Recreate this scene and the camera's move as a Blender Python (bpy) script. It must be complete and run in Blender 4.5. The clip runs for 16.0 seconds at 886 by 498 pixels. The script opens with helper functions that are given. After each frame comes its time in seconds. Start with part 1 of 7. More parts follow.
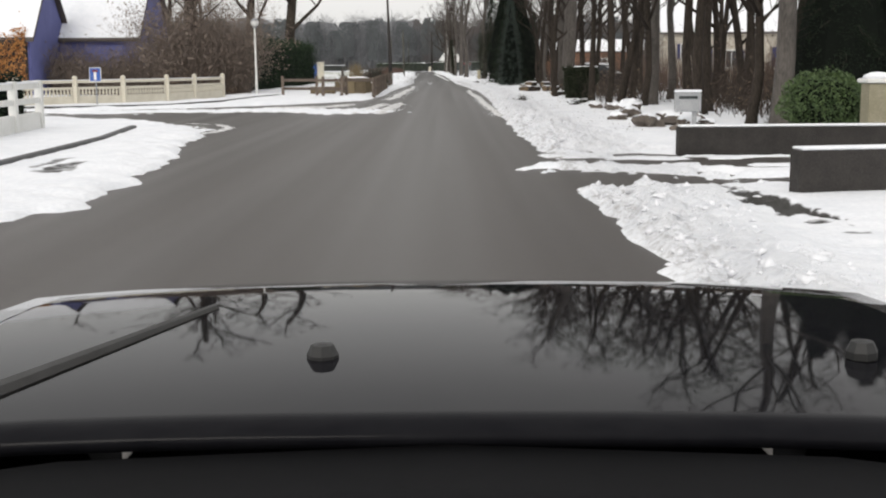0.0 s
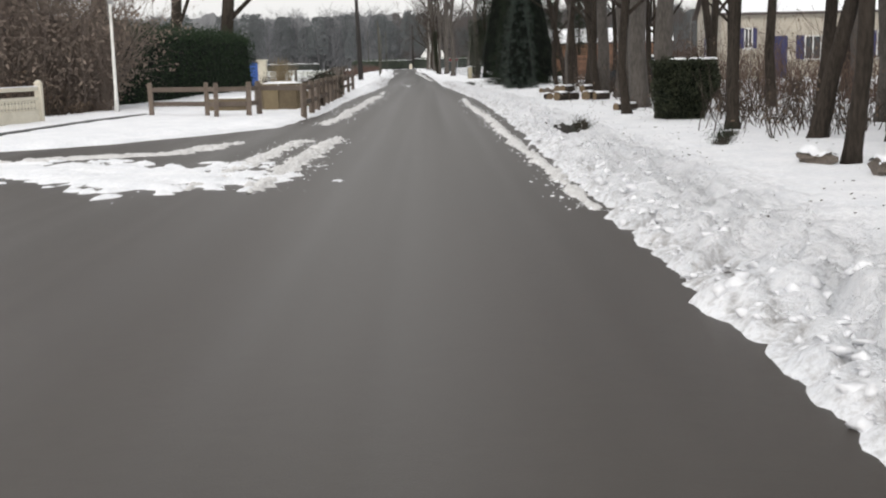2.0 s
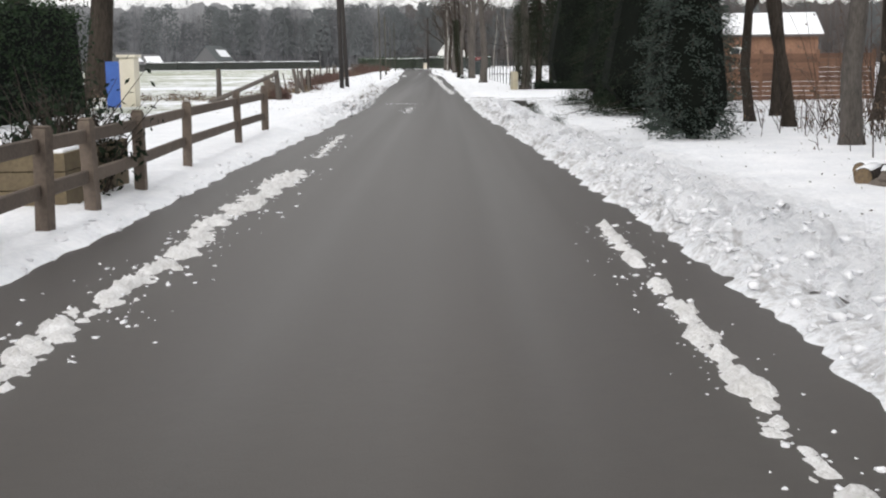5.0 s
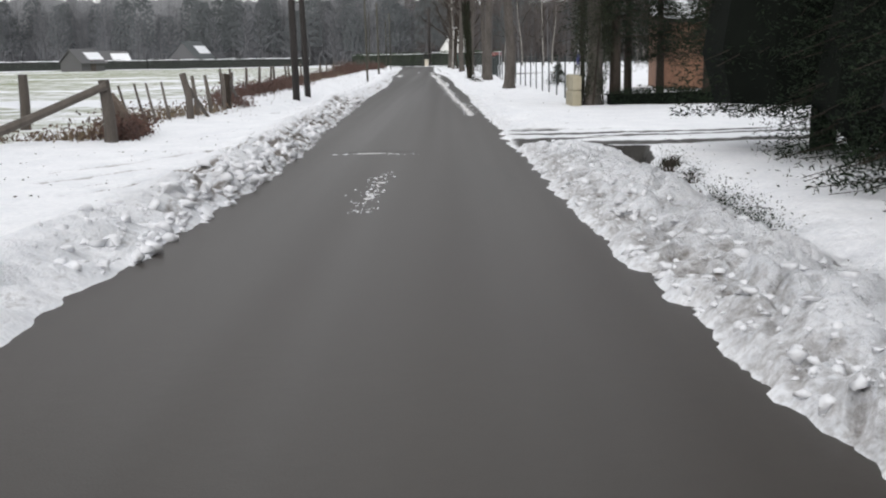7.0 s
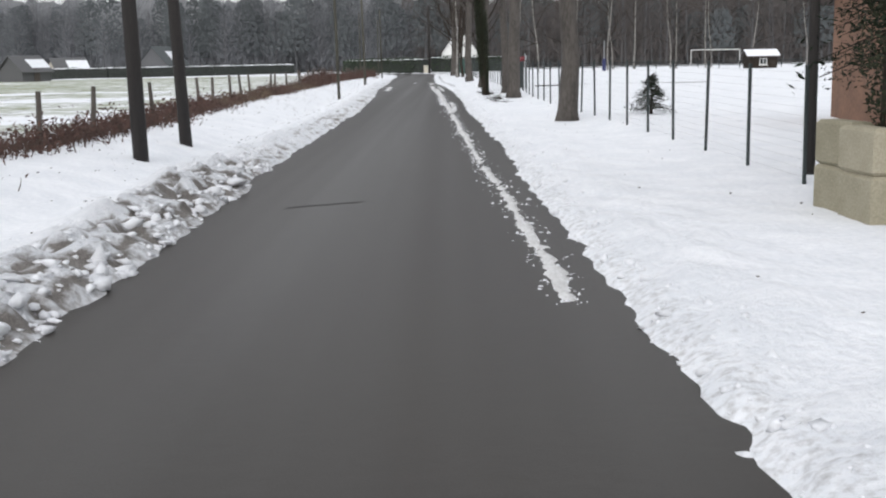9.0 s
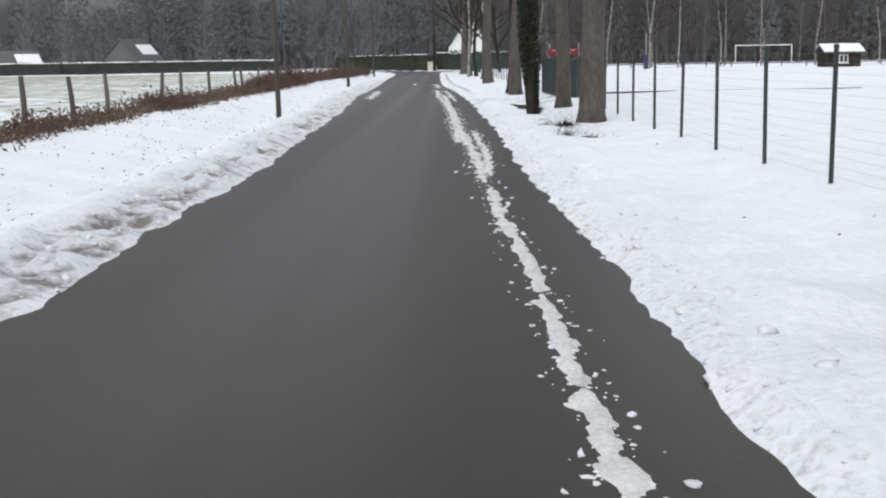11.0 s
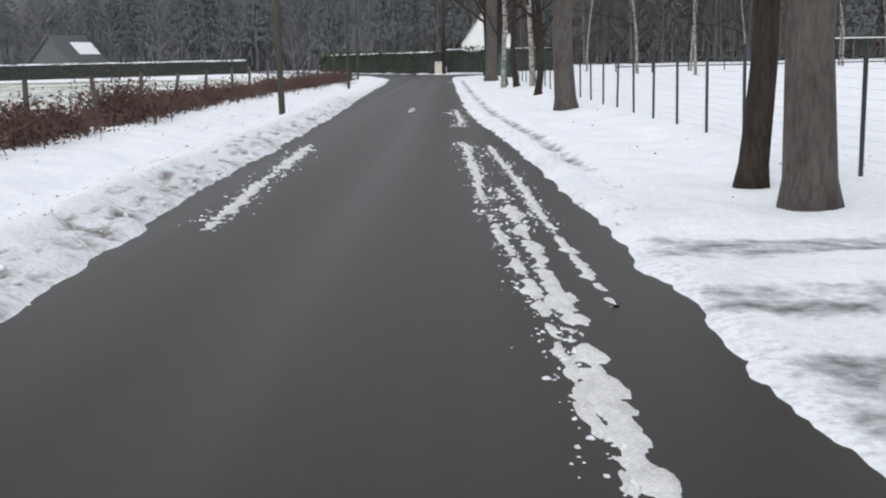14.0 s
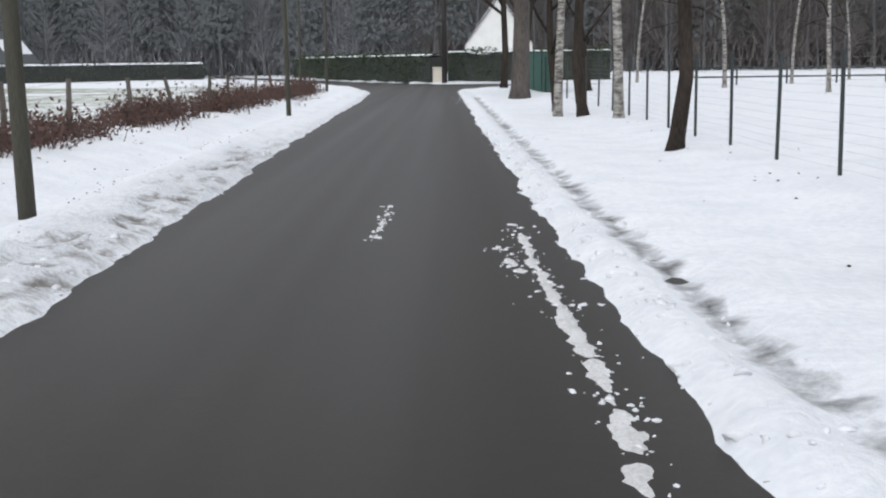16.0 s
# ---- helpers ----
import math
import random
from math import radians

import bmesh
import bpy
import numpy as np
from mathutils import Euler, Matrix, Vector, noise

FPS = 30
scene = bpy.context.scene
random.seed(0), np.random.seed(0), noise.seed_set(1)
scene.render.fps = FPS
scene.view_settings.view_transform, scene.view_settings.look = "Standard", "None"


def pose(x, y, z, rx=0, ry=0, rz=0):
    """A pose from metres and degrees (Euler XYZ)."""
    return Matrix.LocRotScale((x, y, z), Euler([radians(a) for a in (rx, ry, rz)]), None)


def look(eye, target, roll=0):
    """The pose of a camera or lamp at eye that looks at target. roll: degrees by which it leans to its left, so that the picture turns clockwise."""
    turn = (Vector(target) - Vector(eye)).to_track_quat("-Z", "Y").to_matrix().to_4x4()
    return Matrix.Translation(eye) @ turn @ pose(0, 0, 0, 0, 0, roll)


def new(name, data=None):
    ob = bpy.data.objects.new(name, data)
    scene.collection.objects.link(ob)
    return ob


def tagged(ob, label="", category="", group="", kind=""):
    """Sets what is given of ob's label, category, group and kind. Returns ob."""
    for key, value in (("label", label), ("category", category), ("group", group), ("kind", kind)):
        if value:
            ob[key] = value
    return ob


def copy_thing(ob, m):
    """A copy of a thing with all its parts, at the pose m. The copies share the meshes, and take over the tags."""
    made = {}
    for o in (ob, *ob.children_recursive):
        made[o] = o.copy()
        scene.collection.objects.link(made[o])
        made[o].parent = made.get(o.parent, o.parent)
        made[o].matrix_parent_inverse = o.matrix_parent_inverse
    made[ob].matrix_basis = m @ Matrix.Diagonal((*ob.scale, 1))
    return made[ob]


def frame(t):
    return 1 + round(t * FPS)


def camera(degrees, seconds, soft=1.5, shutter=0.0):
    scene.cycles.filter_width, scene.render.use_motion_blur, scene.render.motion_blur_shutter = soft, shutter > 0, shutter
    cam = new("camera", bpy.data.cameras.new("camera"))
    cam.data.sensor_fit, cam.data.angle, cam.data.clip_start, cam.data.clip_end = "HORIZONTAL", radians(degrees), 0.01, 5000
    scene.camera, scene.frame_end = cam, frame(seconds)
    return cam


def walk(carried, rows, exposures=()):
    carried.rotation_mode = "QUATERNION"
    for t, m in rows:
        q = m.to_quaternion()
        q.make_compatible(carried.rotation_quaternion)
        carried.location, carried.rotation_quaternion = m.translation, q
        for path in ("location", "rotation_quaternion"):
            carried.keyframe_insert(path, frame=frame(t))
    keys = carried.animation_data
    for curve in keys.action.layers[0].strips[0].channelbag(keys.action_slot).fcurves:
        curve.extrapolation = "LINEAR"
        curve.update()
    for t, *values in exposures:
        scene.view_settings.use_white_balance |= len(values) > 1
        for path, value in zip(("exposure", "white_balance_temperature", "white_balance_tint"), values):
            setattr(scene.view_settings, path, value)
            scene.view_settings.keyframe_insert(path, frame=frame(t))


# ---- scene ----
cam = camera(42.0, 16.0, soft=2.1)
PATH = [
    (0, (0.885, 2.086, 1.607), (0.88, 4.061, 1.291), -0.4),
    (0.5, (0.912, 7.98, 1.587), (0.918, 9.954, 1.268), -0.8),
    (1, (0.926, 13.974, 1.554), (0.943, 15.948, 1.232), -1.0),
    (1.5, (0.918, 20.153, 1.524), (0.941, 22.127, 1.201), -1.1),
    (2, (0.91, 26.403, 1.532), (0.93, 28.376, 1.211), -1.2),
    (2.5, (0.937, 32.546, 1.527), (0.947, 34.519, 1.2), -1.6),
    (3, (0.968, 38.53, 1.522), (0.974, 40.505, 1.206), -1.0),
    (3.5, (1.0, 44.581, 1.567), (1.002, 46.555, 1.245), -0.6),
    (4, (0.965, 50.635, 1.609), (0.964, 52.609, 1.289), -0.3),
    (6.5, (0.633, 80.729, 1.597), (0.621, 82.702, 1.267), -0.9),
    (7, (0.562, 86.702, 1.605), (0.552, 88.674, 1.275), -0.8),
    (7.5, (0.473, 92.614, 1.624), (0.464, 94.587, 1.297), -0.7),
    (8, (0.455, 98.562, 1.636), (0.445, 100.535, 1.309), -1.0),
    (8.5, (0.388, 104.47, 1.653), (0.38, 106.442, 1.321), -0.8),
    (9, (0.379, 110.247, 1.672), (0.366, 112.221, 1.35), -1.1),
    (11.5, (-0.019, 138.678, 1.515), (-0.042, 140.651, 1.185), -0.8),
    (12, (-0.12, 144.364, 1.516), (-0.155, 146.336, 1.184), -1.1),
    (12.5, (-0.224, 150.091, 1.504), (-0.27, 152.064, 1.179), -1.4),
    (13, (-0.444, 155.771, 1.538), (-0.484, 157.745, 1.215), -0.9),
    (13.5, (-0.586, 161.403, 1.525), (-0.623, 163.376, 1.199), -1.3),
    (14, (-0.73, 167.071, 1.537), (-0.763, 169.043, 1.208), -1.2),
    (14.5, (-0.867, 172.771, 1.522), (-0.894, 174.745, 1.204), -0.8),
    (15, (-1.002, 178.475, 1.562), (-1.03, 180.448, 1.236), -1.1),
    (15.5, (-1.163, 184.138, 1.587), (-1.19, 186.11, 1.256), -1.3),
    (16, (-1.416, 189.741, 1.568), (-1.437, 191.714, 1.245), -0.7),
]
walk(cam, [(t, look(eye, target, roll)) for t, eye, target, roll in PATH], exposures=((0, 0.0, 6850, 10), (1, 0.02, 6830, 10), (2, 0.08, 6800, 10), (3, 0.16, 6770, 10), (3.5, 0.26, 6760, 10), (4.2, 0.3, 6740, 10), (6.5, 0.02, 6620, 10), (8, 0.0, 6500, 10), (11.5, -0.07, 6340, 10), (12.5, -0.15, 6330, 10), (13, -0.19, 6330, 10), (14, -0.08, 6310, 10), (16, -0.08, 6300, 10)))

# ---- light ----
SUN_EL, SUN_AZ = 38.0, 200.0
world = bpy.data.worlds.new("overcast_sky")
scene.world = world
world.use_nodes = True
wn, wl = world.node_tree.nodes, world.node_tree.links
wn.clear()
sky = wn.new("ShaderNodeTexSky")
sky.sky_type, sky.sun_disc = "NISHITA", False
sky.sun_elevation, sky.sun_rotation = radians(SUN_EL), radians(SUN_AZ)
sky.air_density, sky.dust_density, sky.ozone_density = 1.0, 4.0, 1.0
grey = wn.new("ShaderNodeHueSaturation")
grey.inputs["Saturation"].default_value = 0.2
back = wn.new("ShaderNodeBackground")
back.inputs["Strength"].default_value = 0.05
cloud = wn.new("ShaderNodeBackground")
cloud.inputs["Color"].default_value, cloud.inputs["Strength"].default_value = (0.95, 0.97, 1.0, 1), 0.78
both = wn.new("ShaderNodeAddShader")
wout = wn.new("ShaderNodeOutputWorld")
wl.new(sky.outputs[0], grey.inputs["Color"])
wl.new(grey.outputs[0], back.inputs["Color"])
wl.new(back.outputs[0], both.inputs[0])
wl.new(cloud.outputs[0], both.inputs[1])
wl.new(both.outputs[0], wout.inputs["Surface"])
sun_data = bpy.data.lights.new("sun", "SUN")
sun_data.energy, sun_data.angle, sun_data.color = 0.6, radians(25), (1.0, 0.98, 0.95)
sun = new("sun", sun_data)
sun.rotation_euler = (radians(90 - SUN_EL), 0, radians(180 - SUN_AZ))


# ---- materials ----
def mat(name, a, b=None, rough=0.8, scale=4.0, fine=40.0, bump=0.3, metal=0.0, island=False, thing=False, stretch=(1, 1, 1), contrast=0.5, dist=0.01):
    """Two-tone surface with coarse stains, fine grain and relief."""
    b = b or tuple(c * 0.72 for c in a)
    m = bpy.data.materials.new(name)
    m.use_nodes = True
    n, l = m.node_tree.nodes, m.node_tree.links
    p = n["Principled BSDF"]
    co = n.new("ShaderNodeTexCoord")
    mp = n.new("ShaderNodeMapping")
    mp.inputs["Scale"].default_value = stretch
    l.new(co.outputs["Object"], mp.inputs["Vector"])
    n1 = n.new("ShaderNodeTexNoise")
    n1.inputs["Scale"].default_value, n1.inputs["Detail"].default_value = scale, 5
    n2 = n.new("ShaderNodeTexNoise")
    n2.inputs["Scale"].default_value, n2.inputs["Detail"].default_value = fine, 3
    for k in (n1, n2):
        l.new(mp.outputs[0], k.inputs["Vector"])
    add = n.new("ShaderNodeMath")
    add.operation = "ADD"
    l.new(n1.outputs["Fac"], add.inputs[0])
    l.new(n2.outputs["Fac"], add.inputs[1])
    last = add.outputs[0]
    lo, hi = 1.0 - contrast * 0.5, 1.0 + contrast * 0.5
    if island or thing:
        src = n.new("ShaderNodeNewGeometry").outputs["Random Per Island"] if island else n.new("ShaderNodeObjectInfo").outputs["Random"]
        add2 = n.new("ShaderNodeMath")
        add2.operation = "MULTIPLY_ADD"
        add2.inputs[1].default_value, = (0.6,)
        l.new(src, add2.inputs[0])
        l.new(last, add2.inputs[2])
        last = add2.outputs[0]
        lo, hi = lo + 0.1, hi + 0.4
    mr = n.new("ShaderNodeMapRange")
    mr.inputs["From Min"].default_value, mr.inputs["From Max"].default_value = lo, hi
    l.new(last, mr.inputs["Value"])
    mix = n.new("ShaderNodeMix")
    mix.data_type = "RGBA"
    mix.inputs["A"].default_value, mix.inputs["B"].default_value = (*a, 1), (*b, 1)
    l.new(mr.outputs[0], mix.inputs["Factor"])
    l.new(mix.outputs["Result"], p.inputs["Base Color"])
    p.inputs["Roughness"].default_value, p.inputs["Metallic"].default_value = rough, metal
    if bump:
        bp = n.new("ShaderNodeBump")
        bp.inputs["Strength"].default_value, bp.inputs["Distance"].default_value = bump, dist
        l.new(add.outputs[0], bp.inputs["Height"])
        l.new(bp.outputs[0], p.inputs["Normal"])
    return m


def ground_material():
    """Snow with slush and thin grass where the sheet's attributes say so."""
    m = mat("snow_ground", (0.86, 0.87, 0.9), (0.74, 0.76, 0.8), rough=0.7, scale=1.3, fine=14, bump=0.3, dist=0.05)
    n, l = m.node_tree.nodes, m.node_tree.links
    p = n["Principled BSDF"]
    base = p.inputs["Base Color"].links[0].from_socket
    co = n["Texture Coordinate"]

    def layer(attr, tint, tint2, sc, lo, hi, below):
        at = n.new("ShaderNodeAttribute")
        at.attribute_name = attr
        nz = n.new("ShaderNodeTexNoise")
        nz.inputs["Scale"].default_value, nz.inputs["Detail"].default_value, nz.inputs["Roughness"].default_value = sc, 7, 0.65
        l.new(co.outputs["Object"], nz.inputs["Vector"])
        s = n.new("ShaderNodeMath")
        s.operation = "ADD"
        l.new(at.outputs["Fac"], s.inputs[0])
        l.new(nz.outputs["Fac"], s.inputs[1])
        mr = n.new("ShaderNodeMapRange")
        mr.inputs["From Min"].default_value, mr.inputs["From Max"].default_value = lo, hi
        l.new(s.outputs[0], mr.inputs["Value"])
        c = n.new("ShaderNodeMix")
        c.data_type = "RGBA"
        c.inputs["A"].default_value, c.inputs["B"].default_value = (*tint, 1), (*tint2, 1)
        nf = n.new("ShaderNodeTexNoise")
        nf.inputs["Scale"].default_value = sc * 5
        l.new(co.outputs["Object"], nf.inputs["Vector"])
        l.new(nf.outputs["Fac"], c.inputs["Factor"])
        o = n.new("ShaderNodeMix")
        o.data_type = "RGBA"
        l.new(mr.outputs[0], o.inputs["Factor"])
        l.new(below, o.inputs["A"])
        l.new(c.outputs["Result"], o.inputs["B"])
        return o.outputs["Result"]

    base = layer("dirt", (0.36, 0.33, 0.31), (0.075, 0.066, 0.058), 15.0, 0.93, 1.4, base)
    base = layer("grass", (0.17, 0.21, 0.1), (0.26, 0.27, 0.17), 1.1, 0.85, 1.12, base)
    base = layer("wet_dark", (0.052, 0.049, 0.045), (0.02, 0.019, 0.017), 3.0, 0.8, 1.15, base)
    l.new(base, p.inputs["Base Color"])
    # trodden, thrown-up snow is coarse; the rest lies smooth
    churn = n.new("ShaderNodeAttribute")
    churn.attribute_name = "churn"
    clot = n.new("ShaderNodeTexNoise")
    clot.inputs["Scale"].default_value, clot.inputs["Detail"].default_value, clot.inputs["Roughness"].default_value = 11.0, 6, 0.68
    l.new(co.outputs["Object"], clot.inputs["Vector"])
    high = n.new("ShaderNodeMath")
    high.operation = "MULTIPLY"
    l.new(churn.outputs["Fac"], high.inputs[0])
    l.new(clot.outputs["Fac"], high.inputs[1])
    coarse = n.new("ShaderNodeBump")
    coarse.inputs["Strength"].default_value, coarse.inputs["Distance"].default_value = 0.85, 0.11
    l.new(high.outputs[0], coarse.inputs["Height"])
    l.new(coarse.outputs[0], n["Bump"].inputs["Normal"])
    return m


def asphalt_material(name, a, b):
    """Damp tarmac: long wheel tracks along the lane, small patches, tone and gloss falling between y 70 and 150."""
    m = mat(name, a, b, rough=0.5, scale=7.0, fine=90, bump=0.35, dist=0.004)
    n, l = m.node_tree.nodes, m.node_tree.links
    p = n["Principled BSDF"]
    co = n["Texture Coordinate"]

    def field(sx, sy, detail, lo, hi, to_lo, to_hi):
        mp = n.new("ShaderNodeMapping")
        mp.inputs["Scale"].default_value = (sx, sy, 1.0)
        nz = n.new("ShaderNodeTexNoise")
        nz.inputs["Scale"].default_value, nz.inputs["Detail"].default_value = 1.0, detail
        l.new(co.outputs["Object"], mp.inputs["Vector"])
        l.new(mp.outputs[0], nz.inputs["Vector"])
        mr = n.new("ShaderNodeMapRange")
        mr.inputs["From Min"].default_value, mr.inputs["From Max"].default_value = lo, hi
        mr.inputs["To Min"].default_value, mr.inputs["To Max"].default_value = to_lo, to_hi
        l.new(nz.outputs["Fac"], mr.inputs["Value"])
        return mr.outputs[0]

    def times(x, y):
        k = n.new("ShaderNodeMath")
        k.operation = "MULTIPLY"
        l.new(x, k.inputs[0])
        l.new(y, k.inputs[1])
        return k.outputs[0]

    xyz = n.new("ShaderNodeSeparateXYZ")
    l.new(co.outputs["Object"], xyz.inputs[0])
    lane_fade = n.new("ShaderNodeMapRange")
    lane_fade.inputs["From Min"].default_value, lane_fade.inputs["From Max"].default_value = 70.0, 150.0
    lane_fade.inputs["To Min"].default_value, lane_fade.inputs["To Max"].default_value = 1.15, 0.6
    l.new(xyz.outputs["Y"], lane_fade.inputs["Value"])
    tone = times(times(field(1.1, 0.012, 2, 0.35, 0.65, 0.93, 1.07), field(0.7, 0.12, 4, 0.35, 0.65, 0.96, 1.04)), lane_fade.outputs[0])
    mul = n.new("ShaderNodeMix")
    mul.data_type, mul.blend_type = "RGBA", "MULTIPLY"
    mul.inputs["Factor"].default_value = 1.0
    l.new(p.inputs["Base Color"].links[0].from_socket, mul.inputs["A"])
    l.new(tone, mul.inputs["B"])
    l.new(mul.outputs["Result"], p.inputs["Base Color"])
    l.new(field(1.0, 0.012, 2, 0.35, 0.65, 0.43, 0.51), p.inputs["Roughness"])
    gloss = n.new("ShaderNodeMath")
    gloss.operation = "MULTIPLY"
    gloss.inputs[1].default_value = 0.3
    l.new(lane_fade.outputs[0], gloss.inputs[0])
    l.new(gloss.outputs[0], p.inputs["Specular IOR Level"])
    return m


# distance haze is put into these colours: pale, greyed, slightly blue
HAZY_TWIG = mat("hazy_far_twigs", (0.185, 0.189, 0.199), (0.17, 0.174, 0.184), rough=0.95, bump=0, island=True)
HAZY_DARK = mat("hazy_far_dark", (0.1, 0.109, 0.112), (0.115, 0.124, 0.127), rough=0.9, bump=0, island=True)
HAZY_WOOD = mat("hazy_far_woods", (0.28, 0.285, 0.297), (0.25, 0.255, 0.266), rough=1.0, scale=0.5, fine=3, bump=0.8, stretch=(1, 1, 0.2), dist=0.5)
HAZY_GREY = mat("hazy_far_grey", (0.125, 0.125, 0.13), (0.11, 0.11, 0.114), rough=1.0, bump=0, island=True)
LEAF_IVY = mat("ivy_leaves", (0.014, 0.02, 0.012), (0.045, 0.05, 0.03), rough=0.6, bump=0, island=True)
POLE_OLD = mat("mossy_pole_wood", (0.085, 0.08, 0.06), (0.045, 0.043, 0.034), rough=0.9, scale=3, fine=30, bump=0.6, stretch=(3, 3, 0.4))
# the brown woods carry the same haze in their colour
HAZY_TWIG_BROWN = mat("hazy_brown_twigs", (0.125, 0.113, 0.108), (0.105, 0.094, 0.09), rough=0.95, bump=0, island=True)
HAZY_WOOD_BROWN = mat("hazy_brown_woods", (0.125, 0.115, 0.113), (0.105, 0.096, 0.094), rough=1.0, scale=0.5, fine=3, bump=0.8, stretch=(1, 1, 0.2), dist=0.5)
SNOW = mat("snow", (0.87, 0.88, 0.91), (0.78, 0.8, 0.84), rough=0.75, scale=3, fine=30, bump=0.5, dist=0.02)
GROUND = ground_material()
ASPHALT = asphalt_material("damp_asphalt", (0.043, 0.0365, 0.032), (0.038, 0.0325, 0.0285))
BARK = mat("bark", (0.056, 0.046, 0.038), (0.022, 0.018, 0.015), rough=0.95, scale=3, fine=22, bump=1.0, stretch=(1, 1, 0.25), dist=0.03)
BARK_GREY = mat("grey_bark", (0.105, 0.093, 0.083), (0.05, 0.044, 0.039), rough=0.95, scale=3, fine=24, bump=0.9, stretch=(1, 1, 0.3), dist=0.02)
BIRCH = mat("birch_bark", (0.38, 0.365, 0.335), (0.07, 0.06, 0.055), rough=0.8, scale=5, fine=9, bump=0.4, stretch=(0.7, 0.7, 2.0), contrast=0.35)
TWIG = mat("twigs", (0.075, 0.06, 0.05), (0.04, 0.033, 0.028), rough=0.95, bump=0, island=True)
TWIG_RED = mat("reddish_twigs", (0.115, 0.07, 0.052), (0.062, 0.042, 0.033), rough=0.95, bump=0, island=True)
LEAF_DARK = mat("dark_needles", (0.008, 0.014, 0.009), (0.02, 0.03, 0.017), rough=0.75, bump=0, island=True)
LEAF_FIR = mat("blue_green_needles", (0.022, 0.036, 0.03), (0.044, 0.062, 0.05), rough=0.8, bump=0, island=True)
LEAF_HEDGE = mat("hedge_leaves", (0.014, 0.027, 0.015), (0.034, 0.055, 0.027), rough=0.7, bump=0, island=True)
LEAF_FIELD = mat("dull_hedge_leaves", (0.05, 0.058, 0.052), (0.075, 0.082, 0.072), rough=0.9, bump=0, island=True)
LEAF_BRIGHT = mat("bush_leaves", (0.03, 0.06, 0.018), (0.08, 0.125, 0.04), rough=0.65, bump=0, island=True)
LEAF_BROWN = mat("dead_leaves", (0.13, 0.07, 0.055), (0.07, 0.042, 0.036), rough=0.9, bump=0, island=True)
LEAF_BEECH = mat("beech_leaves", (0.16, 0.11, 0.075), (0.08, 0.06, 0.045), rough=0.9, bump=0, island=True)
LEAF_ORANGE = mat("orange_creeper", (0.5, 0.24, 0.07), (0.3, 0.13, 0.05), rough=0.85, bump=0, island=True)
TWIG_PALE = mat("pale_brown_twigs", (0.2, 0.16, 0.135), (0.13, 0.105, 0.09), rough=0.95, bump=0, island=True)
LEAF_PALE = mat("withered_leaves", (0.24, 0.19, 0.155), (0.15, 0.118, 0.098), rough=0.95, bump=0, island=True)
STRAW = mat("dry_grass", (0.25, 0.195, 0.115), (0.15, 0.115, 0.07), rough=0.9, bump=0, island=True)
# near-black filler for inner bodies: shade between leaves put into the colour
SHADE_CORE = mat("foliage_shade_core", (0.006, 0.008, 0.006), rough=1.0, bump=0.4)
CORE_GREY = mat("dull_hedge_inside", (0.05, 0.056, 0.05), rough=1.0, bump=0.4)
LEAF_END = mat("green_hedge_leaves", (0.032, 0.05, 0.03), (0.055, 0.08, 0.042), rough=0.85, bump=0, island=True)
CORE_BROWN = mat("thicket_inside", (0.06, 0.045, 0.035), rough=1.0, bump=0.4)
WOOD_OLD = mat("weathered_wood", (0.13, 0.113, 0.098), (0.066, 0.056, 0.048), rough=0.9, scale=3, fine=30, bump=0.7, stretch=(3, 3, 0.6), thing=True)
WOOD_RAIL = mat("brown_rail_wood", (0.16, 0.125, 0.1), (0.085, 0.066, 0.054), rough=0.85, scale=3, fine=25, bump=0.6, thing=True)
WOOD_YELLOW = mat("planter_wood", (0.185, 0.145, 0.085), (0.105, 0.08, 0.05), rough=0.85, scale=3, fine=25, bump=0.6, thing=True)
WOOD_POLE = mat("tarred_pole_wood", (0.042, 0.036, 0.033), (0.02, 0.018, 0.017), rough=0.85, scale=2, fine=30, bump=0.6, stretch=(4, 4, 0.3))
WOOD_FENCE = mat("stained_fence_boards", (0.2, 0.11, 0.07), (0.11, 0.06, 0.04), rough=0.85, thing=True)
LOG_END = mat("cut_log_end", (0.19, 0.135, 0.075), (0.1, 0.07, 0.045), rough=0.8, scale=12)
CREAM = mat("cream_concrete", (0.68, 0.64, 0.54), (0.55, 0.51, 0.42), rough=0.8, scale=2, bump=0.3)
WHITE = mat("white_paint", (0.78, 0.78, 0.76), (0.66, 0.66, 0.63), rough=0.7, scale=1.5, bump=0.2)
RENDERED = mat("pale_render", (0.5, 0.455, 0.38), (0.38, 0.345, 0.29), rough=0.9, scale=1.0, bump=0.4)
BLUE_WALL = mat("violet_blue_render", (0.15, 0.165, 0.38), (0.115, 0.125, 0.3), rough=0.85, scale=1.2, bump=0.3)
BLUE_PAINT = mat("blue_paint", (0.025, 0.03, 0.11), (0.02, 0.024, 0.085), rough=0.5, bump=0.1)
BLUE_PANEL = mat("blue_panel", (0.04, 0.12, 0.42), (0.03, 0.09, 0.34), rough=0.5, bump=0.1)
BRICK_WALL = mat("brick_masonry", (0.25, 0.135, 0.085), (0.15, 0.083, 0.055), rough=0.9, scale=1.2, fine=12, bump=0.6)
TILE = mat("dark_roof_tiles", (0.09, 0.075, 0.07), rough=0.85)
STONE_DARK = mat("dark_wall_stone", (0.04, 0.036, 0.033), (0.02, 0.018, 0.017), rough=0.9, scale=5, bump=0.8, dist=0.02)
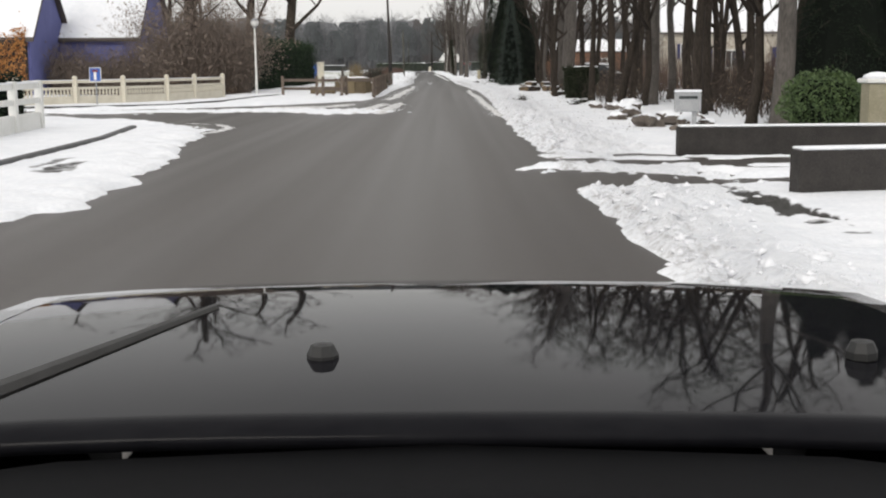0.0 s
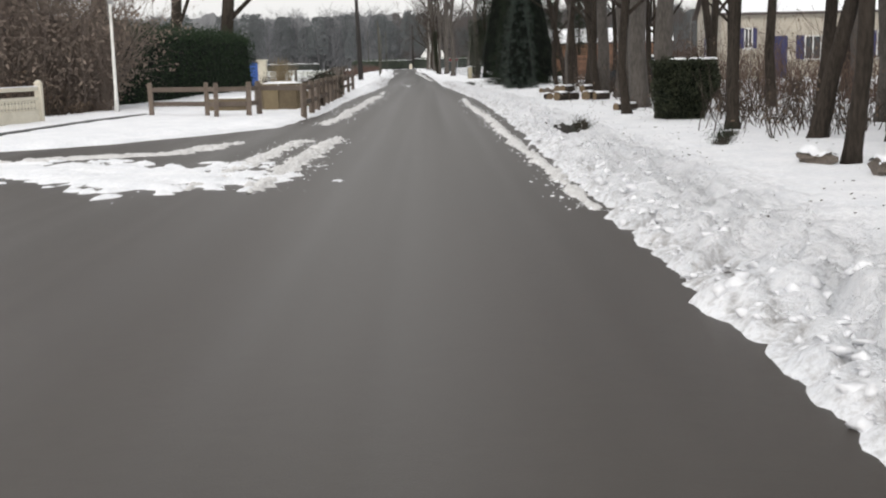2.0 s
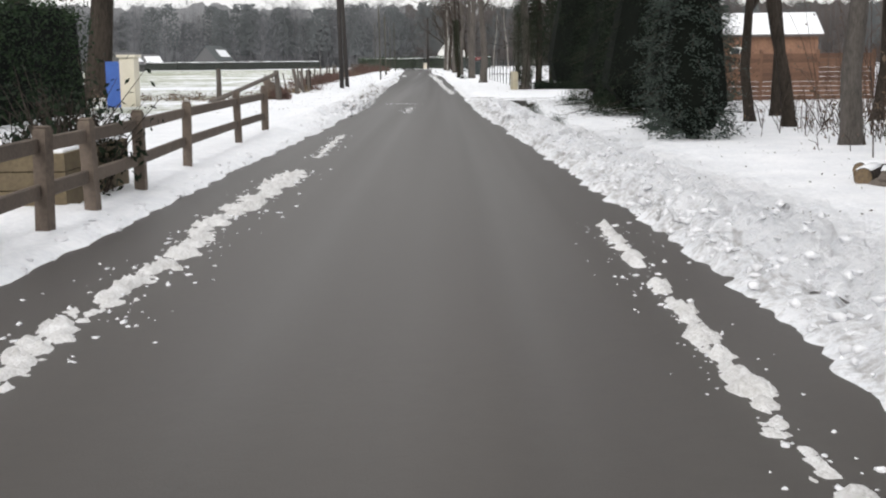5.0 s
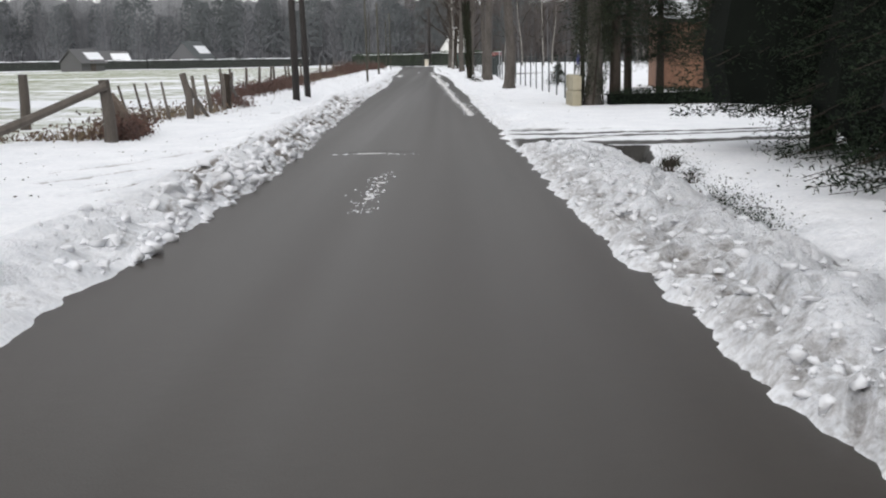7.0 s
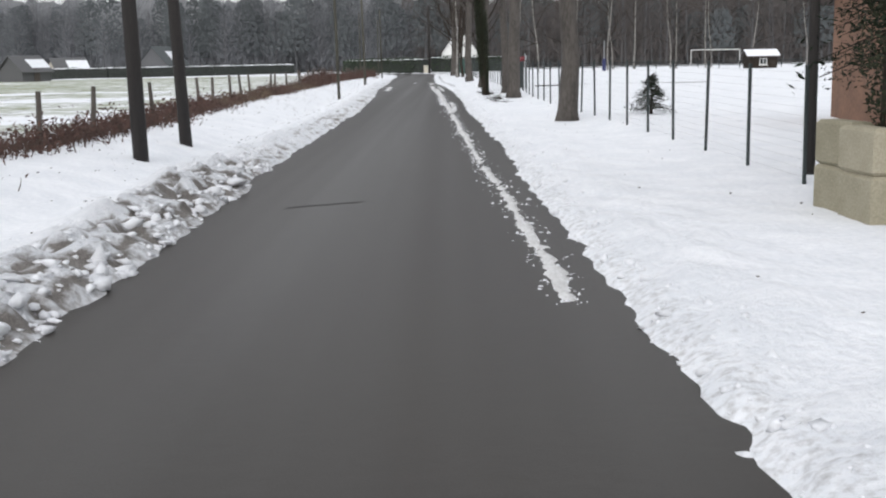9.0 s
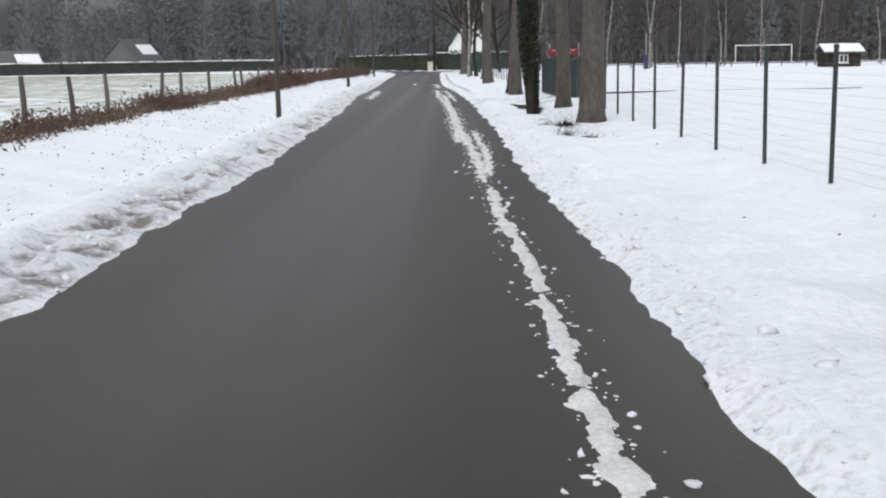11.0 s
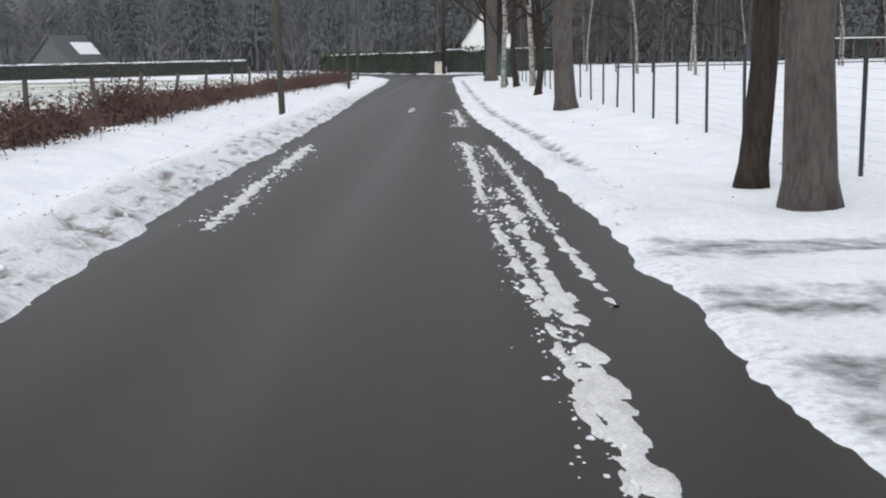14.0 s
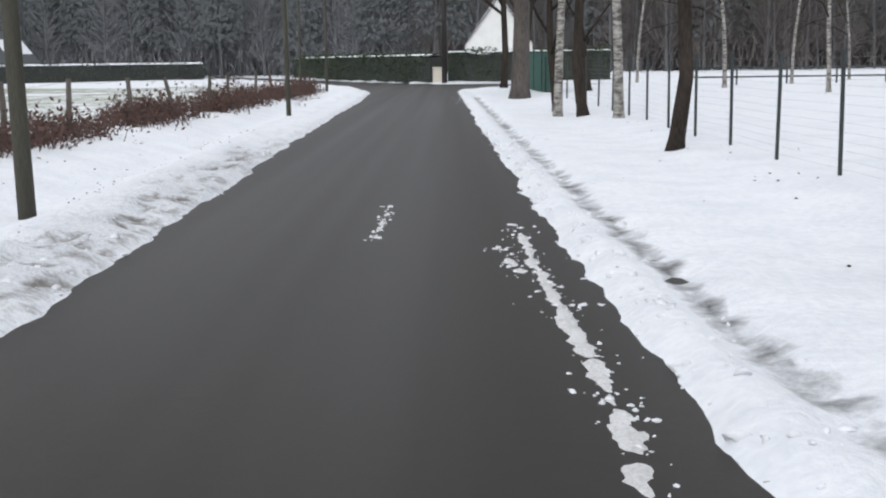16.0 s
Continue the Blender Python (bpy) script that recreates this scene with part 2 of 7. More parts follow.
ROCK = mat("rubble_stone", (0.19, 0.16, 0.135), (0.09, 0.075, 0.065), rough=0.9, scale=4, bump=0.8, dist=0.03, thing=True)
BLOCK = mat("concrete_block", (0.4, 0.36, 0.27), (0.24, 0.22, 0.15), rough=0.9, scale=2.5, bump=0.6, dist=0.02, thing=True)
KERB = mat("dark_kerb_stone", (0.1, 0.1, 0.1), (0.06, 0.06, 0.062), rough=0.7, scale=4)
STEEL = mat("galvanised_steel", (0.42, 0.43, 0.44), (0.3, 0.31, 0.32), rough=0.45, metal=0.7, bump=0.1)
STEEL_DARK = mat("dark_green_steel", (0.03, 0.04, 0.04), (0.02, 0.027, 0.027), rough=0.65, bump=0.1)
WIRE = mat("fence_wire", (0.16, 0.17, 0.17), rough=0.5, metal=0.5, bump=0)
RED = mat("red_sign_paint", (0.18, 0.014, 0.024), (0.14, 0.011, 0.02), rough=0.45, bump=0.05)
GREEN_NET = mat("green_windbreak", (0.025, 0.1, 0.075), (0.018, 0.075, 0.055), rough=0.8)
BLACK = mat("black_plastic", (0.02, 0.02, 0.02), rough=0.6, bump=0.1)
RUBBER = mat("tyre_rubber", (0.025, 0.025, 0.025), rough=0.85, bump=0.2)
GLASS = mat("window_glass", (0.05, 0.055, 0.06), rough=0.08, bump=0)
CAR_PAINT = mat("dark_car_paint", (0.02, 0.022, 0.026), (0.016, 0.018, 0.021), rough=0.2, bump=0)
LAMP_WHITE = mat("lamp_globe", (0.75, 0.75, 0.73), rough=0.3, bump=0)
for dull in (LEAF_DARK, LEAF_IVY, LEAF_HEDGE, SHADE_CORE, BARK, TWIG, HAZY_TWIG, HAZY_DARK, HAZY_WOOD, HAZY_TWIG_BROWN, HAZY_WOOD_BROWN):
    dull.node_tree.nodes["Principled BSDF"].inputs["Specular IOR Level"].default_value = 0.12


# ---- mesh helpers ----
class Shape:
    """Collects vertices and faces for one mesh."""

    def __init__(self):
        self.v, self.f = [], []

    def add(self, verts, faces):
        k = len(self.v)
        self.v.extend(tuple(p) for p in verts)
        self.f.extend(tuple(i + k for i in q) for q in faces)

    def box(self, x0, y0, z0, x1, y1, z1, m=None, bev=0.0):
        if bev:
            b = bev
            vs = []
            for z, e in ((z0, b), (z0 + b, 0), (z1 - b, 0), (z1, b)):
                vs += [(x0 + e, y0 + e, z), (x1 - e, y0 + e, z), (x1 - e, y1 - e, z), (x0 + e, y1 - e, z)]
            fs = [(3, 2, 1, 0), (12, 13, 14, 15)]
            for k in range(3):
                for i in range(4):
                    j = (i + 1) % 4
                    fs.append((4 * k + i, 4 * k + j, 4 * k + 4 + j, 4 * k + 4 + i))
        else:
            vs = [(x0, y0, z0), (x1, y0, z0), (x1, y1, z0), (x0, y1, z0), (x0, y0, z1), (x1, y0, z1), (x1, y1, z1), (x0, y1, z1)]
            fs = [(3, 2, 1, 0), (4, 5, 6, 7), (0, 1, 5, 4), (1, 2, 6, 5), (2, 3, 7, 6), (3, 0, 4, 7)]
        if m is not None:
            vs = [m @ Vector(p) for p in vs]
        self.add(vs, fs)
        return self

    def tube(self, path, radii, sides=6, cap=True):
        path = [Vector(p) for p in path]
        vs, fs = [], []
        n = len(path)
        for i, p in enumerate(path):
            d = (path[min(i + 1, n - 1)] - path[max(i - 1, 0)]).normalized()
            a = d.cross(Vector((0.31, 0.95, 0.07)))
            if a.length < 0.05:
                a = d.cross(Vector((1, 0, 0)))
            a.normalize()
            b = d.cross(a)
            for k in range(sides):
                w = 2 * math.pi * k / sides
                vs.append(p + (a * math.cos(w) + b * math.sin(w)) * radii[i])
        for i in range(n - 1):
            for k in range(sides):
                j = (k + 1) % sides
                fs.append((i * sides + k, i * sides + j, (i + 1) * sides + j, (i + 1) * sides + k))
        if cap:
            fs.append(tuple(range(sides))[::-1])
            fs.append(tuple((n - 1) * sides + k for k in range(sides)))
        self.add(vs, fs)
        return self

    def lathe(self, prof, sides=16, m=None):
        vs, fs = [], []
        for r, z in prof:
            for k in range(sides):
                w = 2 * math.pi * k / sides
                vs.append(Vector((r * math.cos(w), r * math.sin(w), z)))
        if m is not None:
            vs = [m @ p for p in vs]
        for i in range(len(prof) - 1):
            for k in range(sides):
                j = (k + 1) % sides
                fs.append((i * sides + k, i * sides + j, (i + 1) * sides + j, (i + 1) * sides + k))
        fs.append(tuple(range(sides))[::-1])
        fs.append(tuple((len(prof) - 1) * sides + k for k in range(sides)))
        self.add(vs, fs)
        return self

    def prism(self, outline, x0, x1, m=None):
        """An outline in (y, z) pushed along x."""
        n = len(outline)
        vs = [Vector((x0, y, z)) for y, z in outline] + [Vector((x1, y, z)) for y, z in outline]
        if m is not None:
            vs = [m @ p for p in vs]
        fs = [tuple(range(n))[::-1], tuple(range(n, 2 * n))]
        fs += [(i, (i + 1) % n, n + (i + 1) % n, n + i) for i in range(n)]
        self.add(vs, fs)
        return self

    def mesh(self, name, material, smooth=False):
        me = bpy.data.meshes.new(name)
        me.from_pydata(self.v, [], self.f)
        me.materials.append(material)
        if smooth:
            me.polygons.foreach_set("use_smooth", [True] * len(me.polygons))
        me.update()
        return me


def part(name, shape, material, parent=None, label="", smooth=False, m=None):
    me = shape if isinstance(shape, bpy.types.Mesh) else shape.mesh(name, material, smooth)
    ob = new(name, me)
    if parent is not None:
        ob.parent = parent
    if m is not None:
        ob.matrix_basis = m
    if label:
        tagged(ob, label)
    return ob


def thing(name, m, label, category, group="", kind=""):
    ob = new(name)
    ob.empty_display_size = 0.2
    ob.matrix_basis = m
    return tagged(ob, label, category, group, kind)


def at(x, y, z=0.0, turn=0.0, s=1.0):
    return pose(x, y, z, 0, 0, turn) @ Matrix.Diagonal((s, s, s, 1))


def leaves(shape, rng, pts, size, flat=0.0, slim=0.45):
    """Small pointed leaves or sprays round the given points."""
    if not len(pts):
        return
    p = np.array([tuple(q) for q in pts])
    a, c = rng.normal(size=p.shape), rng.normal(size=p.shape)
    a[:, 2] *= 1 - flat
    a /= np.linalg.norm(a, axis=1)[:, None]
    b = np.cross(a, c)
    b /= np.linalg.norm(b, axis=1)[:, None]
    s = (size * rng.uniform(0.6, 1.4, len(p)))[:, None]
    quad = np.stack([p - a * s, p + b * s * slim, p + a * s, p - b * s * slim], 1).reshape(-1, 3)
    k = len(shape.v)
    shape.v.extend(map(tuple, quad.tolist()))
    shape.f.extend((k + 4 * i, k + 4 * i + 1, k + 4 * i + 2, k + 4 * i + 3) for i in range(len(p)))


# ---- lie of the land ----
RIGHT_EDGE = ((-40, 2.6), (10, 2.57), (36, 2.55), (44, 2.72), (60, 2.86), (72, 2.8), (80, 2.5), (91, 2.1), (96, 1.88), (104, 1.72), (113, 1.66), (122, 1.42), (134, 1.32), (147, 1.03), (160, 0.86), (173, 0.66), (180, 0.36), (190, -0.08), (196, -0.46), (204, -0.66), (215, -0.85), (235, -1.1), (248, -1.3))
LEFT_EDGE = ((62, -2.25), (75, -2.3), (90, -1.95), (104, -1.8), (116, -2.15), (130, -2.45), (150, -2.6), (165, -3.05), (180, -3.75), (200, -4.1), (215, -4.6), (235, -5.0), (248, -5.5))
OUTLINE = [(x, y) for y, x in RIGHT_EDGE]
OUTLINE += [(0.4, 253), (3.1, 256.5), (14, 258.5), (40, 260), (40, 266), (14, 264.5), (2, 264.8), (-3, 268), (-9, 279), (-15, 294), (-26, 318), (-32, 318), (-18, 289), (-11, 270), (-7.2, 258)]
OUTLINE += [(x, y) for y, x in LEFT_EDGE[::-1]]
OUTLINE += [(-2.7, 55), (-4.2, 52), (-5.8, 49.6), (-9, 46.6), (-13.4, 44.6), (-50, 46.5), (-50, 40.5), (-13, 39.3), (-8, 36.2), (-5.0, 30.5), (-3.6, 20.3), (-3.2, 16.2), (-3.6, 13.0), (-4.0, 5), (-4.0, -40)]
DRIVES = (((2.0, 16.8), (9.5, 17.2), (9.5, 22.2), (2.0, 23.4)), ((0.8, 106.3), (12, 106.8), (12, 111), (0.8, 111.0)), ((0, 169.3), (4.4, 170.3), (4.4, 176.2), (0, 177.0)))


def edge_x(table, y):
    return np.interp(y, [a for a, _ in table], [b for _, b in table])


def signed(px, py, poly):
    """Distance to an outline, negative inside."""
    best = np.full(px.shape, 1e9)
    inside = np.zeros(px.shape, bool)
    for (ax, ay), (bx, by) in zip(poly, poly[1:] + poly[:1]):
        dx, dy = bx - ax, by - ay
        t = np.clip(((px - ax) * dx + (py - ay) * dy) / (dx * dx + dy * dy), 0, 1)
        best = np.minimum(best, np.hypot(px - ax - t * dx, py - ay - t * dy))
        cross = (ay > py) != (by > py)
        with np.errstate(divide="ignore", invalid="ignore"):
            inside ^= cross & (px < (bx - ax) * (py - ay) / (by - ay if by != ay else 1e-9) + ax)
    return np.where(inside, -best, best)


LATTICE = np.random.RandomState(7).rand(256, 256)


def value_noise(x, y):
    ix, iy = np.floor(x).astype(int), np.floor(y).astype(int)
    u, v = x - ix, y - iy
    u, v = u * u * (3 - 2 * u), v * v * (3 - 2 * v)
    g = lambda a, b: LATTICE[a % 256, b % 256]
    return (g(ix, iy) * (1 - u) + g(ix + 1, iy) * u) * (1 - v) + (g(ix, iy + 1) * (1 - u) + g(ix + 1, iy + 1) * u) * v


def fbm(x, y, size, octaves=4):
    total, amp, norm = 0.0, 1.0, 0.0
    for k in range(octaves):
        total = total + amp * value_noise(x / size + 17.3 * k, y / size + 9.1 * k)
        norm += amp
        amp *= 0.5
        size *= 0.5
    return total / norm


def step(a, b, x):
    t = np.clip((x - a) / (b - a), 0, 1)
    return t * t * (3 - 2 * t)


# thin snow left on the carriageway: line, half width, height
STREAKS = (
    (((-1.35, 40.3), (-1.15, 44), (-1.03, 50.5)), 0.22, 0.06),
    (((-1.75, 55.5), (-1.6, 60), (-1.54, 66), (-1.45, 72), (-1.3, 80)), 0.19, 0.05), (((-1.3, 82), (-1.4, 88)), 0.08, 0.03),
    (((-2.15, 40.8), (-1.95, 43), (-1.87, 46.5), (-1.65, 50)), 0.2, 0.04),
    (((-12.5, 43.2), (-8.0, 43.6), (-5.5, 44.2), (-3.4, 43.2), (-2.5, 42.0)), 1.0, 0.06),
    (((-6.4, 45.8), (-3.6, 46.9), (-2.9, 49.8)), 0.28, 0.05),
    (((2.58, 38), (2.56, 44), (2.5, 50), (2.5, 58), (2.42, 62), (2.32, 68), (2.36, 74)), 0.11, 0.05),
    (((1.2, 118), (1.1, 124.3), (0.89, 129), (0.5, 147)), 0.075, 0.03),
    (((0.5, 147), (0.42, 152), (0.27, 156), (0.16, 162), (-0.1, 174), (-0.3, 181)), 0.085, 0.03),
    (((0.2, 154), (0.1, 160), (0.0, 167.6), (-0.3, 175), (-0.44, 178), (-0.54, 182.6), (-0.66, 188)), 0.065, 0.025),
    (((0.2, 174), (0.05, 178), (-0.03, 181), (-0.25, 187)), 0.06, 0.025),
    (((-0.88, 200.8), (-0.68, 195.3), (-0.74, 192.3)), 0.07, 0.025),
    (((-0.77, 187.6), (-0.53, 186.5)), 0.06, 0.025),
    (((-1.05, 199.4), (-0.9, 197.9)), 0.06, 0.025),
    (((-2.12, 202.3), (-2.14, 199.8)), 0.03, 0.02),
    (((-3.12, 177.5), (-3.24, 181), (-3.32, 184), (-3.41, 188.0)), 0.11, 0.03),
    (((3.0, 19.9), (4.3, 19.5), (5.4, 18.9)), 0.5, 0.09),
    (((-9.0, 33.4), (-7.2, 32.8), (-6.1, 31.6)), 0.55, 0.08),
    (((-6.9, 35.2), (-5.4, 34.2), (-4.75, 32.6), (-4.7, 30.8), (-5.2, 29.2), (-6.4, 27.8)), 0.14, 0.02),
    (((-6.2, 33.6), (-5.4, 32.6), (-5.3, 31.0), (-5.9, 29.6)), 0.1, 0.015),
    (((-1.3, 105.9), (-0.6, 106.15), (-0.1, 105.8)), 0.1, 0.012),
    (((-0.38, 98.5), (-0.3, 103.0)), 0.06, 0.012),
    (((0.55, 148), (0.62, 152), (0.5, 157.5)), 0.07, 0.02),
    (((0.45, 252), (-0.6, 246), (-0.9, 232)), 0.2, 0.03),
)
TYRE_RUTS = (((-4.6, 101.2), (-3.63, 103.1), (-3.3, 104.5), (-2.75, 106.4)), ((-4.1, 100.4), (-3.19, 102), (-2.8, 102.9), (-2.6, 105.0)), ((-3.8, 99.6), (-2.88, 101.2), (-2.62, 103)), ((-4.9, 102.6), (-4.0, 104.2), (-3.2, 106.3)), ((-4.4, 99.0), (-3.3, 100.4), (-2.6, 101.6)))
# openings of the roadside ditch and wet hollows: x, y, half sizes
HOLES = ((4.45, 14.2, 0.3, 2.0), (3.62, 97.6, 0.1, 0.3), (-5.0, 19.6, 0.3, 1.3), (-5.45, 20.6, 0.16, 0.9), (3.3, 62.0, 0.16, 0.5), (-4.4, 120.5, 0.16, 0.3), (-3.3, 122.3, 0.12, 0.35))
# open ends of the roadside ditch where it runs into a pipe: middle, far end, length, half width, depth
DITCH_ENDS = ((3.55, 106.0, 2.2, 0.38, 0.65), (3.75, 51.3, 2.4, 0.35, 0.5), (2.1, 167.35, 1.7, 0.32, 0.55))


def chunks(px, py, size, stretch=1.0):
    """Broken blocks: height of the nearest block and how near its edge lies."""
    u, v = px / size, py / (size * stretch)
    iu, iv = np.floor(u), np.floor(v)
    near, second, high = np.full(u.shape, 9.0), np.full(u.shape, 9.0), np.zeros(u.shape)
    for du in (-1, 0, 1):
        for dv in (-1, 0, 1):
            a, b = (iu + du).astype(int), (iv + dv).astype(int)
            jx, jy, jz = LATTICE[a % 256, b % 256], LATTICE[(a + 91) % 256, (b + 37) % 256], LATTICE[(a + 13) % 256, (b + 171) % 256]
            d = np.hypot(u - a - jx, v - b - jy)
            tilt = jz + 0.6 * (u - a - jx) * (jx - 0.5) + 0.6 * (v - b - jy) * (jy - 0.5)
            first = d < near
            second = np.where(first, near, np.minimum(second, d))
            high = np.where(first, tilt, high)
            near = np.where(first, d, near)
    return high, second - near


def near_line(px, py, pts):
    best = np.full(px.shape, 1e9)
    for (ax, ay), (bx, by) in zip(pts, pts[1:]):
        dx, dy = bx - ax, by - ay
        t = np.clip(((px - ax) * dx + (py - ay) * dy) / (dx * dx + dy * dy), 0, 1)
        best = np.minimum(best, np.hypot(px - ax - t * dx, py - ay - t * dy))
    return best


def relief(px, py):
    """Height of the snow sheet, with slush, grass and wet or darkened ground shares."""
    sd0 = signed(px, py, OUTLINE)
    drive = np.minimum.reduce([signed(px, py, list(d)) for d in DRIVES])
    n_big, n_mid, n_small = fbm(px, py, 3.0), fbm(px + 40, py, 0.9, 3), fbm(px, py + 70, 0.34, 2)
    n_fine = value_noise(px / 0.13 + 5, py / 0.2)
    sd = sd0 + (0.17 + 0.45 * (1 - step(34, 42, py)) * (px < -2)) * (n_mid - 0.5) + (0.1 + 0.25 * (1 - step(34, 42, py)) * (px < -2)) * (n_small - 0.5)
    left = px < edge_x(LEFT_EDGE, py) * 0.5 + edge_x(RIGHT_EDGE, py) * 0.5
    ridge = np.exp(-((sd - 0.75) / 0.55) ** 2)
    strong = np.where(left, 0.35 + 0.75 * step(84, 96, py) * (1 - step(124, 140, py)) + 0.2 * step(140, 150, py), 0.9 - 0.3 * step(112, 118, py) - 0.25 * step(170, 180, py))
    lump = np.clip(n_mid * 1.5 - 0.35, 0, 1) + 0.7 * np.clip(n_small * 1.6 - 0.4, 0, 1)
    h = -0.07 + 0.12 * step(-0.08, 0.24, sd) + 0.05 * step(0.2, 1.4, sd) + ridge * strong * 0.16 * lump
    rough = np.exp(-np.clip(sd - 1.0, 0, None) / 0.9) * step(0, 0.3, sd)
    h += rough * strong * (0.07 * (n_small - 0.4) + 0.025 * (n_fine - 0.5)) + 0.06 * (n_big - 0.5) * step(0.5, 3, sd) + 0.025 * (n_small - 0.5) * step(0.5, 2, sd)
    h += 0.1 * step(2.0, 7.0, sd) * (n_big - 0.3)
    dirt = np.clip(0.62 * np.exp(-(np.clip(sd - 0.1, 0, None) / 0.45) ** 2) * step(-0.3, 0.0, sd), 0, 1) * np.where(left, 0.46 + 0.48 * step(96, 102, py) * (1 - step(124, 134, py)) + 0.2 * step(134, 144, py), 0.72)
    dirt += np.where(left, 0.22 * step(102, 108, py), 0.1 * step(84, 94, py)) * ridge * (1 - step(126, 138, py)) + np.where(left, 0.1, 0.0) * ridge * step(128, 138, py)
    for pts in TYRE_RUTS:
        wheel = (1 - step(0.05, 0.14, near_line(px, py, pts) + 0.2 * (n_small - 0.5) + 0.1 * (n_mid - 0.5))) * step(0.3, 0.46, fbm(px + 11, py * 0.5, 1.3, 2))
        dirt += 0.95 * wheel * step(0.0, 0.3, sd)
        h -= 0.04 * wheel * step(0.2, 0.6, sd)
    broken, seam = chunks(px + 0.1 * n_small, py, 0.3, 1.25)
    little, crack = chunks(px + 3.3, py + 0.1 * n_small, 0.14, 1.3)
    berm = np.exp(-((sd - 0.5) / 0.5) ** 2) * step(0.0, 0.2, sd)
    mess = berm * np.where(left, 0.3 * step(86, 92, py) + 0.65 * step(96, 100, py) * (1 - 0.65 * step(124, 132, py)) - 0.35 * step(205, 215, py), 0.5 - 0.35 * step(104, 110, py)) * (1 - step(212, 220, py))
    h += np.clip(mess, 0, 1) * (0.17 * (broken - 0.35) + 0.06 * (little - 0.5) - 0.05 * (1 - step(0.03, 0.2, seam)))
    # darker along seams and cracks and on the lowest blocks
    gap = (1 - step(0.04, 0.22, seam)) * 0.7 + (broken < 0.3) * 0.5 + (1 - step(0.05, 0.25, crack)) * 0.25
    dirt = np.where(left, dirt + np.clip(mess, 0, 1) * (gap - 0.22) * 1.3, dirt + np.clip(mess, 0, 1) * gap * 0.35)
    trod = np.where(left, 0.0, np.exp(-((sd - 1.2) / 0.9) ** 2) * (1 - step(103, 107, py)) * step(10, 20, py))
    h += trod * (0.15 * (broken - 0.5) + 0.08 * (little - 0.5) - 0.06 * (1 - step(0.03, 0.22, seam)) - 0.03 * (1 - step(0.05, 0.25, crack)))
    dirt = dirt + trod * (gap - 0.25) * 0.3
    cut = (1 - step(-0.5, 0.45, drive + 0.8 * (n_mid - 0.5))) * step(-0.3, 0.25, sd)
    bend = py + 0.035 * (px - 2) ** 2 * np.where(py > 60, -1, 0.4)
    track = step(0.38, 0.6, fbm(px * 0.13 + 3, bend * 1.5, 0.75, 3))
    track = np.where(py < 60, track * 0.35, track)
    floor = np.where(py < 60, -0.045 + 0.075 * step(0.63, 0.74, fbm(px, py * 1.6, 1.2, 3)), 0.012 + 0.05 * track * (n_mid + 0.3))
    h = h * (1 - cut) + cut * (floor + 0.02 * (n_fine - 0.5))
    wet_dark = cut * (0.8 - 0.75 * track) * step(-0.2, 0.3, sd0)
    wet_dark = np.where(py > 150, wet_dark * 0.56, np.where(py < 60, 0, wet_dark))
    for pts, half, high in STREAKS:
        if half < 0.4:
            continue
        d = near_line(px, py, pts) + half * 1.1 * (n_mid - 0.5) + half * 2.4 * (n_small - 0.5) + half * 2.2 * (n_fine - 0.5)
        bed = -0.05 + (high + 0.05) * (1 - step(half * 0.2, half * 1.7, d)) + 0.03 * (n_fine - 0.5)
        h = np.maximum(h, np.where(d < half * 1.7, bed, -1))
        dirt = np.where((d < half * 1.7) & (sd < 0), 0.2, dirt)
    swale = np.where(left, step(116, 128, py) * (1 - step(236, 246, py)), 0.0)
    h += swale * (0.05 * np.exp(-((sd - 0.95) / 0.45) ** 2) - 0.22 * np.exp(-((sd - 2.1) / 0.6) ** 2) + 0.12 * step(2.7, 4.4, sd))
    dirt += swale * 0.5 * np.exp(-((sd - 2.1) / 0.3) ** 2) * step(0.56, 0.66, n_mid)
    # the sports side lies a little higher; a shallow ditch runs before it
    h += np.where(left, 0, step(2.3, 3.2, sd) * 0.1 * step(124, 138, py))
    ditch = np.where(left, 0, np.exp(-((px - 3.72 - 0.12 * (n_big - 0.5)) / 0.36) ** 2)) * (step(84, 92, py) * (1 - step(104.9, 105.6, py)) + 0.7 * step(46, 49, py) * (1 - step(51, 60, py)))
    h -= 0.16 * ditch
    for cx, end, length, half, deep in DITCH_ENDS:
        u = (end - py) / length
        off = np.abs(px - cx + 0.1 * (n_mid - 0.5) + 0.1 * (n_small - 0.5))
        mouth = (1 - step(0.15, 1.1, off / (half * np.clip(1 - 0.9 * u, 0.1, 1)))) * step(-0.03, 0.02, u) * (1 - step(0.85, 1.0, u))
        lip = np.exp(-(off / 0.55) ** 2) * step(0.4, 0.9, u) * (1 - step(1.3, 2.0, u))
        h = np.where(lip > 0.02, h - 0.6 * lip * np.clip(h + 0.02, 0, 1), h) - deep * mouth
        # the pipe mouth's shade is put into the colour, rim included
        wet_dark = np.maximum(wet_dark, 1.4 * (1 - step(0.95, 1.1, off / (half * np.clip(1 - 0.9 * u, 0.1, 1)))) * step(-0.12, -0.07, u) * (1 - step(0.9, 1.0, u)))
    for cx, cy, w, d in HOLES:
        r = np.hypot((px - cx) / w, (py - cy) / d) + 1.0 * (n_mid - 0.5) + 1.1 * (n_small - 0.5)
        pit = 1 - step(0.6, 1.0, r)
        h -= pit * (0.03 if cx < 0 else 0.1)
